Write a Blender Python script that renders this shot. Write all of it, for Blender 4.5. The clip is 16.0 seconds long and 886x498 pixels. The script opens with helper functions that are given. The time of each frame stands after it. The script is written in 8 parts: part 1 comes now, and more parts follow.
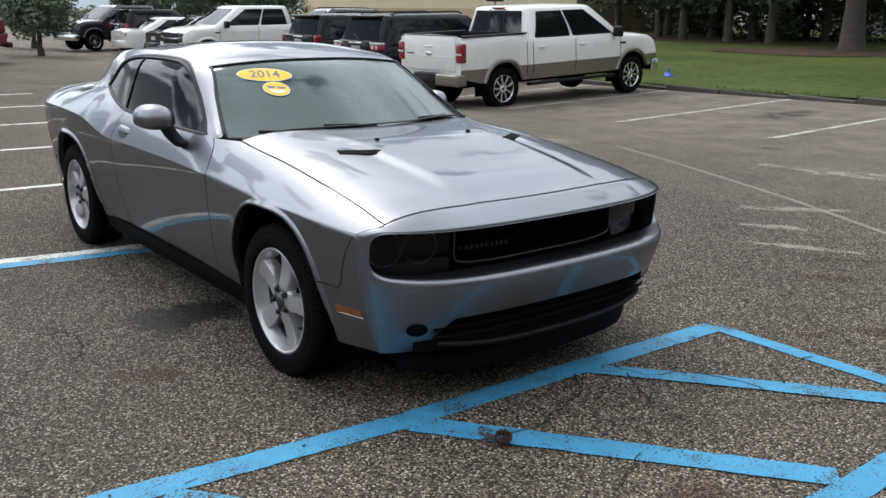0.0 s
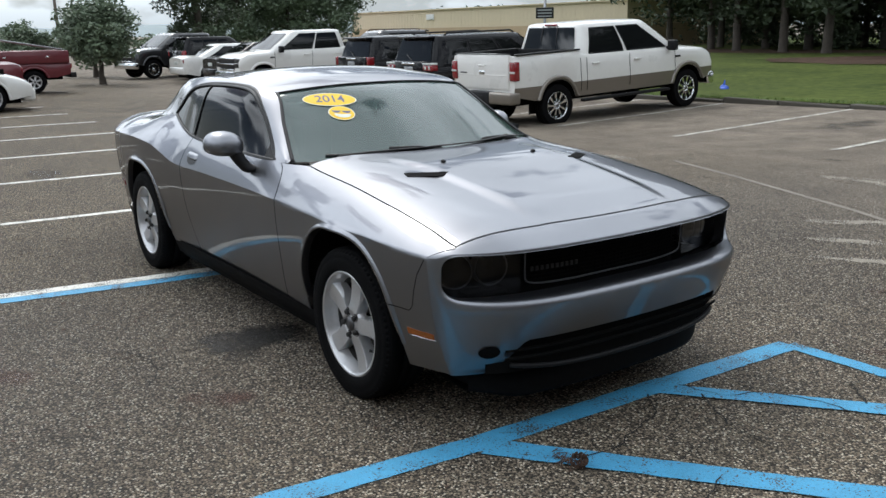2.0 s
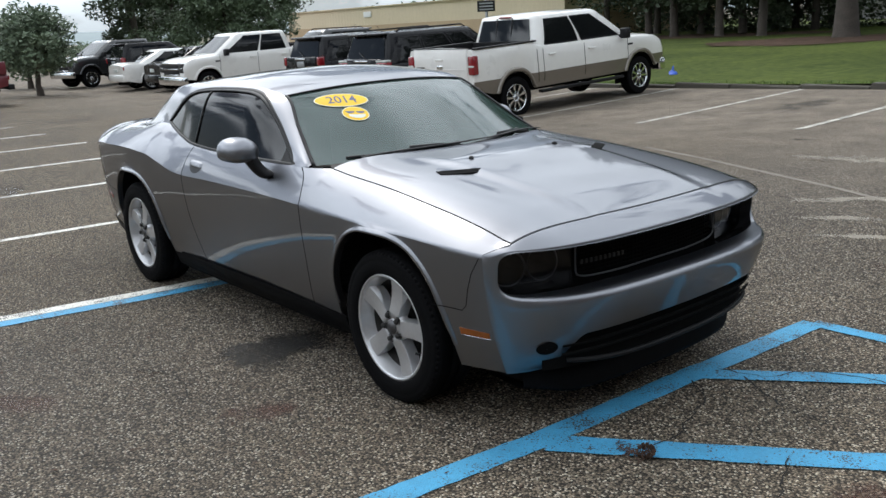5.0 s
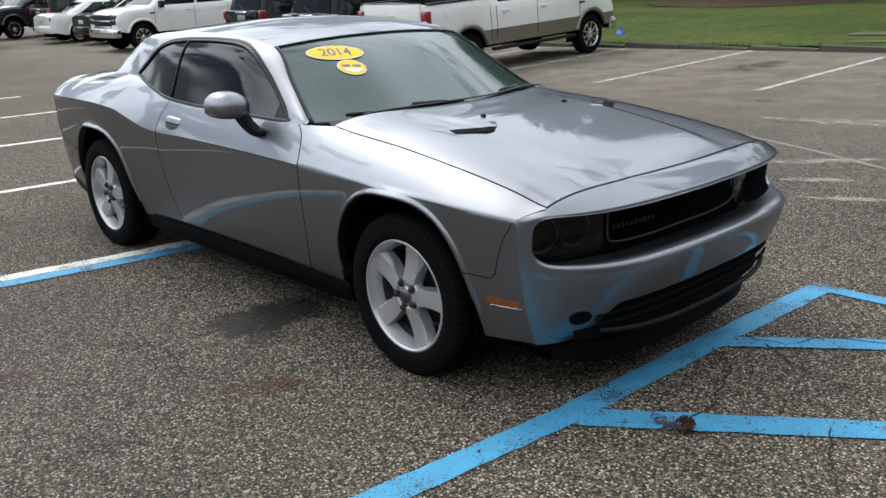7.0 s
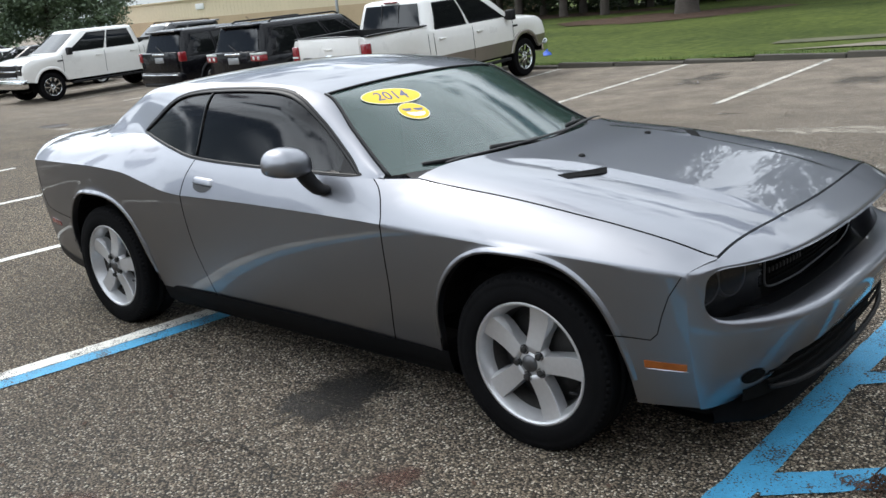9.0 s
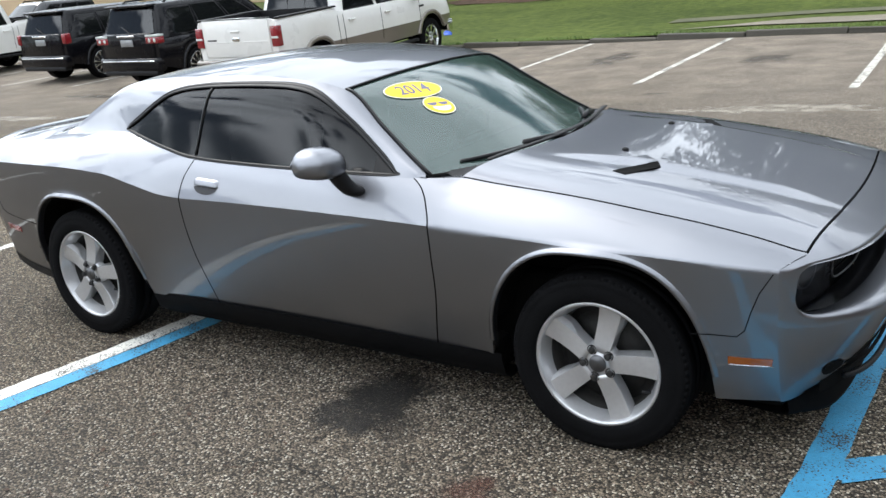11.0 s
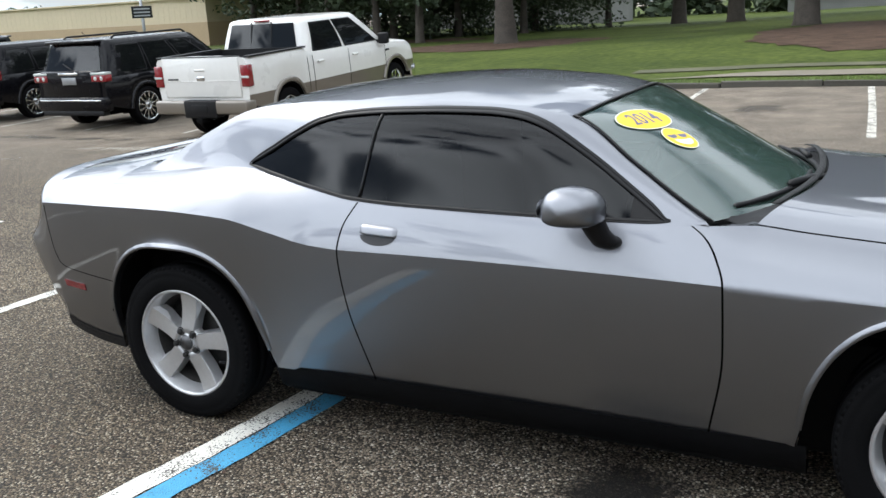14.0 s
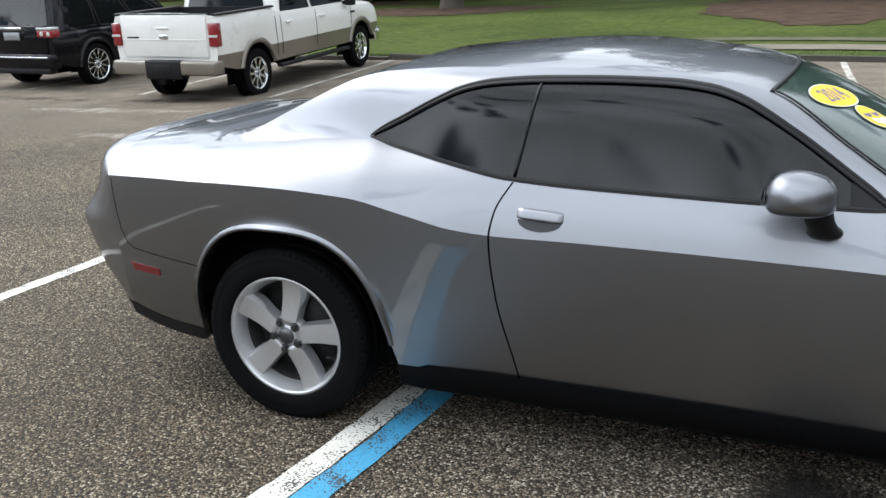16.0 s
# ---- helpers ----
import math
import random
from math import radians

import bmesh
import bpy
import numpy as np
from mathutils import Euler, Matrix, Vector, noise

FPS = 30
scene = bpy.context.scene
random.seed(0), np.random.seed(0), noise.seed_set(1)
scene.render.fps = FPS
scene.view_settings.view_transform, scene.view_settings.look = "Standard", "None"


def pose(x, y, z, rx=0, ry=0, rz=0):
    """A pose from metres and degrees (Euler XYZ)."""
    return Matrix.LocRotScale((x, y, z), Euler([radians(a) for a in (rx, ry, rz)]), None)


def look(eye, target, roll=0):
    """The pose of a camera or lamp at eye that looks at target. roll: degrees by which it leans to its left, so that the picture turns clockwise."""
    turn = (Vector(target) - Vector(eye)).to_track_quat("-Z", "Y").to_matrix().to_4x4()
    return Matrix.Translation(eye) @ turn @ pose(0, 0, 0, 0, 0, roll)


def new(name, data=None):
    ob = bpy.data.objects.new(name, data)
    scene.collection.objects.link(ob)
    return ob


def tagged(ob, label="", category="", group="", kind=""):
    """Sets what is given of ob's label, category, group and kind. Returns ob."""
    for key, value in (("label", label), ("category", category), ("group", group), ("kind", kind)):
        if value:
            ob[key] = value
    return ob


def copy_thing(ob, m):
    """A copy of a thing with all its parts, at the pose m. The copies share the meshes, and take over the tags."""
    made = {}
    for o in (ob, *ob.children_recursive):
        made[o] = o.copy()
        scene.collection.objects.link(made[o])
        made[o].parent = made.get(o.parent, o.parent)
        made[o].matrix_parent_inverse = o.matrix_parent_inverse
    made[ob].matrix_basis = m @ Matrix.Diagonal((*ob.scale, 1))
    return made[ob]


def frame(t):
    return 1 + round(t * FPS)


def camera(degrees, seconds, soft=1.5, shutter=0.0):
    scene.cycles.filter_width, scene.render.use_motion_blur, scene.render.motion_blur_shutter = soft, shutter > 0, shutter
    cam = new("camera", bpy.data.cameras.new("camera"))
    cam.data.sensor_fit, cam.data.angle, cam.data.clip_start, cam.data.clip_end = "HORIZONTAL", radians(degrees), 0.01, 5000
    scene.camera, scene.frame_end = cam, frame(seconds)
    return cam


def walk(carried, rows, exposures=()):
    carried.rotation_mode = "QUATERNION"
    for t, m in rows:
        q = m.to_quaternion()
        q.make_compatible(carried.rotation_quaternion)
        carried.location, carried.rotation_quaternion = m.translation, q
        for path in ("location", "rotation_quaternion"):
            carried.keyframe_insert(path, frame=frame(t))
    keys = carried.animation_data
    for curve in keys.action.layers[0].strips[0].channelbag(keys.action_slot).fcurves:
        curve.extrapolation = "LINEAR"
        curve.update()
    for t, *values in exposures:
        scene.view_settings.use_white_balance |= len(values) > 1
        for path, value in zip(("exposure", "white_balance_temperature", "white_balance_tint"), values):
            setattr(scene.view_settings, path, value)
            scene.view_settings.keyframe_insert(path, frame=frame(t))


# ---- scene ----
cam = camera(52.8, 16.0)
PATH = [
    (0, (4.95, -2.693, 1.624), (3.43, -1.5, 1.107), 0.6),
    (0.5, (5.003, -2.621, 1.637), (3.42, -1.511, 1.125), 0.2),
    (1, (5.027, -2.576, 1.637), (3.39, -1.541, 1.139), -0.6),
    (1.5, (4.987, -2.613, 1.646), (3.34, -1.592, 1.152), -1.1),
    (2, (4.898, -2.748, 1.639), (3.301, -1.643, 1.161), -1.1),
    (2.5, (4.819, -2.857, 1.646), (3.258, -1.705, 1.159), -1.1),
    (3, (4.72, -2.835, 1.629), (3.157, -1.694, 1.124), -1.5),
    (3.5, (4.645, -2.836, 1.647), (3.074, -1.703, 1.148), -2.3),
    (4, (4.627, -2.989, 1.649), (3.08, -1.812, 1.177), -3.2),
    (6.5, (4.36, -3.111, 1.656), (2.916, -1.845, 1.097), -1.8),
    (7, (4.191, -3.172, 1.627), (2.783, -1.877, 1.042), -2.1),
    (7.5, (3.99, -3.179, 1.644), (2.58, -1.899, 1.033), -2.8),
    (8, (3.761, -3.35, 1.642), (2.407, -1.996, 1.064), -3.3),
    (8.5, (3.595, -3.45, 1.674), (2.303, -2.027, 1.119), -4.1),
    (9, (3.312, -3.411, 1.689), (2.037, -1.969, 1.149), -5.0),
    (11.5, (2.516, -3.722, 1.806), (1.486, -2.12, 1.192), -4.9),
    (12, (2.286, -3.694, 1.78), (1.258, -2.089, 1.175), -5.2),
    (12.5, (2.098, -3.68, 1.764), (1.09, -2.054, 1.183), -5.2),
    (13, (1.763, -3.711, 1.692), (0.868, -2.017, 1.118), -4.6),
    (13.5, (1.493, -3.692, 1.685), (0.638, -1.967, 1.143), -4.5),
    (14, (1.225, -3.657, 1.692), (0.341, -1.938, 1.177), -3.0),
    (14.5, (0.946, -3.743, 1.707), (0.113, -2.001, 1.185), -2.3),
    (15, (0.728, -3.703, 1.696), (-0.09, -1.963, 1.147), -2.6),
    (15.5, (0.546, -3.639, 1.695), (-0.292, -1.914, 1.129), -2.3),
    (16, (0.318, -3.657, 1.689), (-0.406, -1.889, 1.097), -1.2),
]
walk(cam, [(t, look(eye, target, roll)) for t, eye, target, roll in PATH],
     [(0, -0.76), (4, -0.74), (9, -0.40), (11.5, -0.08), (12, -0.09), (12.5, -0.19), (13, -0.27), (14, -0.21), (16, -0.21)])

# ---- world and light ----
world = bpy.data.worlds.new("overcast_sky")
scene.world = world
world.use_nodes = True
wn, wl = world.node_tree.nodes, world.node_tree.links
wn.clear()
SUN_ELEV, SUN_ROT = 50.5, 278.0
sky = wn.new("ShaderNodeTexSky")
sky.sky_type, sky.sun_disc = "NISHITA", False
sky.sun_elevation, sky.sun_rotation = radians(SUN_ELEV), radians(SUN_ROT)
sky.air_density, sky.dust_density, sky.ozone_density = 1.0, 1.5, 1.0
coord = wn.new("ShaderNodeTexCoord")
mapping = wn.new("ShaderNodeMapping")
mapping.inputs["Scale"].default_value = (1.0, 1.0, 2.4)
clouds = wn.new("ShaderNodeTexNoise")
clouds.inputs["Scale"].default_value, clouds.inputs["Detail"].default_value = 3.6, 10.0
clouds.inputs["Roughness"].default_value, clouds.inputs["Distortion"].default_value = 0.55, 0.35
cover = wn.new("ShaderNodeMapRange")
cover.inputs["From Min"].default_value, cover.inputs["From Max"].default_value = 0.50, 0.545
shade = wn.new("ShaderNodeTexNoise")
shade.inputs["Scale"].default_value, shade.inputs["Detail"].default_value = 2.2, 5.0
grey = wn.new("ShaderNodeMapRange")
grey.inputs["From Min"].default_value, grey.inputs["From Max"].default_value = 0.36, 0.64
grey.inputs["To Min"].default_value, grey.inputs["To Max"].default_value = 11.0, 21.0
cloud_col = wn.new("ShaderNodeVectorMath")
cloud_col.operation = "SCALE"
cloud_col.inputs[0].default_value = (0.895, 0.975, 1.065)
blend = wn.new("ShaderNodeMix")
blend.data_type = "RGBA"
back = wn.new("ShaderNodeBackground")
back.inputs["Strength"].default_value = 0.10
wout = wn.new("ShaderNodeOutputWorld")
wl.new(coord.outputs["Generated"], mapping.inputs["Vector"])
wl.new(mapping.outputs[0], clouds.inputs["Vector"])
wl.new(mapping.outputs[0], shade.inputs["Vector"])
sep_way = wn.new("ShaderNodeSeparateXYZ")
wl.new(coord.outputs["Generated"], sep_way.inputs[0])
front = wn.new("ShaderNodeMath")
front.operation = "MULTIPLY_ADD"
front.inputs[1].default_value = 0.2
wl.new(sep_way.outputs["Z"], front.inputs[0])
wl.new(clouds.outputs["Fac"], front.inputs[2])
wl.new(front.outputs[0], cover.inputs["Value"])
wl.new(shade.outputs["Fac"], grey.inputs["Value"])
sep_dir = wn.new("ShaderNodeSeparateXYZ")
rise = wn.new("ShaderNodeMapRange")
rise.interpolation_type = "SMOOTHSTEP"
rise.inputs["From Min"].default_value, rise.inputs["From Max"].default_value = 0.42, 0.95
rise.inputs["To Min"].default_value, rise.inputs["To Max"].default_value = 1.85, 1.15
lift = wn.new("ShaderNodeMath")
lift.operation = "MULTIPLY"
wl.new(coord.outputs["Generated"], sep_dir.inputs[0])
wl.new(sep_dir.outputs["Z"], rise.inputs["Value"])
wl.new(grey.outputs[0], lift.inputs[0])
wl.new(rise.outputs[0], lift.inputs[1])
# the cloud deck is brighter round the veiled sun
toward = wn.new("ShaderNodeVectorMath")
toward.operation = "DOT_PRODUCT"
toward.inputs[1].default_value = Vector((-0.55, -0.15, 0.82)).normalized()
wl.new(coord.outputs["Generated"], toward.inputs[0])
veil = wn.new("ShaderNodeMapRange")
veil.inputs["From Min"].default_value, veil.inputs["From Max"].default_value = -0.6, 0.75
veil.inputs["To Min"].default_value, veil.inputs["To Max"].default_value = 0.36, 1.3
wl.new(toward.outputs["Value"], veil.inputs["Value"])
deck = wn.new("ShaderNodeMath")
deck.operation = "MULTIPLY"
wl.new(lift.outputs[0], deck.inputs[0])
wl.new(veil.outputs[0], deck.inputs[1])
wl.new(deck.outputs[0], cloud_col.inputs["Scale"])
wl.new(cover.outputs[0], blend.inputs["Factor"])
wl.new(sky.outputs[0], blend.inputs["A"])
wl.new(cloud_col.outputs[0], blend.inputs["B"])
# pale haze along the horizon
haze_f = wn.new("ShaderNodeMapRange")
haze_f.interpolation_type = "SMOOTHSTEP"
haze_f.inputs["From Min"].default_value, haze_f.inputs["From Max"].default_value = 0.0, 0.13
haze_f.inputs["To Min"].default_value, haze_f.inputs["To Max"].default_value = 0.92, 0.0
wl.new(sep_dir.outputs["Z"], haze_f.inputs["Value"])
hazed = wn.new("ShaderNodeMix")
hazed.data_type = "RGBA"
haze_col = wn.new("ShaderNodeVectorMath")
haze_col.operation = "SCALE"
haze_col.inputs[0].default_value = (8.8, 10.0, 10.8)
wl.new(veil.outputs[0], haze_col.inputs["Scale"])
wl.new(haze_col.outputs[0], hazed.inputs["B"])
wl.new(haze_f.outputs[0], hazed.inputs["Factor"])
wl.new(blend.outputs["Result"], hazed.inputs["A"])
wl.new(hazed.outputs["Result"], back.inputs["Color"])
wl.new(back.outputs[0], wout.inputs["Surface"])

sun_data = bpy.data.lights.new("sun", "SUN")
sun_data.energy, sun_data.angle, sun_data.color = 2.3, radians(19), (1.0, 0.96, 0.9)
sun = new("sun", sun_data)
sun.matrix_world = look((-18.4, 2.6, 22.6), (0, 0, 0))

# ---- helpers for meshes and materials ----


def lerp(a, b, f):
    return a + (b - a) * f


def smooth01(f):
    f = min(1.0, max(0.0, f))
    return f * f * (3 - 2 * f)


def curve(*keys):
    """A smooth function through (x, value) keys, without overshoot."""
    keys = sorted(keys)
    xs, ys = [k[0] for k in keys], [k[1] for k in keys]
    n = len(xs)
    d = [(ys[i + 1] - ys[i]) / (xs[i + 1] - xs[i]) for i in range(n - 1)]
    m = [d[0]] + [0 if d[i - 1] * d[i] <= 0 else 2 * d[i - 1] * d[i] / (d[i - 1] + d[i]) for i in range(1, n - 1)] + [d[-1]]

    def f(x):
        if x <= xs[0]:
            return ys[0]
        if x >= xs[-1]:
            return ys[-1]
        i = max(j for j in range(n - 1) if xs[j] <= x)
        h = xs[i + 1] - xs[i]
        u = (x - xs[i]) / h
        return ys[i] * (1 + 2 * u) * (1 - u) ** 2 + m[i] * h * u * (1 - u) ** 2 + ys[i + 1] * u * u * (3 - 2 * u) + m[i + 1] * h * u * u * (u - 1)
    return f


def part(name, bm, material, parent=None, label="", smooth=True):
    """Links a bmesh as one mesh object under a thing."""
    me = bpy.data.meshes.new(name)
    if smooth:
        for f in bm.faces:
            f.smooth = True
    bm.to_mesh(me)
    bm.free()
    me.materials.append(material)
    ob = new(name, me)
    if parent is not None:
        ob.parent = parent
    if label:
        tagged(ob, label)
    return ob


def share(name, ob, m, parent=None):
    """Another object on ob's mesh."""
    o = new(name, ob.data)
    o.parent = parent
    o.matrix_basis = m
    return o


def thing(name, label, category, m=None, group="", kind=""):
    ob = new(name)
    ob.empty_display_size = 0.2
    if m is not None:
        ob.matrix_basis = m
    return tagged(ob, label, category, group, kind)


def grid(bm, rows, flip=False, close=False):
    """Quads between rows of points. Returns the rows of vertices."""
    vs = [[bm.verts.new(p) for p in row] for row in rows]
    for a, b in zip(vs, vs[1:]):
        n = len(a)
        for i in range(n if close else n - 1):
            q = (a[i], a[(i + 1) % n], b[(i + 1) % n], b[i])
            bm.faces.new(q[::-1] if flip else q)
    return vs


def box(bm, x0, x1, y0, y1, z0, z1, bevel=0.0, m=None):
    """A box, with rounded edges where bevel is given."""
    ret = bmesh.ops.create_cube(bm, size=1.0, matrix=Matrix.Translation(((x0 + x1) / 2, (y0 + y1) / 2, (z0 + z1) / 2)) @ Matrix.Diagonal((x1 - x0, y1 - y0, z1 - z0, 1)))
    vs = ret["verts"]
    if bevel:
        es = list({e for v in vs for e in v.link_edges})
        out = bmesh.ops.bevel(bm, geom=es, offset=bevel, segments=2, affect="EDGES", profile=0.5)
        vs = [v for v in {v for f in out["faces"] for v in f.verts} | {v for v in vs if v.is_valid}]
    if m is not None:
        bmesh.ops.transform(bm, matrix=m, verts=vs)
    return vs


def hexa(bm, lower, upper):
    """A solid between two rings of equal length."""
    a, b = [bm.verts.new(p) for p in lower], [bm.verts.new(p) for p in upper]
    n = len(a)
    for i in range(n):
        bm.faces.new((a[i], a[(i + 1) % n], b[(i + 1) % n], b[i]))
    bm.faces.new(a[::-1])
    bm.faces.new(b)


def tube(bm, pts, r, sides=8, r_end=None, caps=True):
    """A round bar along points."""
    pts = [Vector(p) for p in pts]
    rings = []
    for i, p in enumerate(pts):
        d = (pts[min(i + 1, len(pts) - 1)] - pts[max(i - 1, 0)]).normalized()
        u = d.cross(Vector((0, 0, 1)) if abs(d.z) < 0.9 else Vector((1, 0, 0))).normalized()
        w = d.cross(u)
        rr = r if r_end is None else lerp(r, r_end, i / (len(pts) - 1))
        rings.append([p + (u * math.cos(a) + w * math.sin(a)) * rr for a in [2 * math.pi * k / sides for k in range(sides)]])
    vs = grid(bm, rings, close=True)
    if caps:
        bm.faces.new(vs[0][::-1])
        bm.faces.new(vs[-1])
    return vs


def lathe(bm, profile, axis_m, seg=40):
    """Turns (radius, height) points round the local y axis."""
    rows = []
    for r, h in profile:
        rows.append([axis_m @ Vector((r * math.cos(a), h, r * math.sin(a))) for a in [2 * math.pi * k / seg for k in range(seg)]])
    return grid(bm, rows, close=True)


def strip(bm, path, width, thick, normal):
    """A flat moulding along path points: width across, thick along normal."""
    pts = [Vector(p) for p in path]
    rows = []
    for i, p in enumerate(pts):
        d = (pts[min(i + 1, len(pts) - 1)] - pts[max(i - 1, 0)]).normalized()
        nn = Vector(normal).normalized()
        s = d.cross(nn).normalized() * width / 2
        rows.append([p - s, p - s * 0.7 + nn * thick, p + s * 0.7 + nn * thick, p + s])
    vs = grid(bm, rows, close=True)
    bm.faces.new(vs[0][::-1])
    bm.faces.new(vs[-1])


def fix_normals(bm):
    bmesh.ops.recalc_face_normals(bm, faces=bm.faces[:])


# ---- materials ----


def mat(name, base, rough=0.5, metal=0.0, vary=0.12, scale=6.0, fine=60.0, bump=0.0, bump_scale=200.0, rough_vary=0.1, coat=0.0, coat_ior=1.5, spec=0.5, second=None, per_object=0.0, emit=0.0):
    """A material with colour drift at two scales, uneven gloss and fine relief."""
    m = bpy.data.materials.new(name)
    m.use_nodes = True
    n, l = m.node_tree.nodes, m.node_tree.links
    b = n["Principled BSDF"]
    tc = n.new("ShaderNodeTexCoord")
    n1, n2 = n.new("ShaderNodeTexNoise"), n.new("ShaderNodeTexNoise")
    n1.inputs["Scale"].default_value, n1.inputs["Detail"].default_value = scale, 5
    n2.inputs["Scale"].default_value, n2.inputs["Detail"].default_value = fine, 4
    l.new(tc.outputs["Object"], n1.inputs["Vector"])
    l.new(tc.outputs["Object"], n2.inputs["Vector"])
    add = n.new("ShaderNodeMath")
    add.operation = "ADD"
    l.new(n1.outputs["Fac"], add.inputs[0])
    l.new(n2.outputs["Fac"], add.inputs[1])
    fac = add.outputs[0]
    if per_object:
        info = n.new("ShaderNodeObjectInfo")
        mul = n.new("ShaderNodeMath")
        mul.operation = "MULTIPLY_ADD"
        mul.inputs[1].default_value = per_object
        l.new(info.outputs["Random"], mul.inputs[0])
        l.new(fac, mul.inputs[2])
        fac = mul.outputs[0]
    ramp = n.new("ShaderNodeMapRange")
    ramp.inputs["From Min"].default_value, ramp.inputs["From Max"].default_value = 0.65, 1.35 + per_object
    l.new(fac, ramp.inputs["Value"])
    mix = n.new("ShaderNodeMix")
    mix.data_type = "RGBA"
    lo = [c * (1 - vary) for c in base]
    hi = [min(1, c * (1 + vary)) for c in base] if second is None else second
    mix.inputs["A"].default_value, mix.inputs["B"].default_value = (*lo, 1), (*hi, 1)
    l.new(ramp.outputs[0], mix.inputs["Factor"])
    l.new(mix.outputs["Result"], b.inputs["Base Color"])
    rr = n.new("ShaderNodeMapRange")
    rr.inputs["To Min"].default_value, rr.inputs["To Max"].default_value = max(0.0, rough - rough_vary), min(1.0, rough + rough_vary)
    l.new(n1.outputs["Fac"], rr.inputs["Value"])
    l.new(rr.outputs[0], b.inputs["Roughness"])
    b.inputs["Metallic"].default_value = metal
    b.inputs["Specular IOR Level"].default_value = spec
    b.inputs["Coat Weight"].default_value = coat
    b.inputs["Coat Roughness"].default_value = 0.03
    b.inputs["Coat IOR"].default_value = coat_ior
    if emit:
        l.new(mix.outputs["Result"], b.inputs["Emission Color"])
        b.inputs["Emission Strength"].default_value = emit
    if bump:
        n3 = n.new("ShaderNodeTexNoise")
        n3.inputs["Scale"].default_value, n3.inputs["Detail"].default_value = bump_scale, 3
        l.new(tc.outputs["Object"], n3.inputs["Vector"])
        bp = n.new("ShaderNodeBump")
        bp.inputs["Strength"].default_value, bp.inputs["Distance"].default_value = bump, 0.01
        l.new(n3.outputs["Fac"], bp.inputs["Height"])
        l.new(bp.outputs[0], b.inputs["Normal"])
    return m


def glass(name, tint, through_part, rough=0.02, body=(0.01, 0.012, 0.012), ior=1.5):
    """Coated pane: clear film in front of a tinted layer."""
    m = bpy.data.materials.new(name)
    m.use_nodes = True
    n, l = m.node_tree.nodes, m.node_tree.links
    b = n["Principled BSDF"]
    b.inputs["Base Color"].default_value, b.inputs["Roughness"].default_value = (*body, 1), rough
    b.inputs["Specular IOR Level"].default_value = 0.0
    t = n.new("ShaderNodeBsdfTransparent")
    t.inputs["Color"].default_value = (*tint, 1)
    mixs = n.new("ShaderNodeMixShader")
    mixs.inputs["Fac"].default_value = through_part
    l.new(b.outputs[0], mixs.inputs[1])
    l.new(t.outputs[0], mixs.inputs[2])
    gl = n.new("ShaderNodeBsdfGlossy")
    gl.inputs["Roughness"].default_value = rough
    fr = n.new("ShaderNodeFresnel")
    fr.inputs["IOR"].default_value = ior
    mix2 = n.new("ShaderNodeMixShader")
    l.new(fr.outputs[0], mix2.inputs["Fac"])
    l.new(mixs.outputs[0], mix2.inputs[1])
    l.new(gl.outputs[0], mix2.inputs[2])
    l.new(mix2.outputs[0], n["Material Output"].inputs["Surface"])
    return m


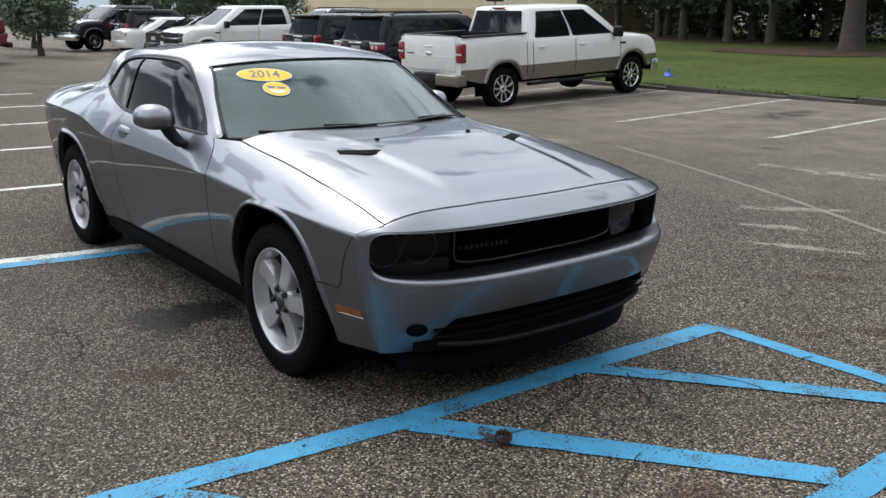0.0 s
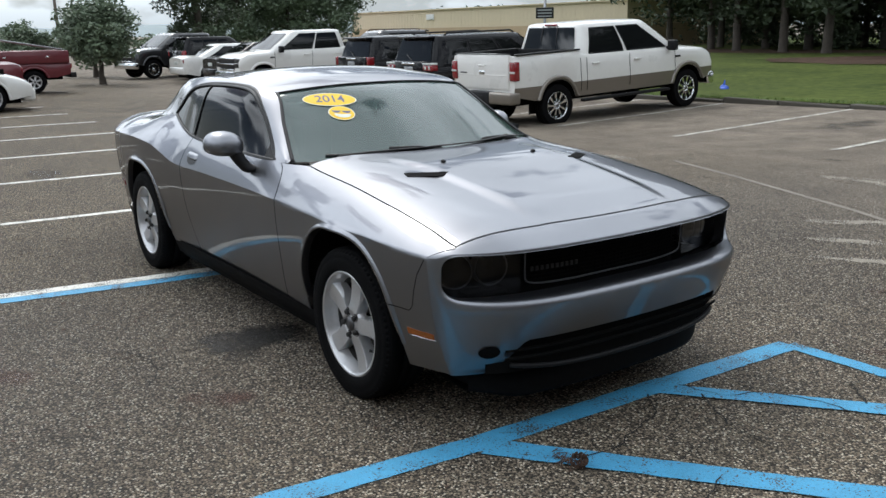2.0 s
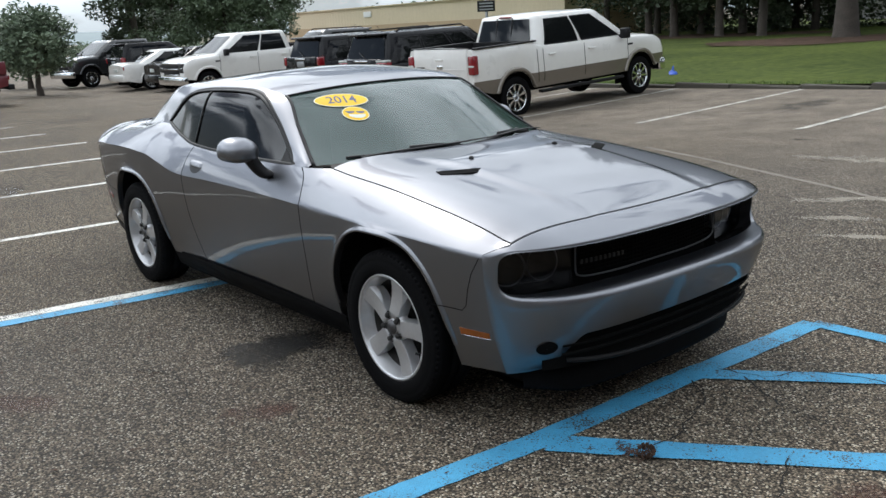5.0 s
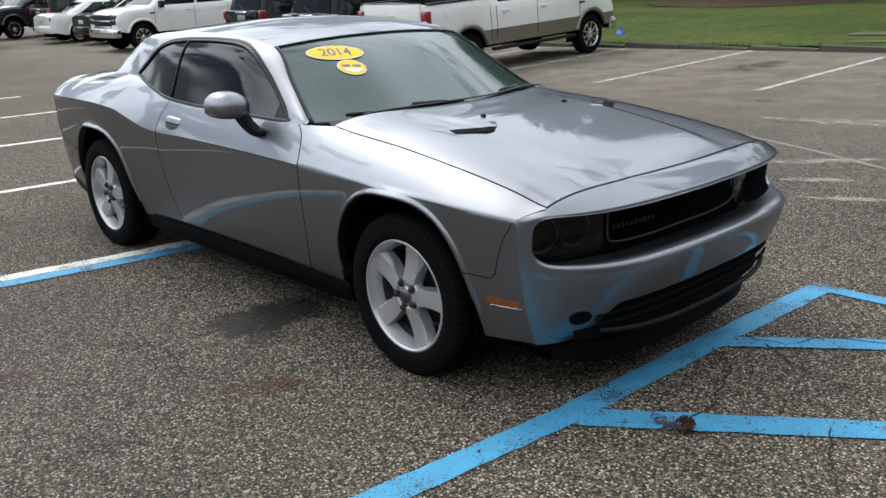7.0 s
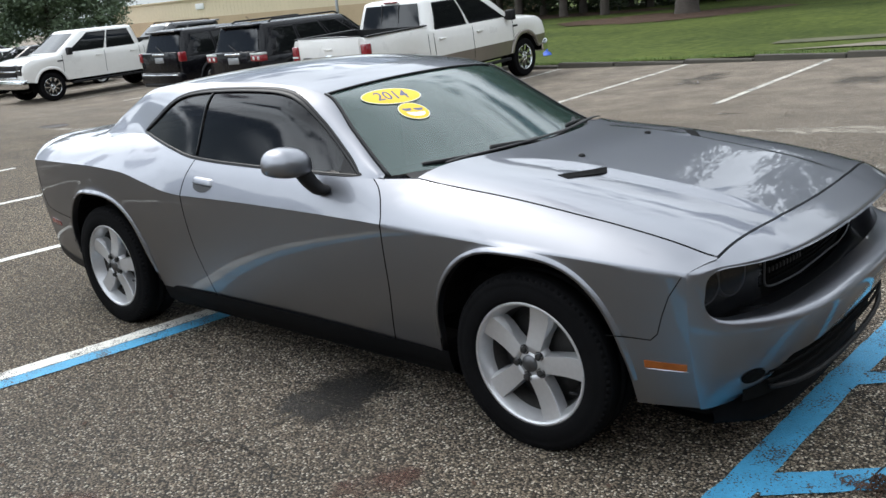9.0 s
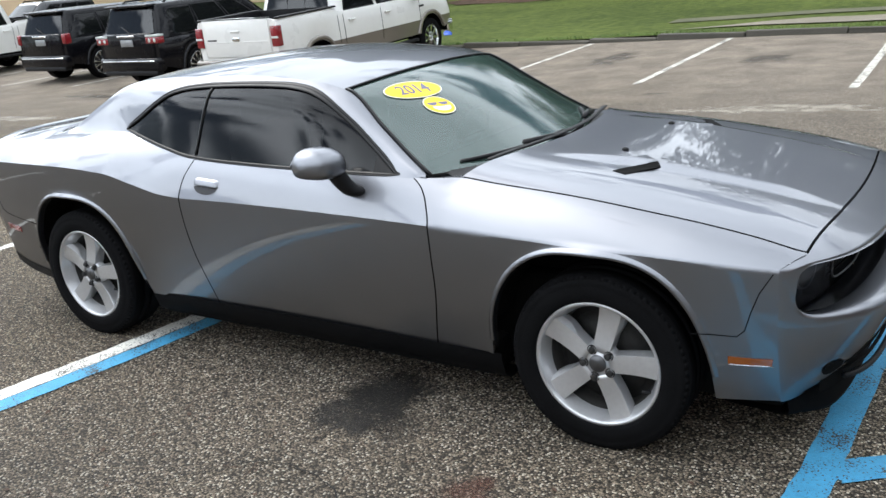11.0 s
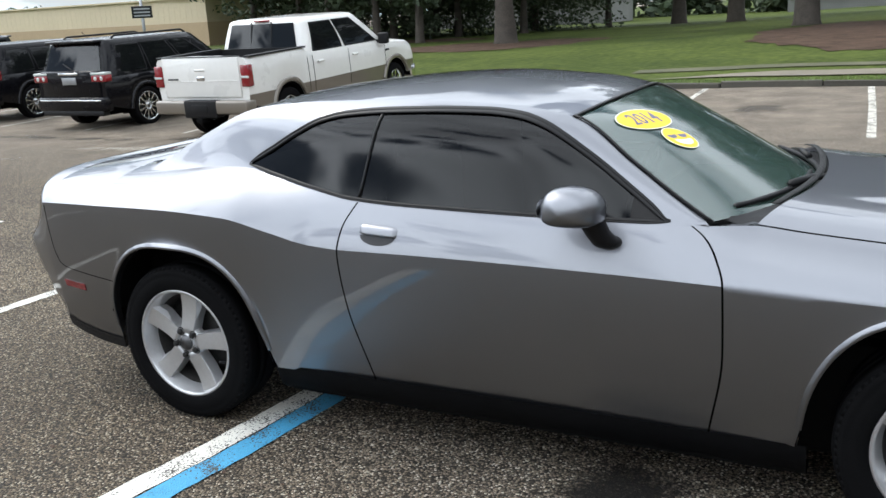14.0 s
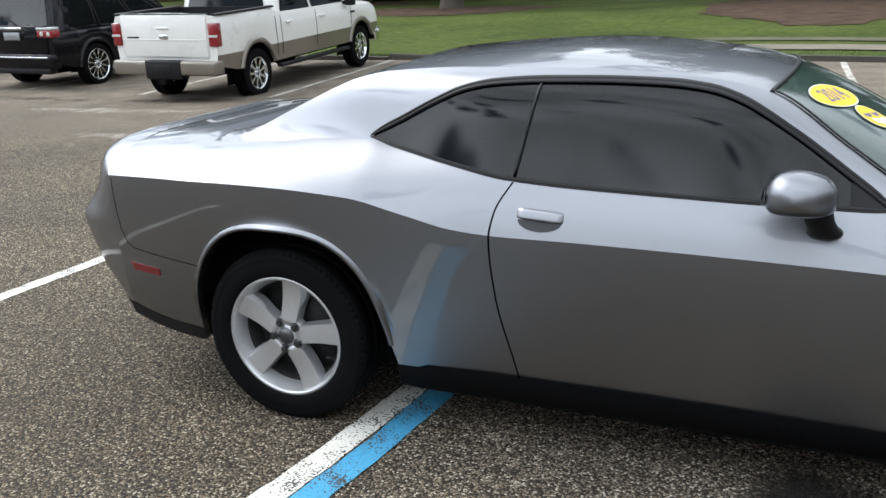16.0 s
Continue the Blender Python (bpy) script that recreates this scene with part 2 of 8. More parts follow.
def asphalt():
    """Worn asphalt: pale and brown stones in dark binder, drifting patches, dusty streaks."""
    m = bpy.data.materials.new("worn_asphalt")
    m.use_nodes = True
    n, l = m.node_tree.nodes, m.node_tree.links
    b = n["Principled BSDF"]
    tc = n.new("ShaderNodeTexCoord")

    def noise_tex(sc, det=4.0, rough=0.55):
        t = n.new("ShaderNodeTexNoise")
        t.inputs["Scale"].default_value, t.inputs["Detail"].default_value, t.inputs["Roughness"].default_value = sc, det, rough
        l.new(tc.outputs["Object"], t.inputs["Vector"])
        return t

    def rng(src, a, bb, c, d):
        t = n.new("ShaderNodeMapRange")
        for k, v in zip(("From Min", "From Max", "To Min", "To Max"), (a, bb, c, d)):
            t.inputs[k].default_value = v
        l.new(src, t.inputs["Value"])
        return t.outputs[0]

    def mixc(fac, a, bb, mode="MIX"):
        t = n.new("ShaderNodeMix")
        t.data_type, t.blend_type = "RGBA", mode
        l.new(fac, t.inputs["Factor"])
        for key, v in (("A", a), ("B", bb)):
            if isinstance(v, tuple):
                t.inputs[key].default_value = (*v, 1)
            else:
                l.new(v, t.inputs[key])
        return t.outputs["Result"]

    vor = n.new("ShaderNodeTexVoronoi")
    vor.inputs["Scale"].default_value = 104.0
    l.new(tc.outputs["Object"], vor.inputs["Vector"])
    split = n.new("ShaderNodeSeparateColor")
    l.new(vor.outputs["Color"], split.inputs[0])
    stone = mixc(rng(split.outputs[0], 0.0, 1.0, 0, 1), (0.038, 0.0315, 0.0255), (0.34, 0.287, 0.23))
    pale = mixc(rng(split.outputs[1], 0.86, 0.90, 0, 1), stone, (0.60, 0.56, 0.495))
    binder = mixc(rng(vor.outputs["Distance"], 0.42, 0.68, 0, 1), pale, (0.018, 0.0155, 0.0128))
    big = noise_tex(0.55, 6.0, 0.6)
    drift = mixc(rng(big.outputs["Fac"], 0.3, 0.72, 0, 1), (0.8, 0.78, 0.75), (1.3, 1.26, 1.18))
    near = mixc(rng(big.outputs["Fac"], 0, 0.01, 1, 1), binder, drift, "MULTIPLY")
    side = n.new("ShaderNodeSeparateXYZ")
    l.new(tc.outputs["Object"], side.inputs[0])
    edge = n.new("ShaderNodeMath")
    edge.operation = "MULTIPLY_ADD"
    edge.inputs[1].default_value = 1.6
    l.new(noise_tex(0.8).outputs["Fac"], edge.inputs[0])
    l.new(side.outputs["X"], edge.inputs[2])
    sandy = mixc(rng(big.outputs["Fac"], 0, 0.01, 1, 1), near, (0.95, 0.90, 0.80), "MULTIPLY")
    # the near lot is paler towards +x
    paler_end = mixc(rng(big.outputs["Fac"], 0, 0.01, 1, 1), near, (1.3, 1.28, 1.22), "MULTIPLY")
    near = mixc(rng(edge.outputs[0], -1.6, 0.6, 1, 0), near, sandy)
    near = mixc(rng(edge.outputs[0], 1.6, 4.6, 0, 1), near, paler_end)
    # farther part of the lot is older, paler and dustier
    sep = n.new("ShaderNodeSeparateXYZ")
    l.new(tc.outputs["Object"], sep.inputs[0])
    wob = n.new("ShaderNodeMath")
    wob.operation = "MULTIPLY_ADD"
    wob.inputs[1].default_value = 3.0
    l.new(noise_tex(0.35).outputs["Fac"], wob.inputs[0])
    l.new(sep.outputs["Y"], wob.inputs[2])
    old = rng(wob.outputs[0], 5.0, 11.0, 0, 1)
    streak = noise_tex(1.6, 6.0, 0.65)
    dust = mixc(rng(streak.outputs["Fac"], 0.35, 0.7, 0, 1), (0.20, 0.163, 0.128), (0.40, 0.335, 0.26))
    worn = mixc(rng(split.outputs[2], 0.0, 1.0, 0.6, 0.0), dust, (0.06, 0.055, 0.05))
    far = mixc(rng(old, 0, 1, 0, 0.85), near, worn)
    # rusty leaf stains
    rust = noise_tex(2.3, 5.0, 0.6)
    stained = mixc(rng(rust.outputs["Fac"], 0.68, 0.74, 0, 0.4), far, (0.085, 0.04, 0.024))
    l.new(stained, b.inputs["Base Color"])
    l.new(rng(split.outputs[0], 0, 1, 0.7, 0.95), b.inputs["Roughness"])
    b.inputs["Specular IOR Level"].default_value = 0.3
    bp = n.new("ShaderNodeBump")
    bp.inputs["Strength"].default_value, bp.inputs["Distance"].default_value = 1.0, 0.012
    inv = rng(vor.outputs["Distance"], 0.0, 0.6, 1, 0)
    l.new(inv, bp.inputs["Height"])
    l.new(bp.outputs[0], b.inputs["Normal"])
    return m


def road_paint(name, base, wear=0.55):
    """Thick line paint on asphalt, cracked and worn through to the stones."""
    m = mat(name, base, 0.6, vary=0.16, scale=7, fine=90, bump=0.6, bump_scale=160)
    n, l = m.node_tree.nodes, m.node_tree.links
    b = n["Principled BSDF"]
    tc = n.new("ShaderNodeTexCoord")
    t = n.new("ShaderNodeTexVoronoi")
    t.inputs["Scale"].default_value = 110.0
    l.new(tc.outputs["Object"], t.inputs["Vector"])
    big = n.new("ShaderNodeTexNoise")
    big.inputs["Scale"].default_value, big.inputs["Detail"].default_value = 5.0, 8.0
    big.inputs["Roughness"].default_value = 0.7
    l.new(tc.outputs["Object"], big.inputs["Vector"])
    add = n.new("ShaderNodeMath")
    add.operation = "MULTIPLY_ADD"
    add.inputs[1].default_value = 0.5
    l.new(t.outputs["Distance"], add.inputs[0])
    l.new(big.outputs["Fac"], add.inputs[2])
    r = n.new("ShaderNodeMapRange")
    r.inputs["From Min"].default_value, r.inputs["From Max"].default_value = wear + 0.28, wear + 0.34
    l.new(add.outputs[0], r.inputs["Value"])
    mx = n.new("ShaderNodeMix")
    mx.data_type = "RGBA"
    src = b.inputs["Base Color"].links[0].from_socket
    l.new(src, mx.inputs["A"])
    mx.inputs["B"].default_value = (0.05, 0.046, 0.04, 1)
    l.new(r.outputs[0], mx.inputs["Factor"])
    l.new(mx.outputs["Result"], b.inputs["Base Color"])
    return m


def car_paint(name, base, rough=0.4, flake=0.06, ior=1.6, dull=0.2):
    """Metallic lacquer: a soft layer of flakes, slightly milky, under a clear coat."""
    m = bpy.data.materials.new(name)
    m.use_nodes = True
    n, l = m.node_tree.nodes, m.node_tree.links
    n.remove(n["Principled BSDF"])
    tc = n.new("ShaderNodeTexCoord")
    v = n.new("ShaderNodeTexVoronoi")
    v.inputs["Scale"].default_value = 1400.0
    l.new(tc.outputs["Object"], v.inputs["Vector"])
    bp = n.new("ShaderNodeBump")
    bp.inputs["Strength"].default_value, bp.inputs["Distance"].default_value = flake, 0.0004
    l.new(v.outputs["Distance"], bp.inputs["Height"])
    drift = n.new("ShaderNodeTexNoise")
    drift.inputs["Scale"].default_value, drift.inputs["Detail"].default_value = 2.5, 6.0
    l.new(tc.outputs["Object"], drift.inputs["Vector"])
    tone = n.new("ShaderNodeMix")
    tone.data_type = "RGBA"
    tone.inputs["A"].default_value = (*[c * 0.95 for c in base], 1)
    tone.inputs["B"].default_value = (*[c * 1.05 for c in base], 1)
    l.new(drift.outputs["Fac"], tone.inputs["Factor"])
    metal = n.new("ShaderNodeBsdfAnisotropic")
    metal.distribution = "BECKMANN"
    metal.inputs["Roughness"].default_value = rough
    l.new(tone.outputs["Result"], metal.inputs["Color"])
    l.new(bp.outputs[0], metal.inputs["Normal"])
    milk = n.new("ShaderNodeBsdfDiffuse")
    l.new(tone.outputs["Result"], milk.inputs["Color"])
    body = n.new("ShaderNodeMixShader")
    body.inputs["Fac"].default_value = dull
    l.new(metal.outputs[0], body.inputs[1])
    l.new(milk.outputs[0], body.inputs[2])
    dust = n.new("ShaderNodeMapRange")
    dust.inputs["To Min"].default_value, dust.inputs["To Max"].default_value = 0.01, 0.045
    l.new(drift.outputs["Fac"], dust.inputs["Value"])
    clear = n.new("ShaderNodeBsdfAnisotropic")
    l.new(dust.outputs[0], clear.inputs["Roughness"])
    fr = n.new("ShaderNodeFresnel")
    fr.inputs["IOR"].default_value = ior
    top = n.new("ShaderNodeMixShader")
    l.new(fr.outputs[0], top.inputs["Fac"])
    l.new(body.outputs[0], top.inputs[1])
    l.new(clear.outputs[0], top.inputs[2])
    l.new(top.outputs[0], n["Material Output"].inputs["Surface"])
    return m


M_ASPHALT = asphalt()
M_BLUE = road_paint("blue_line_paint", (0.06, 0.33, 0.56), 0.58)
M_WHITE_LINE = road_paint("white_line_paint", (0.74, 0.72, 0.66), 0.54)
M_OLD_LINE = road_paint("old_white_line_paint", (0.6, 0.57, 0.5), 0.5)
M_GRASS = mat("mown_grass", (0.034, 0.058, 0.012), 0.9, spec=0.1, vary=0.4, scale=0.25, fine=5, bump=1.0, bump_scale=40, second=(0.10, 0.125, 0.03))
M_BLADE = mat("grass_blades", (0.06, 0.13, 0.018), 0.7, vary=0.4, scale=2, fine=20, second=(0.17, 0.26, 0.06))
M_MULCH = mat("bark_mulch", (0.072, 0.047, 0.034), 0.95, spec=0.1, vary=0.7, scale=2, fine=30, bump=1.0, bump_scale=30)
M_KERB = mat("weathered_concrete", (0.07, 0.064, 0.052), 0.9, vary=0.4, scale=2.5, fine=40, bump=0.6, bump_scale=60, per_object=0.6)
M_VERGE = mat("dusty_bare_verge", (0.07, 0.08, 0.03), 0.95, vary=0.4, scale=1.0, fine=20, second=(0.12, 0.11, 0.065))
M_WALK = mat("pale_concrete", (0.17, 0.148, 0.112), 0.9, vary=0.2, scale=1.2, fine=30, bump=0.3)
M_SILVER = car_paint("silver_car_paint", (0.228, 0.234, 0.256), 0.46, 0.05, 1.58, 0.05)
M_CHIN = mat("scuffed_black_chin", (0.005, 0.005, 0.0055), 0.65, spec=0.06, vary=0.3)
M_SMOKE = glass("smoky_lamp_cover", (0.34, 0.345, 0.36), 0.94, body=(0.01, 0.01, 0.011), ior=1.4)
M_GUNMETAL = mat("dark_gunmetal", (0.12, 0.12, 0.125), 0.35, 0.8, vary=0.1)
M_BARREL = mat("shade_dark_wheel_barrel", (0.05, 0.048, 0.046), 0.6, 0.4, vary=0.25, scale=8)
M_PAINT_SHADE = mat("shaded_pocket_grey", (0.035, 0.035, 0.038), 0.5, 0.3, vary=0.1)
M_BLACKP = mat("black_plastic", (0.009, 0.009, 0.010), 0.55, spec=0.25, vary=0.2, bump=0.15, bump_scale=500)
M_TRIM = mat("black_rubber_trim", (0.009, 0.009, 0.010), 0.45, spec=0.25, vary=0.2)
M_DARK = mat("dark_underbody", (0.005, 0.005, 0.005), 0.9, spec=0.1, vary=0.3)
M_TYRE = mat("tyre_rubber", (0.006, 0.006, 0.0065), 0.75, spec=0.05, vary=0.3, scale=10, fine=120, bump=0.2, bump_scale=300)
M_ALLOY = mat("silver_alloy", (0.57, 0.57, 0.58), 0.32, 0.6, vary=0.06, coat=0.3)
M_ALLOY_DARK = mat("dusty_brake_metal", (0.035, 0.034, 0.033), 0.6, 0.5, vary=0.3)
M_CHROME = mat("chrome", (0.75, 0.76, 0.77), 0.08, 1.0, vary=0.03, rough_vary=0.04)
M_WINDSHIELD = glass("green_windshield_glass", (0.28, 0.36, 0.33), 0.66, 0.085, body=(0.10, 0.178, 0.155), ior=1.9)
M_TINT = glass("dark_tinted_glass", (0.035, 0.042, 0.052), 0.85, 0.08, body=(0.006, 0.007, 0.008), ior=1.47)
M_LAMP_GLASS = glass("clear_lamp_glass", (0.3, 0.31, 0.33), 0.85, body=(0.05, 0.05, 0.05))
M_AMBER = mat("amber_lens", (0.29, 0.078, 0.012), 0.2, vary=0.15, coat=0.6)
M_REDLENS = mat("red_lens", (0.22, 0.010, 0.015), 0.18, vary=0.2, coat=0.8)
M_DARKRED = mat("dark_red_marker_lens", (0.17, 0.012, 0.016), 0.25, vary=0.2, coat=0.5)
M_YELLOW = mat("yellow_sticker", (0.85, 0.55, 0.02), 0.5, vary=0.05)
M_STICKWHITE = mat("white_sticker_edge", (0.75, 0.75, 0.68), 0.5, vary=0.05)
M_STICKBLUE = mat("grey_blue_sticker_print", (0.13, 0.13, 0.22), 0.5, vary=0.1)
M_INTERIOR = mat("grey_interior_trim", (0.028, 0.029, 0.031), 0.8, vary=0.2, bump=0.2)
M_CAR_GLASS = glass("parked_car_glass", (0.16, 0.17, 0.18), 0.25, body=(0.008, 0.009, 0.010))
M_WHITEP = mat("white_car_paint", (0.78, 0.77, 0.74), 0.3, vary=0.03, scale=1.5, fine=8, coat=0.8)
M_TANP = mat("pale_tan_car_paint", (0.2, 0.175, 0.145), 0.35, 0.4, vary=0.05, coat=0.8)
M_BLACKCAR = mat("black_car_paint", (0.004, 0.004, 0.0055), 0.25, vary=0.1, coat=0.3, spec=0.12)
M_DARKGREYCAR = mat("charcoal_car_paint", (0.03, 0.031, 0.034), 0.3, 0.4, vary=0.1, coat=1.0)
M_REDCAR = mat("dark_red_car_paint", (0.125, 0.014, 0.022), 0.4, vary=0.15, coat=0.5)
M_PALEPLATE = mat("pale_number_plate", (0.55, 0.58, 0.56), 0.4, vary=0.05)
M_CREAM = mat("cream_metal_cladding", (0.62, 0.52, 0.36), 0.6, vary=0.06, scale=0.3, fine=4)
M_TANBAND = mat("tan_masonry_band", (0.46, 0.34, 0.215), 0.85, vary=0.1, scale=0.4, fine=12, bump=0.3, bump_scale=30)
M_WHITEROOF = mat("white_roof_sheet", (0.7, 0.7, 0.68), 0.5, vary=0.06, scale=0.4)
M_GREYWALL = mat("grey_far_wall", (0.25, 0.25, 0.24), 0.8, vary=0.2, scale=0.4)
M_BARK = mat("tree_bark", (0.07, 0.058, 0.048), 0.95, vary=0.4, scale=3, fine=25, bump=1.0, bump_scale=20)
# M_LEAF is lightened and greyed: distance haze put into the leaf colour
M_LEAF = mat("hazy_green_leaves", (0.125, 0.175, 0.115), 0.6, vary=0.4, scale=0.6, fine=8, second=(0.19, 0.25, 0.15))
M_DARKLEAF = mat("dark_green_leaves", (0.030, 0.050, 0.026), 0.65, vary=0.4, scale=0.5, fine=8, second=(0.07, 0.10, 0.045))
M_GALV = mat("galvanised_steel", (0.35, 0.36, 0.37), 0.45, 0.7, vary=0.15)
M_WOODPOLE = mat("weathered_pole_wood", (0.13, 0.11, 0.09), 0.9, vary=0.3, scale=2, fine=30)
M_BLUEPLASTIC = mat("bright_blue_plastic", (0.02, 0.09, 0.5), 0.4, vary=0.1)
M_DRYLEAF = mat("dry_brown_leaf", (0.075, 0.042, 0.028), 0.85, vary=0.4, fine=80)
M_CRACK = mat("crack_filler", (0.012, 0.011, 0.01), 0.95, vary=0.3)
M_IRON = mat("rusty_cast_iron", (0.07, 0.06, 0.055), 0.8, 0.3, vary=0.3)

# ---- ground, kerb, lines ----


def gz(x, y):
    """Height of the lot: level round the coupe, a shallow fall to the drain, then up to the kerb."""
    g1 = max(-0.25, 0.025 * min(0.0, x + 1.3))
    return g1 * min(1.0, max(0.0, (y - 2) / 6.5)) + 0.02 * min(6.0, max(0.0, y - 8.5))


def kerb_y(x):
    return 13.25 + 0.085 * max(0.0, -2.0 - x) if x > -12 else 14.1


def axis_steps(lo, fine_lo, fine_hi, hi, step):
    out = [fine_lo + step * i for i in range(int((fine_hi - fine_lo) / step) + 1)]
    s, v = step, fine_lo
    while v > lo:
        s *= 1.5
        v -= s
        out.insert(0, max(v, lo))
    s, v = step, out[-1]
    while v < hi:
        s *= 1.5
        v += s
        out.append(min(v, hi))
    return out


bm = bmesh.new()
gx, gy = axis_steps(-1500, -40, 12, 1500, 1.0), axis_steps(-1500, -12, 16, 1500, 0.5)
grid(bm, [[(x, y, gz(x, y)) for x in gx] for y in gy], flip=False)
fix_normals(bm)
ground = part("ground", bm, M_ASPHALT)
tagged(ground, "worn grey brown asphalt parking lot with exposed stones", "ground", kind="structure")


def paint_line(name, pts, width, material, label, group="painted lines", lift=0.004, widths=None):
    """A painted line through plan points, lying on the lot, with slightly ragged edges."""
    rnd = random.Random(int(abs(pts[0][0] * 37 + pts[0][1] * 91) * 10) + 5)
    bm = bmesh.new()
    dense = []
    for (x0, y0), (x1, y1) in zip(pts, pts[1:]):
        n = max(2, int(math.hypot(x1 - x0, y1 - y0) / 0.06))
        dense += [(lerp(x0, x1, k / n), lerp(y0, y1, k / n)) for k in range(n)]
    dense.append(pts[-1])
    rows = []
    for i, (x, y) in enumerate(dense):
        a, b = dense[max(0, i - 1)], dense[min(len(dense) - 1, i + 1)]
        d = Vector((b[0] - a[0], b[1] - a[1], 0)).normalized()
        s = Vector((-d.y, d.x, 0))
        w = width / 2
        p0 = Vector((x, y, 0)) - s * (w + rnd.uniform(-0.004, 0.004))
        p1 = Vector((x, y, 0)) + s * (w + rnd.uniform(-0.004, 0.004))
        rows.append([(p.x, p.y, gz(p.x, p.y) + lift) for p in (p0, Vector((x, y, 0)), p1)])
    grid(bm, rows, flip=True)
    fix_normals(bm)
    for f in bm.faces:
        if f.normal.z < 0:
            f.normal_flip()
    ob = part(name, bm, material)
    return tagged(ob, label, "painted line", group, "structure")


# blue hatched aisle in front of the coupe
paint_line("blue_edge_line", [(1.98, -3.6), (2.13, -1.85), (2.23, -0.75), (2.26, 0.3), (2.30, 1.24)], 0.128, M_BLUE, "bright blue painted aisle edge line, slightly worn", lift=0.0042)
paint_line("blue_end_line", [(2.30, 1.235), (2.75, 1.245), (3.25, 1.26), (3.62, 1.27)], 0.10, M_BLUE, "bright blue painted aisle end line", lift=0.0052)
paint_line("blue_hatch_line", [(2.27, -0.74), (2.77, -0.36), (3.55, 0.24)], 0.135, M_BLUE, "bright blue diagonal hatch line", lift=0.0062)
paint_line("blue_hatch_line", [(2.29, 0.26), (2.81, 0.68), (3.31, 1.06), (3.6, 1.26)], 0.115, M_BLUE, "bright blue diagonal hatch line", lift=0.0067)
paint_line("blue_hatch_line", [(2.22, -1.75), (2.8, -1.32), (3.62, -0.72)], 0.13, M_BLUE, "bright blue diagonal hatch line", lift=0.0072)
paint_line("blue_edge_line", [(3.62, -3.6), (3.62, -0.5), (3.62, 1.3)], 0.13, M_BLUE, "bright blue painted aisle edge line, slightly worn", lift=0.0047)
# line under the coupe's tail, white beside blue
paint_line("white_bay_line", [(-1.56, -3.2), (-1.31, -1.8), (-1.18, -1.05), (-1.12, -0.55), (-1.06, 0.4), (-1.0, 1.6)], 0.115, M_WHITE_LINE, "white painted bay line beside a blue one", lift=0.0044)
paint_line("blue_bay_line", [(-1.44, -3.2), (-1.185, -1.8), (-1.055, -1.05), (-0.995, -0.55), (-0.935, 0.4), (-0.875, 1.6)], 0.115, M_BLUE, "blue painted bay line beside a white one", lift=0.0049)
for k, xk in enumerate((-3.74, -6.28, -8.75, -11.2, -13.6, -16.0, -18.5, -21.0)):
    paint_line("bay_line", [(xk - 0.30, -3.3), (xk - 0.06, -0.9), (xk + 0.02, 0.4), (xk + 0.10, 1.75)], 0.10, M_WHITE_LINE, "worn white painted parking bay line", lift=0.004)
# far row of bays
for xk, y0, wv in ((4.0, 7.9, 0.0), (1.0, 7.86, -0.16), (-1.85, 8.25, -0.03), (-4.66, 8.36, -0.05), (-7.6, 8.5, -0.25), (-10.35, 8.75, -0.1), (-13.15, 9.0, -0.05), (-15.95, 9.3, 0.0), (-18.8, 9.3, 0.0), (-21.6, 9.3, 0.0), (-25.0, 9.3, 0.0), (-27.8, 9.3, 0.0)):
    y1 = kerb_y(xk) - 0.05
    paint_line("far_bay_line", [(xk, y0), (xk + wv * 0.4, lerp(y0, y1, 0.5)), (xk + wv, y1)], 0.105, M_OLD_LINE, "faded white painted parking bay line", lift=0.004)

# oil stains, cracks, cone litter
def blob(name, cx, cy, rx, ry, material, label, lift, seed, rot=0.0, cat="stain"):
    rnd = random.Random(seed)
    bm = bmesh.new()
    ph = [rnd.uniform(0, 6.28) for _ in range(5)]
    soak = bm.verts.layers.float.new("soak")
    rows = []
    for q in (0.02, 0.45, 0.7, 0.85, 1.0):
        row = []
        for k in range(96):
            a = 2 * math.pi * k / 96
            r = 1 + 0.08 * math.sin(9 * a + ph[0]) + 0.06 * math.sin(14 * a + ph[1]) + sum(0.16 / (j + 1) * math.sin((j + 2) * a + ph[j]) for j in range(5))
            dx, dy = 1.12 * rx * r * q * math.cos(a), 1.12 * ry * r * q * math.sin(a)
            x, y = cx + dx * math.cos(rot) - dy * math.sin(rot), cy + dx * math.sin(rot) + dy * math.cos(rot)
            v = bm.verts.new((x, y, gz(x, y) + lift))
            v[soak] = 1.0 - smooth01((q - 0.4) / 0.6)
            row.append(v)
        rows.append(row)
    for ra, rb in zip(rows, rows[1:]):
        for k in range(96):
            bm.faces.new((ra[k], ra[(k + 1) % 96], rb[(k + 1) % 96], rb[k]))
    fix_normals(bm)
    for f in bm.faces:
        if f.normal.z < 0:
            f.normal_flip()
    return tagged(part(name, bm, material, smooth=False), label, cat, "", "structure")


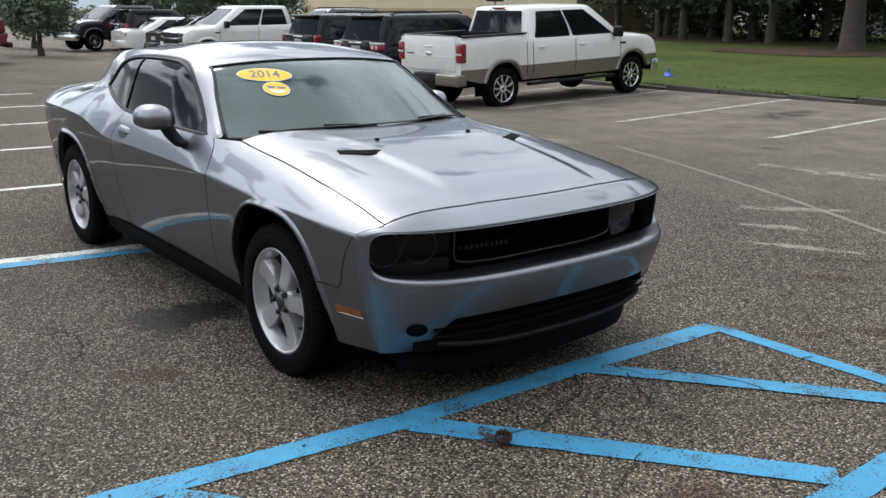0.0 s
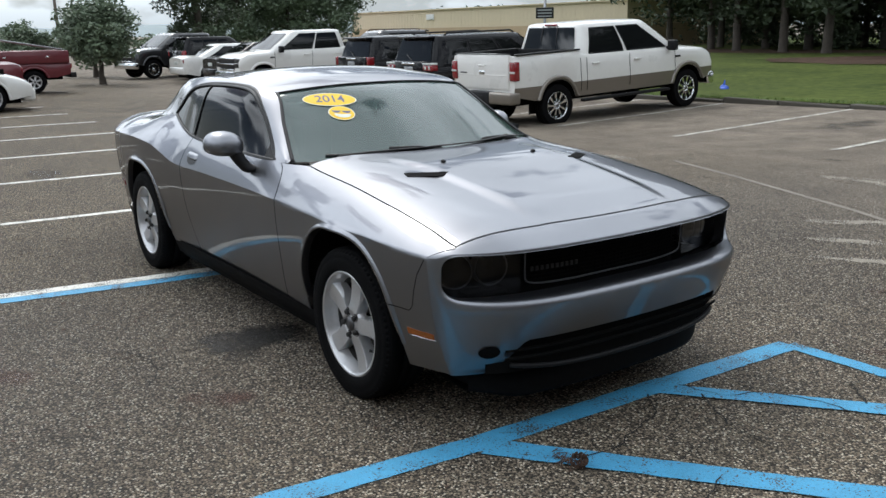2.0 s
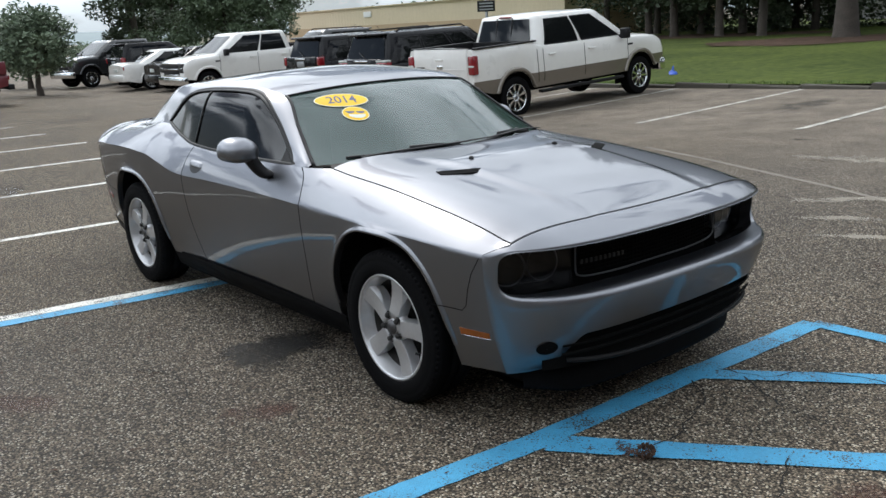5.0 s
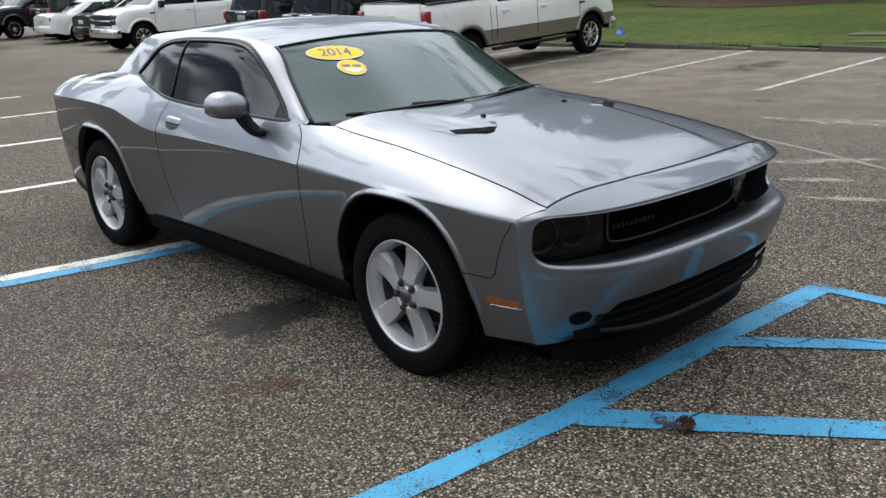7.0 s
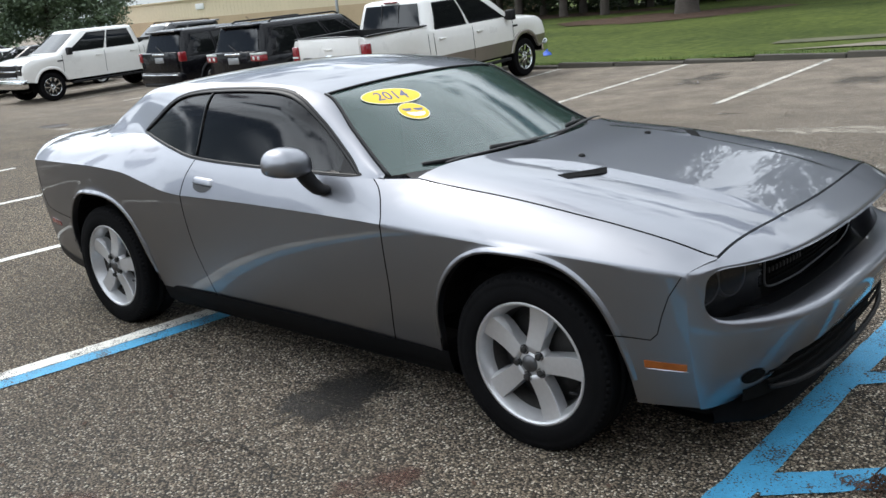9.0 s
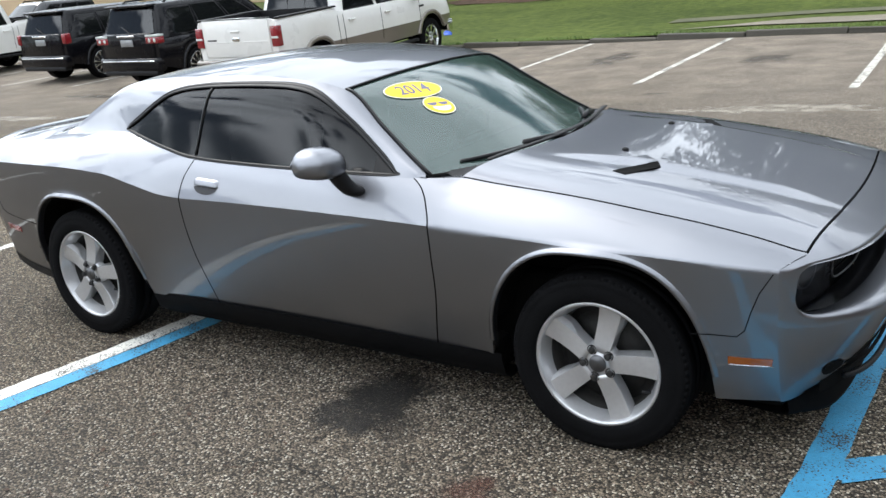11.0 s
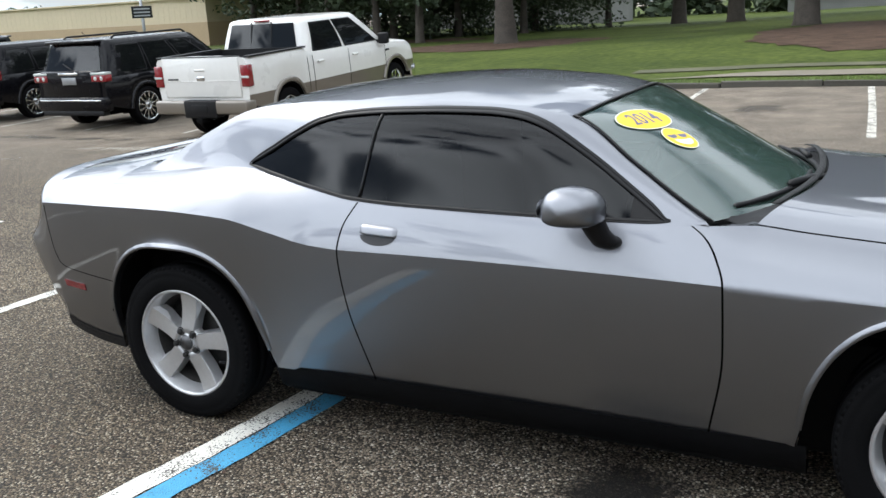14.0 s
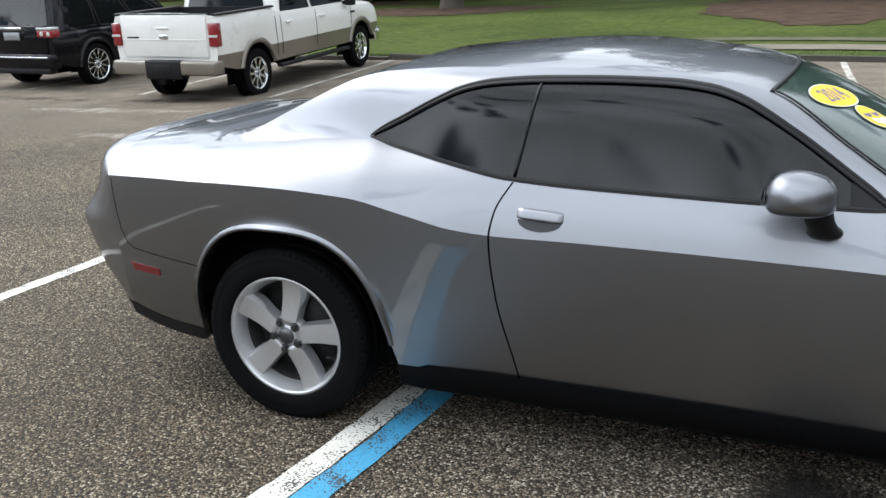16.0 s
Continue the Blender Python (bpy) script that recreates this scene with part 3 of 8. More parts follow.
def stain_material(name, base, amount, scale, lo=0.44, hi=0.62):
    """Dark soak marks: the film lies thick in places and lets the stones through in others."""
    m = mat(name, base, 0.7, vary=0.3, scale=8, fine=90)
    n, l = m.node_tree.nodes, m.node_tree.links
    tc = n.new("ShaderNodeTexCoord")
    t = n.new("ShaderNodeTexNoise")
    t.inputs["Scale"].default_value, t.inputs["Detail"].default_value, t.inputs["Roughness"].default_value = scale, 9.0, 0.75
    l.new(tc.outputs["Object"], t.inputs["Vector"])
    r = n.new("ShaderNodeMapRange")
    r.inputs["From Min"].default_value, r.inputs["From Max"].default_value = lo, hi
    r.inputs["To Max"].default_value = amount
    rim = n.new("ShaderNodeAttribute")
    rim.attribute_name = "soak"
    low = n.new("ShaderNodeMath")
    low.operation = "MULTIPLY_ADD"
    low.inputs[1].default_value, low.inputs[2].default_value = 0.34, -0.26
    l.new(rim.outputs["Fac"], low.inputs[0])
    both = n.new("ShaderNodeMath")
    l.new(t.outputs["Fac"], both.inputs[0])
    l.new(low.outputs[0], both.inputs[1])
    l.new(both.outputs[0], r.inputs["Value"])
    tr = n.new("ShaderNodeBsdfTransparent")
    mx = n.new("ShaderNodeMixShader")
    l.new(r.outputs[0], mx.inputs["Fac"])
    l.new(tr.outputs[0], mx.inputs[1])
    l.new(n["Principled BSDF"].outputs[0], mx.inputs[2])
    l.new(mx.outputs[0], n["Material Output"].inputs["Surface"])
    return m


M_SOAK = stain_material("oil_soaked_asphalt", (0.012, 0.0105, 0.009), 0.74, 9.0, 0.33, 0.52)
M_SOAK2 = stain_material("thin_oil_film", (0.016, 0.014, 0.012), 0.45, 3.5)
M_RUSTY = stain_material("rusty_leaf_stain", (0.075, 0.026, 0.016), 0.5, 7.0, 0.44, 0.62)
blob("oil_stain", 0.44, -0.98, 0.19, 0.44, M_SOAK, "dark oil stain soaked into the asphalt", 0.003, 3, -0.12)
blob("oil_stain", 0.50, -0.95, 0.34, 0.42, M_SOAK2, "thin dark oil film round a soaked stain", 0.0034, 5, 0.2)
blob("oil_stain", -2.9, 1.0, 0.5, 0.25, M_SOAK2, "thin dark oil stain on the asphalt", 0.003, 8)
blob("oil_stain", -6.8, -0.6, 0.7, 0.3, M_SOAK2, "thin dark oil stain on the asphalt", 0.003, 9)
for k, (cx, cy, rx, ry) in enumerate(((1.15, -1.42, 0.25, 0.12), (2.66, 1.52, 0.16, 0.07), (2.0, 3.07, 0.28, 0.06), (2.9, 1.9, 0.3, 0.12), (2.2, 2.6, 0.35, 0.1), (0.2, -2.2, 0.3, 0.15), (2.45, -2.1, 0.25, 0.1), (3.3, -0.25, 0.2, 0.1))):
    blob("rusty_stain", cx, cy, rx, ry, M_RUSTY, "faint rusty leaf stain on the asphalt", 0.0027 + k * 0.0001, 20 + k, 0.7)


M_SAND = stain_material("pale_sandy_dust", (0.36, 0.32, 0.26), 0.55, 4.0)
for k, (cx, cy, rx, ry, ro) in enumerate(((1.2, 3.6, 0.5, 0.12, 0.6), (1.7, 3.2, 0.6, 0.1, 0.5), (0.9, 4.3, 0.7, 0.15, 0.7), (-6.5, 4.6, 1.6, 0.4, 0.2), (-4.0, 5.6, 1.5, 0.3, 0.1), (-9.0, 6.6, 2.0, 0.4, 0.0), (0.5, 6.4, 1.6, 0.35, 0.1), (-12.0, 5.0, 2.2, 0.4, 0.1), (2.4, 9.6, 0.8, 0.3, 0.2))):
    blob("sand_patch", cx, cy, rx, ry, M_SAND, "pale sandy dust on the asphalt", 0.0029 + k * 0.00005, 50 + k, ro)
for k, (cx, cy, rx, ry) in enumerate(((-1.25, 7.35, 0.26, 0.12), (-11.5, 7.9, 1.2, 0.4), (-8.9, 8.0, 1.3, 0.5), (-0.6, 10.4, 0.5, 0.7), (-3.3, 11.0, 0.6, 1.0), (-13.5, 8.0, 1.2, 0.4), (2.3, 11, 0.5, 0.9))):
    blob("oil_stain", cx, cy, rx, ry, M_SOAK2, "thin dark oil stain on the asphalt", 0.0032 + k * 0.00005, 70 + k)
M_SEAM = mat("pale_worn_seam", (0.20, 0.175, 0.145), 0.9, vary=0.3, scale=3, fine=60)
paint_line("seam_line", [(3.4, 3.3), (0.6, 4.7), (-2.6, 6.0)], 0.06, M_SEAM, "pale worn seam across the asphalt", lift=0.0035)


def crack(pts, seed, w=0.006):
    rnd = random.Random(seed)
    bm = bmesh.new()
    path = [Vector((*pts[0], 0))]
    for a, b in zip(pts, pts[1:]):
        n = max(3, int(math.hypot(b[0] - a[0], b[1] - a[1]) / 0.035))
        for k in range(1, n + 1):
            path.append(Vector((lerp(a[0], b[0], k / n) + rnd.uniform(-0.012, 0.012), lerp(a[1], b[1], k / n) + rnd.uniform(-0.012, 0.012), 0)))
    rows = []
    for i, p in enumerate(path):
        d = (path[min(i + 1, len(path) - 1)] - path[max(0, i - 1)]).normalized()
        s = Vector((-d.y, d.x, 0)) * w * rnd.uniform(0.25, 0.8)
        z = gz(p.x, p.y) + 0.0082
        rows.append([(p.x - s.x, p.y - s.y, z), (p.x + s.x, p.y + s.y, z)])
    grid(bm, rows)
    for f in bm.faces:
        f.normal_update()
        if f.normal.z < 0:
            f.normal_flip()
    tagged(part("crack", bm, M_CRACK, smooth=False), "thin dark crack in the asphalt", "crack", "cracks", "structure")


crack([(2.32, 0.36), (2.52, 0.42), (2.62, 0.62), (2.86, 0.72), (3.1, 0.7), (3.3, 0.95)], 1)
crack([(2.55, -0.62), (2.60, -0.35), (2.48, 0.02), (2.30, 0.16)], 2)
crack([(2.45, 0.36), (2.72, 0.2), (2.95, 0.18)], 3)
crack([(2.86, 1.26), (2.78, 1.0), (2.95, 0.85)], 4)
crack([(2.02, 1.75), (2.3, 1.75), (2.6, 2.1), (2.65, 2.6), (3.2, 2.95)], 5)
crack([(2.62, 2.2), (2.3, 2.45), (1.9, 2.4)], 6)
crack([(3.0, -0.2), (3.2, -0.6), (3.5, -0.7)], 7, 0.005)
crack([(3.6, 1.5), (4.2, 2.4), (4.3, 3.2)], 8)
rnd_c = random.Random(41)
for k in range(14):
    px, py = rnd_c.uniform(-0.5, 4.6), rnd_c.choice((rnd_c.uniform(1.4, 4.2), rnd_c.uniform(-2.7, -1.5)))
    if py < 0 and px > 3.0:
        px -= 2.5
    way, line = rnd_c.uniform(0, 6.28), [(px, py)]
    for _ in range(rnd_c.randint(3, 6)):
        way += rnd_c.uniform(-0.9, 0.9)
        px, py = px + 0.17 * math.cos(way), py + 0.17 * math.sin(way)
        line.append((px, py))
    crack(line, 100 + k, rnd_c.uniform(0.0025, 0.005))

# a dry pine cone with leaf litter on the hatch line
cone = thing("pine_cone", "dry brown pine cone with leaf litter on a blue line", "pine cone", pose(2.615, -0.56, 0.008))
bm = bmesh.new()
rnd = random.Random(4)
for k in range(46):
    f = k / 46
    a = k * 2.4
    r = 0.02 * math.sin(math.pi * (0.15 + 0.8 * f))
    mm = Matrix.Rotation(1.2, 4, "Y") @ Matrix.Translation((r * math.cos(a), r * math.sin(a), -0.03 + 0.065 * f)) @ Matrix.Rotation(a, 4, "Z") @ Matrix.Rotation(-0.7, 4, "Y")
    box(bm, 0, 0.016, -0.006, 0.006, -0.0015, 0.0015, m=Matrix.Translation((0, 0, 0.02)) @ mm)
part("scales", bm, M_DRYLEAF, cone, "brown cone scales", smooth=False)
bm = bmesh.new()
for k in range(26):
    a, r = rnd.uniform(0, 6.28), rnd.uniform(0.01, 0.10)
    mm = Matrix.Translation((r * math.cos(a) - 0.06, r * math.sin(a) * 0.6 - 0.02, 0.003)) @ Matrix.Rotation(rnd.uniform(0, 3), 4, "Z") @ Matrix.Rotation(rnd.uniform(-0.2, 0.2), 4, "X")
    box(bm, -0.02, 0.02, -0.002, 0.002, 0, 0.0015, m=mm)
part("needles", bm, M_DRYLEAF, cone, "brown needles", smooth=False)

# fallen leaves, bark bits and needles, scattered singly
rnd = random.Random(88)
for nm, lab, count in (("leaf_litter", "scattered dry brown leaves and bark bits on the asphalt", 210), ("pine_needles", "scattered dry pine needles and twigs on the asphalt", 150)):
    bm = bmesh.new()
    for k in range(count):
        x, y = rnd.uniform(-3.2, 4.6), rnd.choice((rnd.uniform(-3.3, -1.0), rnd.uniform(1.2, 7.0), rnd.uniform(-1.0, 1.6) if rnd.random() < 0.3 else rnd.uniform(-3.0, -1.0)))
        if -2.5 < x < 2.4 and abs(y) < 0.95:
            continue
        turn = Matrix.Translation((x, y, gz(x, y) + 0.006)) @ Matrix.Rotation(rnd.uniform(0, 6.28), 4, "Z") @ Matrix.Rotation(rnd.uniform(-0.25, 0.25), 4, "X")
        if nm == "leaf_litter":
            a, b = rnd.uniform(0.006, 0.018), rnd.uniform(0.004, 0.009)
            ring = [turn @ Vector(q) for q in ((-a, 0, 0), (-a * 0.3, b, 0.003), (a * 0.5, b * 0.8, 0.004), (a, 0, 0.001), (a * 0.4, -b, 0.003), (-a * 0.4, -b * 0.9, 0.002))]
            hexa(bm, ring, [p + Vector((0, 0, 0.0012)) for p in ring])
        else:
            a = rnd.uniform(0.02, 0.055)
            box(bm, -a, a, -0.0012, 0.0012, 0, 0.002, m=turn)
    tagged(part(nm, bm, M_DRYLEAF, smooth=False), lab, "litter", kind="stuff")

# drain covers
for cx, cy, r in ((-14.15, 5.0, 0.33),):
    cov = thing("manhole_cover", "round rusty iron cover in the asphalt", "manhole cover", pose(cx, cy, gz(cx, cy)), kind="structure")
    bm = bmesh.new()
    lathe(bm, [(r, 0.004), (r - 0.02, 0.012), (r - 0.03, 0.006), (0.001, 0.006)], Matrix.Rotation(math.pi / 2, 4, "X"), 32)
    fix_normals(bm)
    part("cover_plate", bm, M_IRON, cov)

# kerb stones, lawn, path
kerb = thing("kerb", "weathered grey concrete kerb stones, chipped and mossy", "kerb", kind="structure")
rnd = random.Random(11)
x = 14.0
while x > -34:
    ln = rnd.uniform(1.35, 1.75)
    xm = x - ln / 2
    ya = kerb_y(xm)
    bm = bmesh.new()
    hgt = 0.10 + rnd.uniform(-0.03, 0.015)
    box(bm, -ln / 2 + 0.012, ln / 2 - 0.012, 0, 0.16, -0.1, hgt, 0.02)
    for v in bm.verts:
        v.co += Vector((rnd.uniform(-0.006, 0.006), rnd.uniform(-0.008, 0.008), rnd.uniform(-0.008, 0.006)))
    ob = part("kerb_stone", bm, M_KERB, kerb, smooth=False)
    slope = (kerb_y(x - ln) - kerb_y(x)) / -ln if abs(kerb_y(x - ln) - kerb_y(x)) < 1 else 0
    ob.matrix_basis = Matrix.Translation((xm, ya, gz(xm, ya))) @ Matrix.Rotation(math.atan(slope) + rnd.uniform(-0.008, 0.008), 4, "Z")
    x -= ln


def lawn_z(x, y):
    k = kerb_y(x)
    d = max(0.0, y - k)
    return gz(x, k) + 0.09 + 0.25 * smooth01(d / 14) + 0.05 * math.sin(x * 0.11 + 1) * smooth01(d / 20) - 0.25 * smooth01((d - 28) / 40)


bm = bmesh.new()
lx = axis_steps(-70, -40, 14, 160, 0.8)
ds = [0.13, 0.3, 0.6, 1.0, 1.5, 2.2, 3, 4, 5, 6.5, 8, 10, 12, 14.5, 17, 20, 24, 28, 33, 40, 48, 58, 70, 90, 120, 180, 300, 600]
grid(bm, [[(x, kerb_y(x) + d, lawn_z(x, kerb_y(x) + d) + 0.02 * noise.noise((x * 0.5, d * 0.5, 0))) for x in lx] for d in ds])
fix_normals(bm)
lawn = part("lawn", bm, M_GRASS)
tagged(lawn, "mown green grass lawn rising behind the kerb", "lawn", kind="structure")

# ---- the silver coupe ----
WB = 1.473          # half the wheelbase
coupe = thing("coupe_car", "silver grey metallic two-door muscle coupe parked on worn asphalt", "car", pose(0, 0, 0))

c_crease = curve((-2.52, 0.90), (-2.25, 0.93), (-1.9, 0.944), (-1.5, 0.951), (-1.17, 0.935), (-0.95, 0.888), (-0.76, 0.846), (-0.6, 0.836), (-0.3, 0.838), (0.4, 0.832), (0.8, 0.824), (1.2, 0.812), (1.9, 0.792), (2.2, 0.775))
c_width = curve((-2.52, 0.77), (-2.4, 0.83), (-2.2, 0.882), (-1.8, 0.932), (-1.4, 0.953), (-1.0, 0.94), (-0.6, 0.925), (0.1, 0.922), (0.8, 0.93), (1.4, 0.945), (1.75, 0.938), (2.0, 0.912), (2.13, 0.882))
c_hb = curve((-2.12, 0.655), (-1.95, 0.665), (-1.6, 0.70), (-1.3, 0.73), (-1.15, 0.75), (-1.03, 0.778), (-0.8, 0.822), (-0.6, 0.843), (-0.35, 0.848), (0.2, 0.848), (0.55, 0.838), (0.72, 0.81), (0.84, 0.77))
c_zb = curve((-1.95, 1.050), (-1.6, 1.075), (-1.3, 1.104), (-1.15, 1.106), (-1.03, 1.086), (-0.8, 1.043), (-0.6, 1.010), (-0.35, 0.997), (0.2, 0.987), (0.55, 0.985), (0.72, 0.985), (0.84, 0.985))
c_zm_out = curve((-2.52, 1.0), (-2.3, 1.05), (-1.95, 1.075), (0.84, 1.045), (1.0, 1.028), (1.35, 1.0), (1.7, 0.955), (2.0, 0.905), (2.165, 0.868))
P_EXP, Q_EXP = 6.5, 1.0


def zm(x):
    if -1.95 < x < 0.84:
        f = (1 - (c_hb(x) / c_width(x)) ** P_EXP) ** Q_EXP
        return c_crease(x) + (c_zb(x) - c_crease(x)) / f
    return c_zm_out(x)


def bulge(x, h):
    """The raised middle of the bonnet."""
    along = smooth01((x - 1.0) / 0.4) * smooth01((2.25 - x) / 0.3)
    return 0.014 * along * (1 - smooth01((h - 0.35 - 0.05 * (2.1 - x)) / 0.075))


def top_z(x, h):
    w = c_width(x)
    f = max(0.0, 1 - min(1.0, h / w) ** P_EXP) ** Q_EXP
    return c_crease(x) + (zm(x) - c_crease(x)) * f + (bulge(x, h) if x > 1.0 else 0)


def arch(x, cx):
    d = abs(x - cx) / 0.43
    return 0.30 + (0.489 if cx < 0 else 0.485) * (1 - d ** 2.6) ** (1 / 2.2) if d < 1 else 0.0


def low_z(x):
    base = curve_low(x)
    return max(base, arch(x, -WB + 0.005), arch(x, WB - 0.01))


curve_low = curve((-2.52, 0.42), (-2.3, 0.31), (-2.05, 0.262), (-1.9, 0.255), (-1.0, 0.285), (1.0, 0.278), (1.9, 0.27), (2.13, 0.27))


def side_h(x, z):
    """Half width of the flank below the crease."""
    zl, zc = 0.27, c_crease(x)
    f = (z - zl) / (zc - zl)
    w = c_width(x)
    g = max(0.0, 1 - f)
    tuck, swell = -0.012 * g + 0.083 * g ** 2.0 + 0.03 * g * g * smooth01((x - 1.85) / 0.25), 0.0
    flare = 0.0
    for cx in (-WB + 0.005, WB - 0.01):
        d = math.hypot((x - cx) / 0.43, (z - 0.30) / 0.485)
        flare = max(flare, 0.026 * smooth01((z - 0.34) / 0.25) * math.exp(-((max(0.0, d - 1.0)) / 0.045) ** 1.3)) if z > 0.3 else flare
    return w - tuck + swell + flare


door_back = curve((0.28, -0.54), (0.373, -0.558), (0.61, -0.612), (0.832, -0.635), (0.906, -0.626), (1.03, -0.562))
door_front = curve((0.28, 0.743), (0.6, 0.791), (0.82, 0.786), (0.9, 0.755), (0.95, 0.718), (1.0, 0.645))
GAP = 0.0035


def flank_panel(name, x_of_left, x_of_right, nx, top_of, label, arch_x=None):
    """Flank from the sill up over the crease to the belt line, on both sides."""
    for sgn, side in ((-1, ""), (1, "")):
        bm = bmesh.new()
        us = [i / nx for i in range(nx + 1)]
        if arch_x is not None:
            extra = []
            xl, xr = x_of_left(0.5), x_of_right(0.5)
            for k in range(61):
                xa = arch_x - 0.43 * math.cos(math.pi * k / 60)
                extra.append((xa - xl) / (xr - xl))
            us = sorted({round(u, 5) for u in us + extra if 0 <= u <= 1})
            us = [u for i, u in enumerate(us) if i == 0 or u - us[i - 1] > 0.0012 or u == 1.0]
        ss = [0, 0.02, 0.05, 0.09] + [0.14 + 0.86 * i / 12 for i in range(12)] + [0.965, 1.0]
        rows = []
        for s in ss:
            row = []
            for u in us:
                x = lerp(x_of_left(0.6), x_of_right(0.6), u)
                for _ in range(3):
                    zl = low_z(x)
                    z = lerp(zl, c_crease(x), s)
                    x = lerp(x_of_left(z), x_of_right(z), u)
                z = lerp(low_z(x), c_crease(x), s)
                row.append((x, sgn * side_h(x, z), z))
            rows.append(row)
        # rolled lip under the lower edge
        lip = [(x, y - sgn * 0.035, z - 0.004) for x, y, z in rows[0]]
        rows.insert(0, lip)
        crease_row = len(rows) - 1
        for k in range(1, 15):
            row = []
            f = 1 - (1 - k / 14) ** 1.7
            for u in us:
                x = lerp(x_of_left(0.85), x_of_right(0.85), u)
                for _ in range(3):
                    h = lerp(c_width(x), top_of(x), f * 0.35 + 0.65 * (k / 14) ** 1.6)
                    z = top_z(x, h)
                    x = lerp(x_of_left(z), x_of_right(z), u)
                row.append((x, sgn * h, top_z(x, h)))
            rows.append(row)
        vs = grid(bm, rows, flip=sgn > 0)
        for a, b in zip(vs[crease_row], vs[crease_row][1:]):
            e = bm.edges.get((a, b))
            if e and name != "front_fender":
                e.smooth = False
        for a, b in zip(vs[1], vs[1][1:]):
            e = bm.edges.get((a, b))
            if e:
                e.smooth = False
        part(name, bm, M_SILVER, coupe, label)


def nose_seam(m):
    """The slanting joint of fender and nose, from the crease (0) to the bonnet's corner (1)."""
    hh, xx = lerp(c_width(2.103), 0.797, m), lerp(2.103, 2.170, m)
    return Vector((xx, hh - 0.0005, top_z(min(xx, 2.165), min(hh, c_width(xx) - 0.0002)) - lerp(0.0, 0.004, m)))


_joint = curve(*[(nose_seam(k / 10).z + 0.00001 * k, nose_seam(k / 10).x) for k in range(11)])


def fender_end(z):
    return _joint(z) - 0.003


seam_h = curve((0.84, 0.757), (1.2, 0.772), (1.7, 0.79), (2.165, 0.797))
flank_panel("rear_quarter", lambda z: -2.30, lambda z: door_back(z) - GAP, 40, c_hb, "silver rear quarter panel", -WB + 0.005)
flank_panel("door", lambda z: door_back(z) + GAP, lambda z: door_front(z) - GAP, 36, c_hb, "silver door panel")
flank_panel("front_fender", lambda z: door_front(z) + GAP, fender_end, 40,
            lambda x: c_hb(x) if x < 0.84 else seam_h(x) + 0.004, "silver front fender", WB - 0.01)

# rolled bright lips of the wheel arches
for cx in (-WB + 0.005, WB - 0.01):
    for s in (-1, 1):
        bm = bmesh.new()
        rows = [[], [], [], []]
        for k in range(61):
            a = math.pi * (0.03 + 0.94 * k / 60)
            x = cx - 0.43 * math.cos(a)
            z = arch(x, cx) if abs(x - cx) < 0.4299 else 0.31
            out = Vector((x - cx, 0, (z - 0.30) * 0.8 + 0.02)).normalized()
            for j, (q, y) in enumerate(((0.002, -0.012), (0.001, 0.006), (0.011, 0.0065), (0.021, 0.0005))):
                p = Vector((x, 0, z)) + out * q
                rows[j].append((p.x, s * (side_h(p.x, max(0.31, p.z)) + y), p.z))
        grid(bm, rows)
        fix_normals(bm)
        part("arch_lip", bm, M_SILVER, coupe)

# bonnet
bm = bmesh.new()
rows = []
for i in range(61):
    u = i / 60
    row = []
    for j in range(129):
        v = -1 + 2 * j / 128
        x_back = 0.86 + 0.15 * (1 - abs(v) ** 2.2)
        x_front = 2.162 + 0.05 * (1 - abs(v) ** 2.0)
        x = lerp(x_back, x_front, u)
        y = v * (seam_h(x) - 0.003)
        z = top_z(min(x, 2.165), abs(y)) - max(0, x - 2.165) * 0.25
        row.append((x, y, z))
    rows.append(row)
vs = grid(bm, rows, flip=False)
for row in (vs[0], vs[-1]):
    low = [bm.verts.new(v.co + Vector((0, 0, -0.02))) for v in row]
    for a, b, c, d in zip(row, row[1:], low[1:], low):
        bm.faces.new((a, b, c, d))
        bm.edges.get((a, b)).smooth = False
fix_normals(bm)
bonnet = part("bonnet", bm, M_SILVER, coupe, "silver bonnet with raised centre and two air scoops")
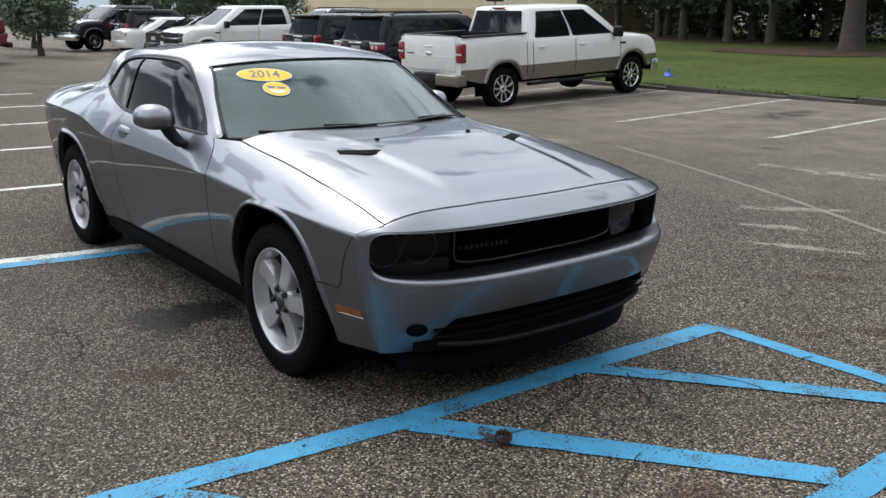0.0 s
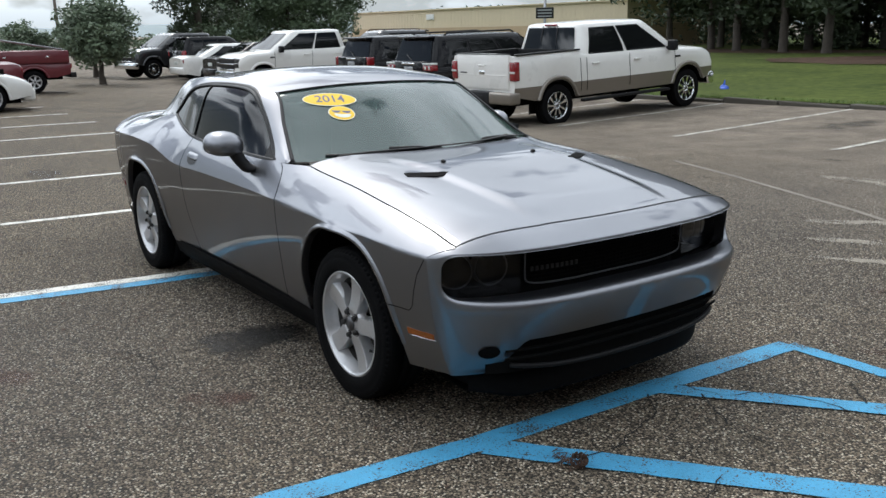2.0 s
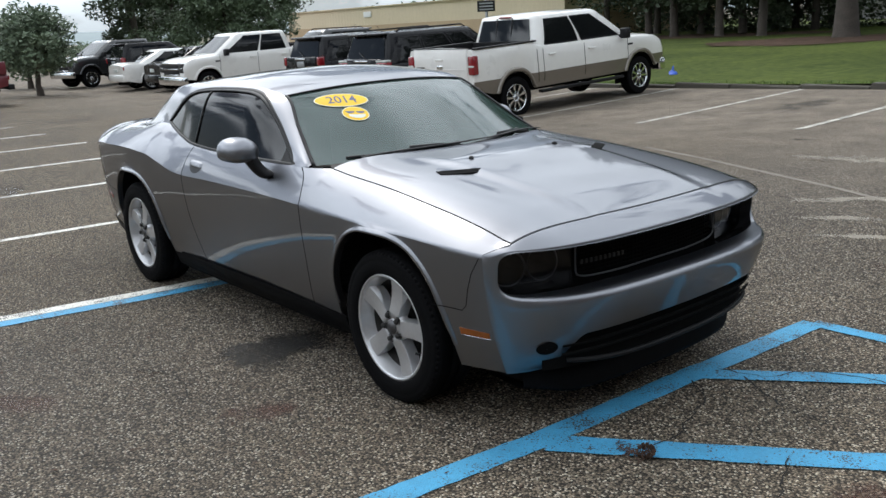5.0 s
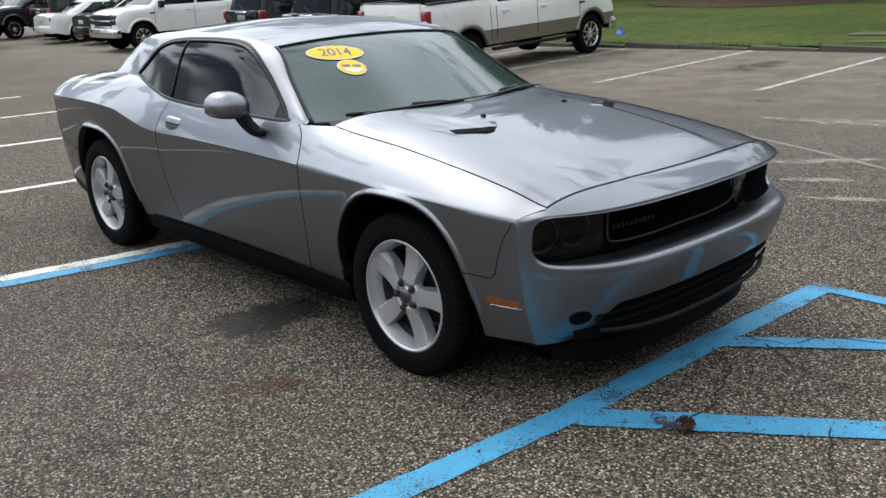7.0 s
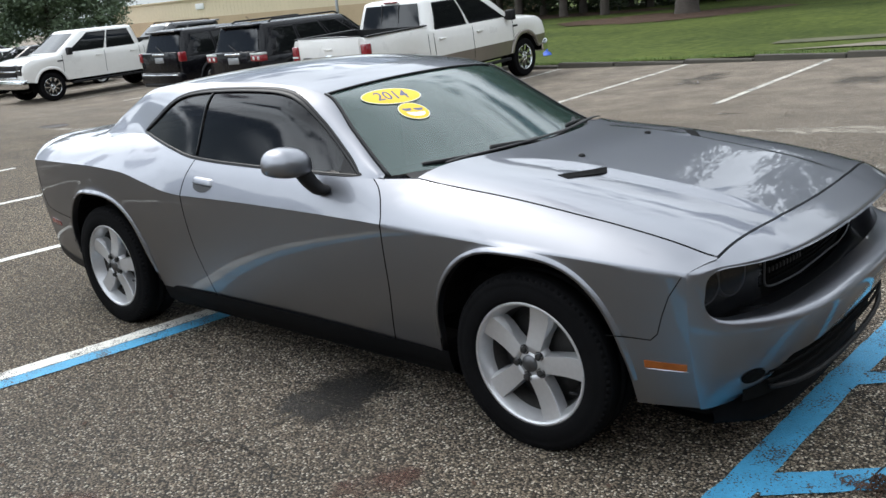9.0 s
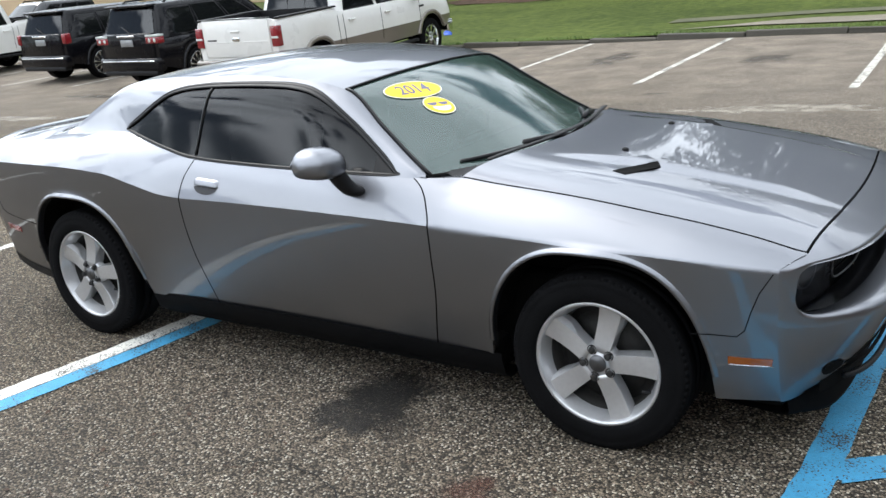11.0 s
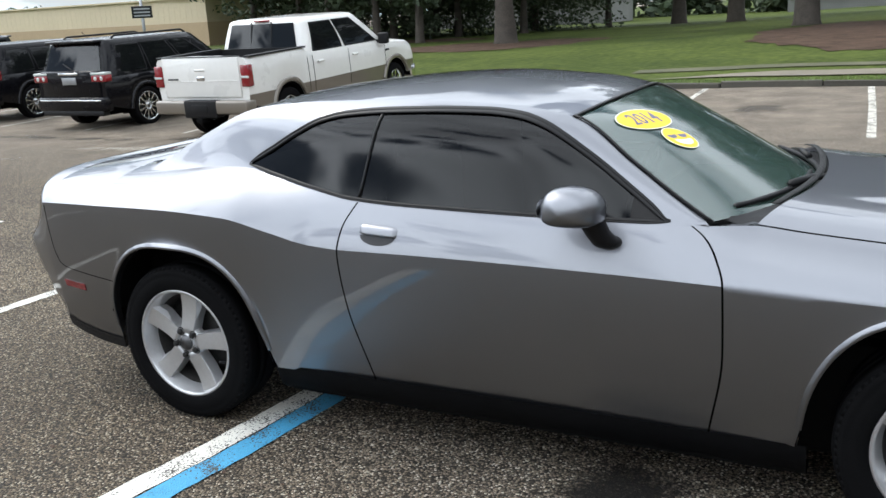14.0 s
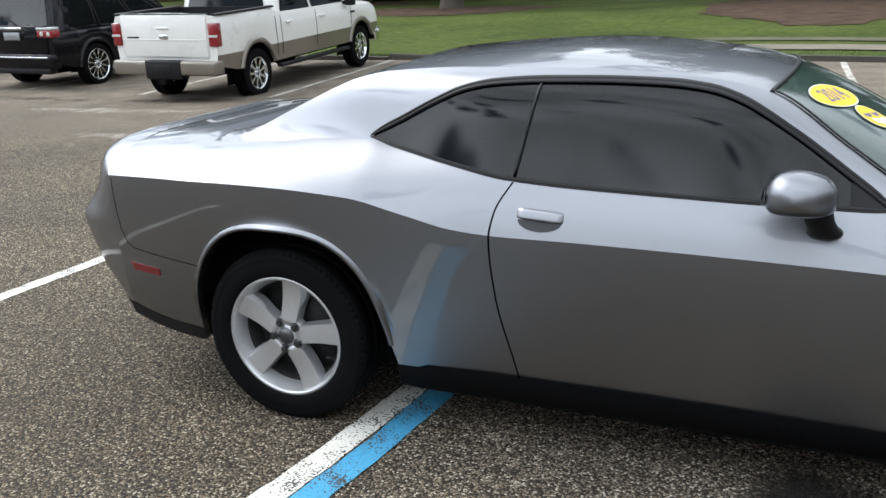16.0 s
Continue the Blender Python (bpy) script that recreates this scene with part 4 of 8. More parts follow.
# scoops, washer nozzles
for sgn in (-1, 1):
    bm = bmesh.new()
    back, front = (1.405, 0.545), (1.525, 0.375)
    ring_lo, ring_hi = [], []
    shape = [(0.0, 0.0), (1.0, 0.0), (0.94, 0.62), (0.14, 0.75)]
    d = Vector((front[0] - back[0], front[1] - back[1], 0))
    n_out = Vector((0.62, 0.62, 0)).normalized()
    for a, b in shape:
        p = Vector((back[0], back[1], 0)) + d * a + n_out * 0.075 * b
        z = top_z(p.x, p.y)
        ring_lo.append((p.x, sgn * p.y, z - 0.012))
        ring_hi.append((p.x, sgn * p.y, z + 0.0025))
    hexa(bm, ring_lo, ring_hi)
    fix_normals(bm)
    sc = part("air_scoop", bm, M_DARK, bonnet, "black open air scoop", smooth=False)
    bm = bmesh.new()
    # painted hood above the scoop mouth
    rows = []
    for k in range(9):
        f = k / 8
        p = Vector((back[0], back[1], 0)).lerp(Vector((front[0], front[1], 0)), f)
        row = []
        for q in range(6):
            g = q / 5
            pp = p - n_out * 0.10 * g
            row.append((pp.x, sgn * pp.y, top_z(pp.x, pp.y) + 0.005 * (1 - g) ** 1.5 * (1 - (2 * f - 1) ** 8)))
        rows.append(row)
    grid(bm, rows, flip=sgn > 0)
    fix_normals(bm)
    part("scoop_lip", bm, M_SILVER, bonnet)
    bm = bmesh.new()
    bmesh.ops.create_uvsphere(bm, u_segments=10, v_segments=6, radius=0.012, matrix=Matrix.Translation((1.355, sgn * 0.285, top_z(1.355, 0.285) + 0.003)) @ Matrix.Diagonal((1.3, 1, 0.8, 1)))
    part("washer_nozzle", bm, M_BLACKP, bonnet)

# greenhouse: edge line between flank and windscreen, roof, rear window
e_h = curve((-2.1, 0.60), (-1.9, 0.612), (-1.6, 0.625), (-1.45, 0.623), (-1.12, 0.62), (-0.8, 0.632), (-0.4, 0.638), (0.0, 0.635), (0.21, 0.628), (0.45, 0.705), (0.72, 0.793))
e_z = curve((-2.1, 1.048), (-1.95, 1.056), (-1.86, 1.066), (-1.78, 1.084), (-1.68, 1.124), (-1.57, 1.178), (-1.45, 1.234), (-1.34, 1.284), (-1.25, 1.318), (-1.12, 1.345), (-0.8, 1.367), (-0.4, 1.372), (0.0, 1.350), (0.21, 1.309), (0.45, 1.156), (0.60, 1.058), (0.72, 0.988))
w_top = curve((-1.16, 1.12), (-1.03, 1.182), (-0.9, 1.250), (-0.78, 1.302), (-0.68, 1.322), (-0.5, 1.334), (-0.3, 1.337), (-0.1, 1.332), (0.03, 1.318), (0.12, 1.292), (0.29, 1.197), (0.47, 1.075), (0.63, 0.965))
W_BACK, W_FRONT = -1.150, 0.60


def w_bot(x):
    return belt_z(x) + 0.012 * smooth01((x + 2.1) / 0.5)


def belt_z(x):
    return c_zb(x) if x > -1.95 else top_z(x, c_hb(x))


def house_h(x, z):
    """Half width of the cabin's flank at a height."""
    zb, ze = belt_z(x), e_z(x)
    dz = max(0.004, ze - zb)
    f = min(1.0, max(0.0, (z - zb) / dz))
    back = smooth01((-0.95 - x) / 0.35)
    puff = lerp(0.10, 0.025, smooth01((x - 0.05) / 0.5)) * (1 - smooth01((-0.65 - x) / 0.95))
    out = lerp(c_hb(x), e_h(x), f) + puff * f * (1 - f ** 8) - 0.004 * back * math.sin(math.pi * f)
    if back > 0 and x > -1.95:
        # hollow fillet into the shoulder
        slope = (top_z(x, c_hb(x) - 0.01) - top_z(x, c_hb(x) + 0.01)) / 0.02
        lean = max(-0.20, -dz / max(0.12, slope))
        out += 0.30 * back * min(0.0, lean - (e_h(x) - c_hb(x))) * f * (1 - f) ** 4
    return out


def skin(x, z):
    """Half width of the shoulder between crease and belt at a height."""
    lo, hi = c_hb(x), c_width(x)
    for _ in range(24):
        mid = (lo + hi) / 2
        lo, hi = (mid, hi) if top_z(x, mid) > z else (lo, mid)
    return lo


def body_h(x, z):
    return house_h(x, z) if z >= belt_z(x) else skin(x, z)


win_x = [lerp(W_BACK, W_FRONT, i / 70) for i in range(71)]
all_x = sorted(set([-2.1 + (W_BACK + 2.1) * i / 30 for i in range(30)] + win_x + [W_FRONT + (0.72 - W_FRONT) * i / 8 for i in range(1, 9)]))


def wt(x):
    if W_BACK < x < W_FRONT:
        return max(w_top(x), w_bot(x) + 0.002)
    return w_bot(x)


for sgn in (-1, 1):
    # pillars and roof rail
    bm = bmesh.new()
    rows = []
    for k in range(4):
        rows.append([(x, sgn * house_h(x, lerp(belt_z(x), min(w_bot(x), e_z(x)), k / 3)), lerp(belt_z(x), min(w_bot(x), e_z(x)), k / 3)) for x in all_x])
    grid(bm, rows, flip=sgn > 0)
    rows = []
    for k in range(13):
        row = []
        for x in all_x:
            z = lerp(min(wt(x), e_z(x)), e_z(x), k / 12)
            row.append((x, sgn * house_h(x, z), z))
        rows.append(row)
    grid(bm, rows, flip=sgn > 0)
    bmesh.ops.remove_doubles(bm, verts=bm.verts[:], dist=0.0008)
    part("cabin_side", bm, M_SILVER, coupe, "silver pillars and roof rail")
    # panes
    def split_x(z):
        return lerp(-0.573, -0.515, (z - 1.02) / 0.3)
    for nm, lab, a, b in (("door_window", "dark tinted door window, closed", lambda z: split_x(z) + 0.006, lambda z: W_FRONT),
                          ("quarter_window", "dark tinted fixed rear quarter window", lambda z: W_BACK, lambda z: split_x(z) - 0.006)):
        bm = bmesh.new()
        rows = []
        for k in range(11):
            row = []
            for i in range(41):
                x = lerp(a(1.15), b(1.15), i / 40)
                for _ in range(3):
                    z = lerp(w_bot(x), wt(x), k / 10)
                    x = lerp(a(z), b(z), i / 40)
                row.append((x, sgn * (house_h(x, z) - 0.008), z))
            rows.append(row)
        grid(bm, rows)
        for f in bm.faces:
            f.normal_update()
            if f.normal.y * sgn < 0:
                f.normal_flip()
        ob = part(nm, bm, M_TINT, coupe, lab)
        ob.visible_shadow = False
    # rubber frame round the side windows: a closed band with two grooves
    xs = [lerp(W_BACK, W_FRONT, 0.5 - 0.5 * math.cos(math.pi * i / 80)) for i in range(81)]
    loop = [(x, w_bot(x), 0.014) for x in xs] + [(x, wt(x), 0.030) for x in xs[-2:0:-1]]
    bm = bmesh.new()
    rows = [[] for _ in range(9)]
    n_loop = len(loop)
    for i, (x, z, wide) in enumerate(loop):
        xa, za, _ = loop[i - 4]
        xb, zb, _ = loop[(i + 4) % n_loop]
        tang = Vector((xb - xa, zb - za)).normalized()
        nx, nz = tang.y, -tang.x
        wide = lerp(0.010, 0.017, smooth01((nz + 0.75) / 0.9)) * lerp(0.2, 1.0, smooth01(min(i, n_loop - i, abs(i - 80)) / 12))
        for k, (q, up) in enumerate(((-0.35, -0.006), (-0.3, 0.001), (0.1, 0.0022), (0.34, 0.0022), (0.4, 0.0004), (0.46, 0.0022), (0.78, 0.0025), (0.93, 0.0018), (1.0, -0.001))):
            xx, zz = x + nx * wide * q, z + nz * wide * q
            rows[k].append((xx, sgn * (body_h(xx, zz) + up), zz))
    grid(bm, rows, close=True)
    fix_normals(bm)
    part("window_seal", bm, M_TRIM, coupe, "black rubber window seal")
    bm = bmesh.new()
    strip(bm, [(split_x(z), sgn * (house_h(split_x(z), z) - 0.006), z) for z in [lerp(1.03, 1.335, i / 12) for i in range(13)]], 0.012, 0.005, (0, sgn, 0.3))
    fix_normals(bm)
    part("window_divider", bm, M_TRIM, coupe)
    # dark triangle at the foot of the pillar, where the mirror sits
    bm = bmesh.new()
    rows = []
    for k in range(5):
        rows.append([(x, sgn * (house_h(x, lerp(w_bot(x), wt(x), k / 4)) - 0.003), lerp(w_bot(x), wt(x), k / 4)) for x in [lerp(0.47, 0.60, q / 6) for q in range(7)]])
    grid(bm, rows)
    fix_normals(bm)
    part("mirror_patch", bm, M_BLACKP, coupe)

mid_x = curve((0.0, 0.985), (1.0, 0.275), (2.0, -0.4), (3.0, -1.10), (4.0, -1.95))
mid_z = curve((0.0, 0.99), (1.0, 1.345), (1.35, 1.392), (2.0, 1.424), (3.0, 1.378), (3.25, 1.29), (3.6, 1.14), (4.0, 1.052))
edge_x = curve((0.0, 0.715), (1.0, 0.21), (2.0, -0.4), (3.0, -1.14), (4.0, -1.90))


def crown(t, w):
    xe = edge_x(t)
    he, ze = e_h(xe), e_z(xe)
    x = xe + (mid_x(t) - xe) * (1 - (1 - w) ** 2)
    return (x, he * (1 - w), ze + (mid_z(t) - ze) * (1 - (1 - w) ** 2.3))


def crown_patch(name, t0, t1, nt, material, label, drop=0.0, w0=0.0, double=True):
    bm = bmesh.new()
    rows = []
    for i in range(nt + 1):
        t = lerp(t0, t1, i / nt)
        ws = [w0 + (1 - w0) * j / 32 for j in range(33)]
        half = [crown(t, w) for w in ws]
        rows.append([(x, -y, z - drop) for x, y, z in half] + [(x, y, z - drop) for x, y, z in half[-2::-1]])
    grid(bm, rows, flip=True)
    for f in bm.faces:
        f.normal_update()
        if f.normal.z < 0:
            f.normal_flip()
    return part(name, bm, material, coupe, label)


ws_pane = crown_patch("windscreen", 0.012, 0.985, 60, M_WINDSHIELD, "greenish windscreen glass", 0.004, 0.02)
ws_pane.visible_shadow = False
frit = bmesh.new()
for ts, wa, wb in (([lerp(0.012, 0.985, i / 24) for i in range(25)], 0.015, 0.062), ([lerp(0.012, 0.075, i / 3) for i in range(4)], 0.062, 1.0)):
    for sgn in (-1, 1):
        rows = []
        for t in ts:
            pts = [crown(t, lerp(wa, wb, j / 16)) for j in range(17)]
            rows.append([(x - 0.004, sgn * y, z - 0.012) for x, y, z in pts])
        grid(frit, rows)
part("screen_border", frit, M_BLACKP, ws_pane, "black printed border of the windscreen")
crown_patch("roof", 1.0, 3.0, 50, M_SILVER, "silver roof panel")
rg = crown_patch("rear_window", 3.02, 3.985, 24, M_TINT, "dark tinted rear window", 0.004, 0.27)
for sgn in (-1, 1):
    bm = bmesh.new()
    grid(bm, [[(p[0], sgn * p[1], e_z(edge_x(lerp(2.999, 3.99, i / 24))) + (p[2] - e_z(edge_x(lerp(2.999, 3.99, i / 24)))) * smooth01((i - 1) / -5 + 1) + 0.03 * (j / 8) * (1.2 - j / 8) * smooth01(i / 5)) for j, p in enumerate([crown(lerp(2.999, 3.99, i / 24), 0.29 * j / 8) for j in range(9)])] for i in range(25)])
    for f in bm.faces:
        f.normal_update()
        if f.normal.z < 0:
            f.normal_flip()
    part("pillar_sail", bm, M_SILVER, coupe, "silver rear pillar beside the window")
rg.visible_shadow = False
for nm, t_keys, w in (("windscreen_seal", [0.992], None), ("windscreen_side_seal", None, 0.0)):
    bm = bmesh.new()
    if t_keys:
        pts = [crown(t_keys[0], j / 20) for j in range(21)]
        pts = [(x, -y, z + 0.001) for x, y, z in pts] + [(x, y, z + 0.001) for x, y, z in pts[-2::-1]]
        strip(bm, pts, 0.014, 0.004, (0.3, 0, 1))
    else:
        pts = [crown(i / 20, 0.012) for i in range(21)]
        strip(bm, [(x + 0.004, -y, z + 0.001) for x, y, z in pts], 0.017, 0.005, (0.5, 0, 0.8))
        fix_normals(bm)
        part(nm, bm, M_TRIM, coupe)
        bm = bmesh.new()
        strip(bm, [(x + 0.004, y, z + 0.001) for x, y, z in pts], 0.017, 0.005, (0.5, 0, 0.8))
    fix_normals(bm)
    part(nm, bm, M_TRIM, coupe)
# cowl at the windscreen's foot, wipers
bm = bmesh.new()
rows = []
for i in range(31):
    v = -1 + i / 15
    xf = 0.862 + 0.15 * (1 - abs(v) ** 2.2)
    t = abs(v)
    x0, y0, z0 = crown(0.05, 1 - t)
    y = 0.735 * v
    rows.append([(x0 + 0.03, min(0.70, abs(y0)) * (1 if v > 0 else -1), z0 - 0.012), (lerp(x0 + 0.03, xf, 0.5), y * 0.98, lerp(z0, top_z(0.95, abs(y)), 0.5) - 0.022), (xf + 0.02, y, top_z(0.95, min(0.73, abs(y))) - 0.016)])
grid(bm, rows)
fix_normals(bm)
part("cowl", bm, M_BLACKP, coupe, "black plastic cowl under the windscreen")
bm = bmesh.new()
pts = []
for i in range(25):
    v = lerp(-0.80, 0.86, i / 24)
    xb = 0.86 + 0.15 * (1 - abs(v) ** 2.2)
    y = v * seam_h(0.9)
    pts.append((xb - 0.022, y, top_z(0.95, abs(y)) + 0.002 + 0.010 * smooth01((v - 0.2) / 0.4)))
strip(bm, pts, 0.028, 0.005, (0, 0, 1))
fix_normals(bm)
part("cowl_seal", bm, M_BLACKP, coupe, "black rubber seal behind the bonnet")
for y0, y1 in ((-0.62, -0.02), (0.0, 0.58)):
    bm = bmesh.new()
    def on_glass(y, up):
        x, yy, z = crown(up, max(0.0, 1 - abs(y) / 0.69))
        return Vector((x + 0.012, y, z + 0.016))
    pts = [on_glass(lerp(y0, y1, i / 12), 0.018 + 0.045 * (i / 12)) for i in range(13)]
    tube(bm, pts, 0.010, 6)
    p_m, p_end = on_glass(lerp(y0, y1, 0.5), 0.05), on_glass(y1, 0.01)
    tube(bm, [p_m + Vector((0.005, 0, 0.012)), p_m.lerp(p_end, 0.5) + Vector((0.02, 0, 0.018)), p_end + Vector((0.03, 0.02, 0.0))], 0.014, 6)
    part("wiper", bm, M_TRIM, coupe, "black windscreen wiper")

# stickers on the windscreen
def on_screen(y, t, lift=0.002):
    x, yy, z = crown(t, 1 - abs(y) / max(e_h(edge_x(t)), 0.01))
    return Vector((x + lift * 0.7, y, z + lift * 0.7))


span_t = (Vector(crown(0.9, 0.4)) - Vector(crown(0.6, 0.4))).length / 0.3


def sticker_disc(name, where, a0, b0, ra, rb, material, parent, lift, label="", seg=36, ang0=0.0, ang1=2 * math.pi):
    """An elliptic piece of film; where = (y, t, tilt) of the sticker, a0 and b0 the piece's offset on it."""
    bm = bmesh.new()
    full = abs(ang1 - ang0 - 2 * math.pi) < 1e-6
    ct, st = math.cos(where[2]), math.sin(where[2])
    rows = []
    for k in range(5):
        r = max(0.001, k / 4)
        row = []
        for i in range(seg if full else seg + 1):
            an = lerp(ang0, ang1, i / seg)
            la, lb = a0 + ra * r * math.cos(an), b0 + rb * r * math.sin(an)
            row.append(on_screen(where[0] + la * ct - lb * st, where[1] + (la * st + lb * ct) / span_t, lift))
        rows.append(row)
    grid(bm, rows, close=full)
    fix_normals(bm)
    return part(name, bm, material, parent, label)


OVAL = (-0.387, 0.768, radians(-13))
oval = sticker_disc("year_sticker", OVAL, 0, 0, 0.144, 0.070, M_STICKWHITE, None, 0.0012)
tagged(oval, "yellow oval sticker with the year 2014 on the windscreen", "sticker")
sticker_disc("sticker_face", OVAL, 0, 0, 0.139, 0.065, M_YELLOW, oval, 0.0018)
FACE = (-0.386, 0.572, radians(-16))
smile = sticker_disc("smiley_sticker", FACE, 0, 0, 0.068, 0.067, M_STICKWHITE, None, 0.0012)
tagged(smile, "yellow round smiling face sticker with sunglasses", "sticker")
sticker_disc("sticker_face", FACE, 0, 0, 0.064, 0.063, M_YELLOW, smile, 0.0018)
for s in (-1, 1):
    sticker_disc("sunglass_lens", FACE, s * 0.026, 0.020, 0.022, 0.020, M_STICKBLUE, smile, 0.0026, seg=16, ang0=math.pi * 0.98, ang1=2.02 * math.pi)
sticker_disc("grin", FACE, 0.004, -0.012, 0.042, 0.032, M_STICKWHITE, smile, 0.0026, seg=16, ang0=math.pi * 0.95, ang1=2.05 * math.pi)
txt = bpy.data.curves.new("year_text", "FONT")
txt.body, txt.align_x, txt.align_y, txt.size, txt.extrude, txt.offset = "2014", "CENTER", "CENTER", 0.092, 0.0003, 0.0008
tob = new("year_text", txt)
bpy.context.view_layer.update()
dep = bpy.context.evaluated_depsgraph_get()
tme = bpy.data.meshes.new_from_object(tob.evaluated_get(dep))
bpy.data.objects.remove(tob)
ct, st = math.cos(OVAL[2]), math.sin(OVAL[2])
for v in tme.vertices:
    la, lb = v.co.x * 0.86, v.co.y * 1.1
    v.co = on_screen(OVAL[0] + la * ct - lb * st, OVAL[1] + (la * st + lb * ct) / span_t, 0.0026 + v.co.z)
tme.materials.append(M_STICKBLUE)
tob = new("year_print", tme)
tob.parent = oval

# nose
def nose_x(h):
    h = min(0.862, abs(h))
    u = h / 0.862
    return 2.10 + 0.238 * (1 - u ** 6) ** 0.9 + 0.07 * (1 - u ** 2)


def lamp_x(h):
    """The plane of lamps and grille, set back under the brow."""
    return 2.235 - 0.2 * h * h


def nose_fit(p):
    """Draws a nose point in or out so that its outer end meets the fender."""
    x, h, z = p
    zc = c_crease(2.10)
    wz = side_h(2.10, min(z, zc))
    e = smooth01((abs(h) - 0.45) / 0.41)
    return (x, h * lerp(1.0, wz / 0.862, e), z)


nose_off = curve((0.20, -0.20), (0.262, -0.19), (0.30, -0.142), (0.36, -0.084), (0.42, -0.043), (0.48, -0.013), (0.53, 0.008), (0.57, 0.020), (0.60, 0.024), (0.66, 0.0), (0.72, -0.022), (0.80, -0.05))


def nose_at(h, z, extra=0.0):
    """A point of the nose's skin."""
    return Vector(nose_fit((nose_x(h) + (nose_off(z) + extra) * (1 - min(1.0, abs(h) / 0.862) ** 6), h, z)))


def opening(k, n, grow):
    """Outline of the lamp opening, from its middle below round its end to its middle above."""
    lo, hi, end, cap = 0.618 - grow[0], 0.792 + grow[1], 0.832 + grow[2], 0.075
    n_line, n_cap = n
    if k <= n_line:
        return (end - cap) * k / n_line, lo, 0
    if k <= n_line + n_cap:
        a = -math.pi / 2 + math.pi * (k - n_line) / n_cap
        return end - cap + cap * abs(math.cos(a)) ** 0.6, (lo + hi) / 2 + (hi - lo) / 2 * math.copysign(abs(math.sin(a)) ** 0.6, a), 1
    return (end - cap) * (1 - (k - n_line - n_cap) / n_line), hi, 2


def bonnet_front(h):
    x1 = 2.170 + 0.05 * (1 - (abs(h) / 0.797) ** 2.0)
    return Vector((x1, h, top_z(2.165, abs(h)) - 0.004 - max(0, x1 - 2.17) * 0.25))


NL, NC = 40, 28
for nm, ks, lab in (("front_bumper", range(0, 2 * NL + NC + 1), "silver front bumper cover and nose panel"),):
    bm = bmesh.new()
    for sg in (1, -1):
        rays = []
        for k in ks:
            h0, z0, seg = opening(k, (NL, NC), (0.018, 0.006, 0.016))
            ha, za, _ = opening(k, (NL, NC), (0.0, 0.0, 0.0))
            hb, zb_, _ = opening(k, (NL, NC), (-0.004, -0.002, -0.004))
            low = smooth01((0.72 - z0) / 0.10)
            p_deep = Vector(nose_fit((lamp_x(hb) - 0.012, hb, zb_ - 0.045 * low)))
            p_in = nose_at(ha, za, lerp(-0.012, -0.062, low) - nose_off(za) + nose_off(0.80) + 0.02)
            p_mid = nose_at(lerp(ha, h0, 0.4), lerp(za, z0, 0.4), lerp(-0.006, -0.022, low))
            ray = [p_deep, p_in, p_in.lerp(p_mid, 0.5) + Vector((0.004 * low, 0, 0)), p_mid, nose_at(h0, z0)]
            if seg == 0:
                h1 = 0.80 * k / NL
                z1 = lerp(0.435, 0.265, smooth01((h1 - 0.56) / 0.13))
                mode = 0.0
            elif seg == 1:
                q = (k - NL) / NC
                if q < 0.25:
                    h1, z1, mode = lerp(0.80, 0.862, q / 0.25), 0.265, 0.0
                elif q <= 0.68:
                    h1, z1, mode = 0.862, lerp(0.265, c_crease(2.103), (q - 0.25) / 0.43), 0.0
                else:
                    mode = (q - 0.68) / 0.32
            else:
                mode = 2.0
            if mode > 0:
                if mode > 1:
                    p1 = bonnet_front(0.797 * (1 - (k - NL - NC) / NL))
                    w_head = 1.0
                else:
                    p1 = nose_seam(mode)
                    w_head = smooth01(mode)
            for j in range(1, 17):
                f = 1 - (1 - j / 16) ** 1.5
                if mode == 0:
                    ray.append(nose_at(lerp(h0, h1, f), lerp(z0, z1, f)))
                else:
                    p0 = ray[4]
                    g = 1 - (1 - f) ** 1.2
                    head = Vector((lerp(p0.x, p1.x, f), lerp(p0.y, p1.y, f), lerp(p0.z, p1.z, g)))
                    side = nose_at(lerp(h0, 0.862, f), lerp(z0, c_crease(2.103), f))
                    side += (p1 - nose_at(0.862, c_crease(2.103))) * f * f
                    ray.append(side.lerp(head, w_head))
            if mode == 0 and seg == 0:
                ray.append(ray[-1] + Vector((-0.06, 0, 0.006)))
            else:
                ray.append(ray[-1] + Vector((-0.004, -0.004 if mode == 0 else 0, -0.001 if mode == 0 else -0.006)))
            rays.append([(p.x, sg * p.y, p.z) for p in ray])
        vs = grid(bm, rays)
        for va, vb in zip(vs, vs[1:]):
            for c in (1, -2):
                e = bm.edges.get((va[c], vb[c]))
                if e:
                    e.smooth = False
    bmesh.ops.remove_doubles(bm, verts=bm.verts[:], dist=0.0004)
    fix_normals(bm)
    part(nm, bm, M_SILVER, coupe, lab)
M_LAMPBOWL = mat("dim_lamp_reflector", (0.30, 0.30, 0.31), 0.3, 0.8, vary=0.2)
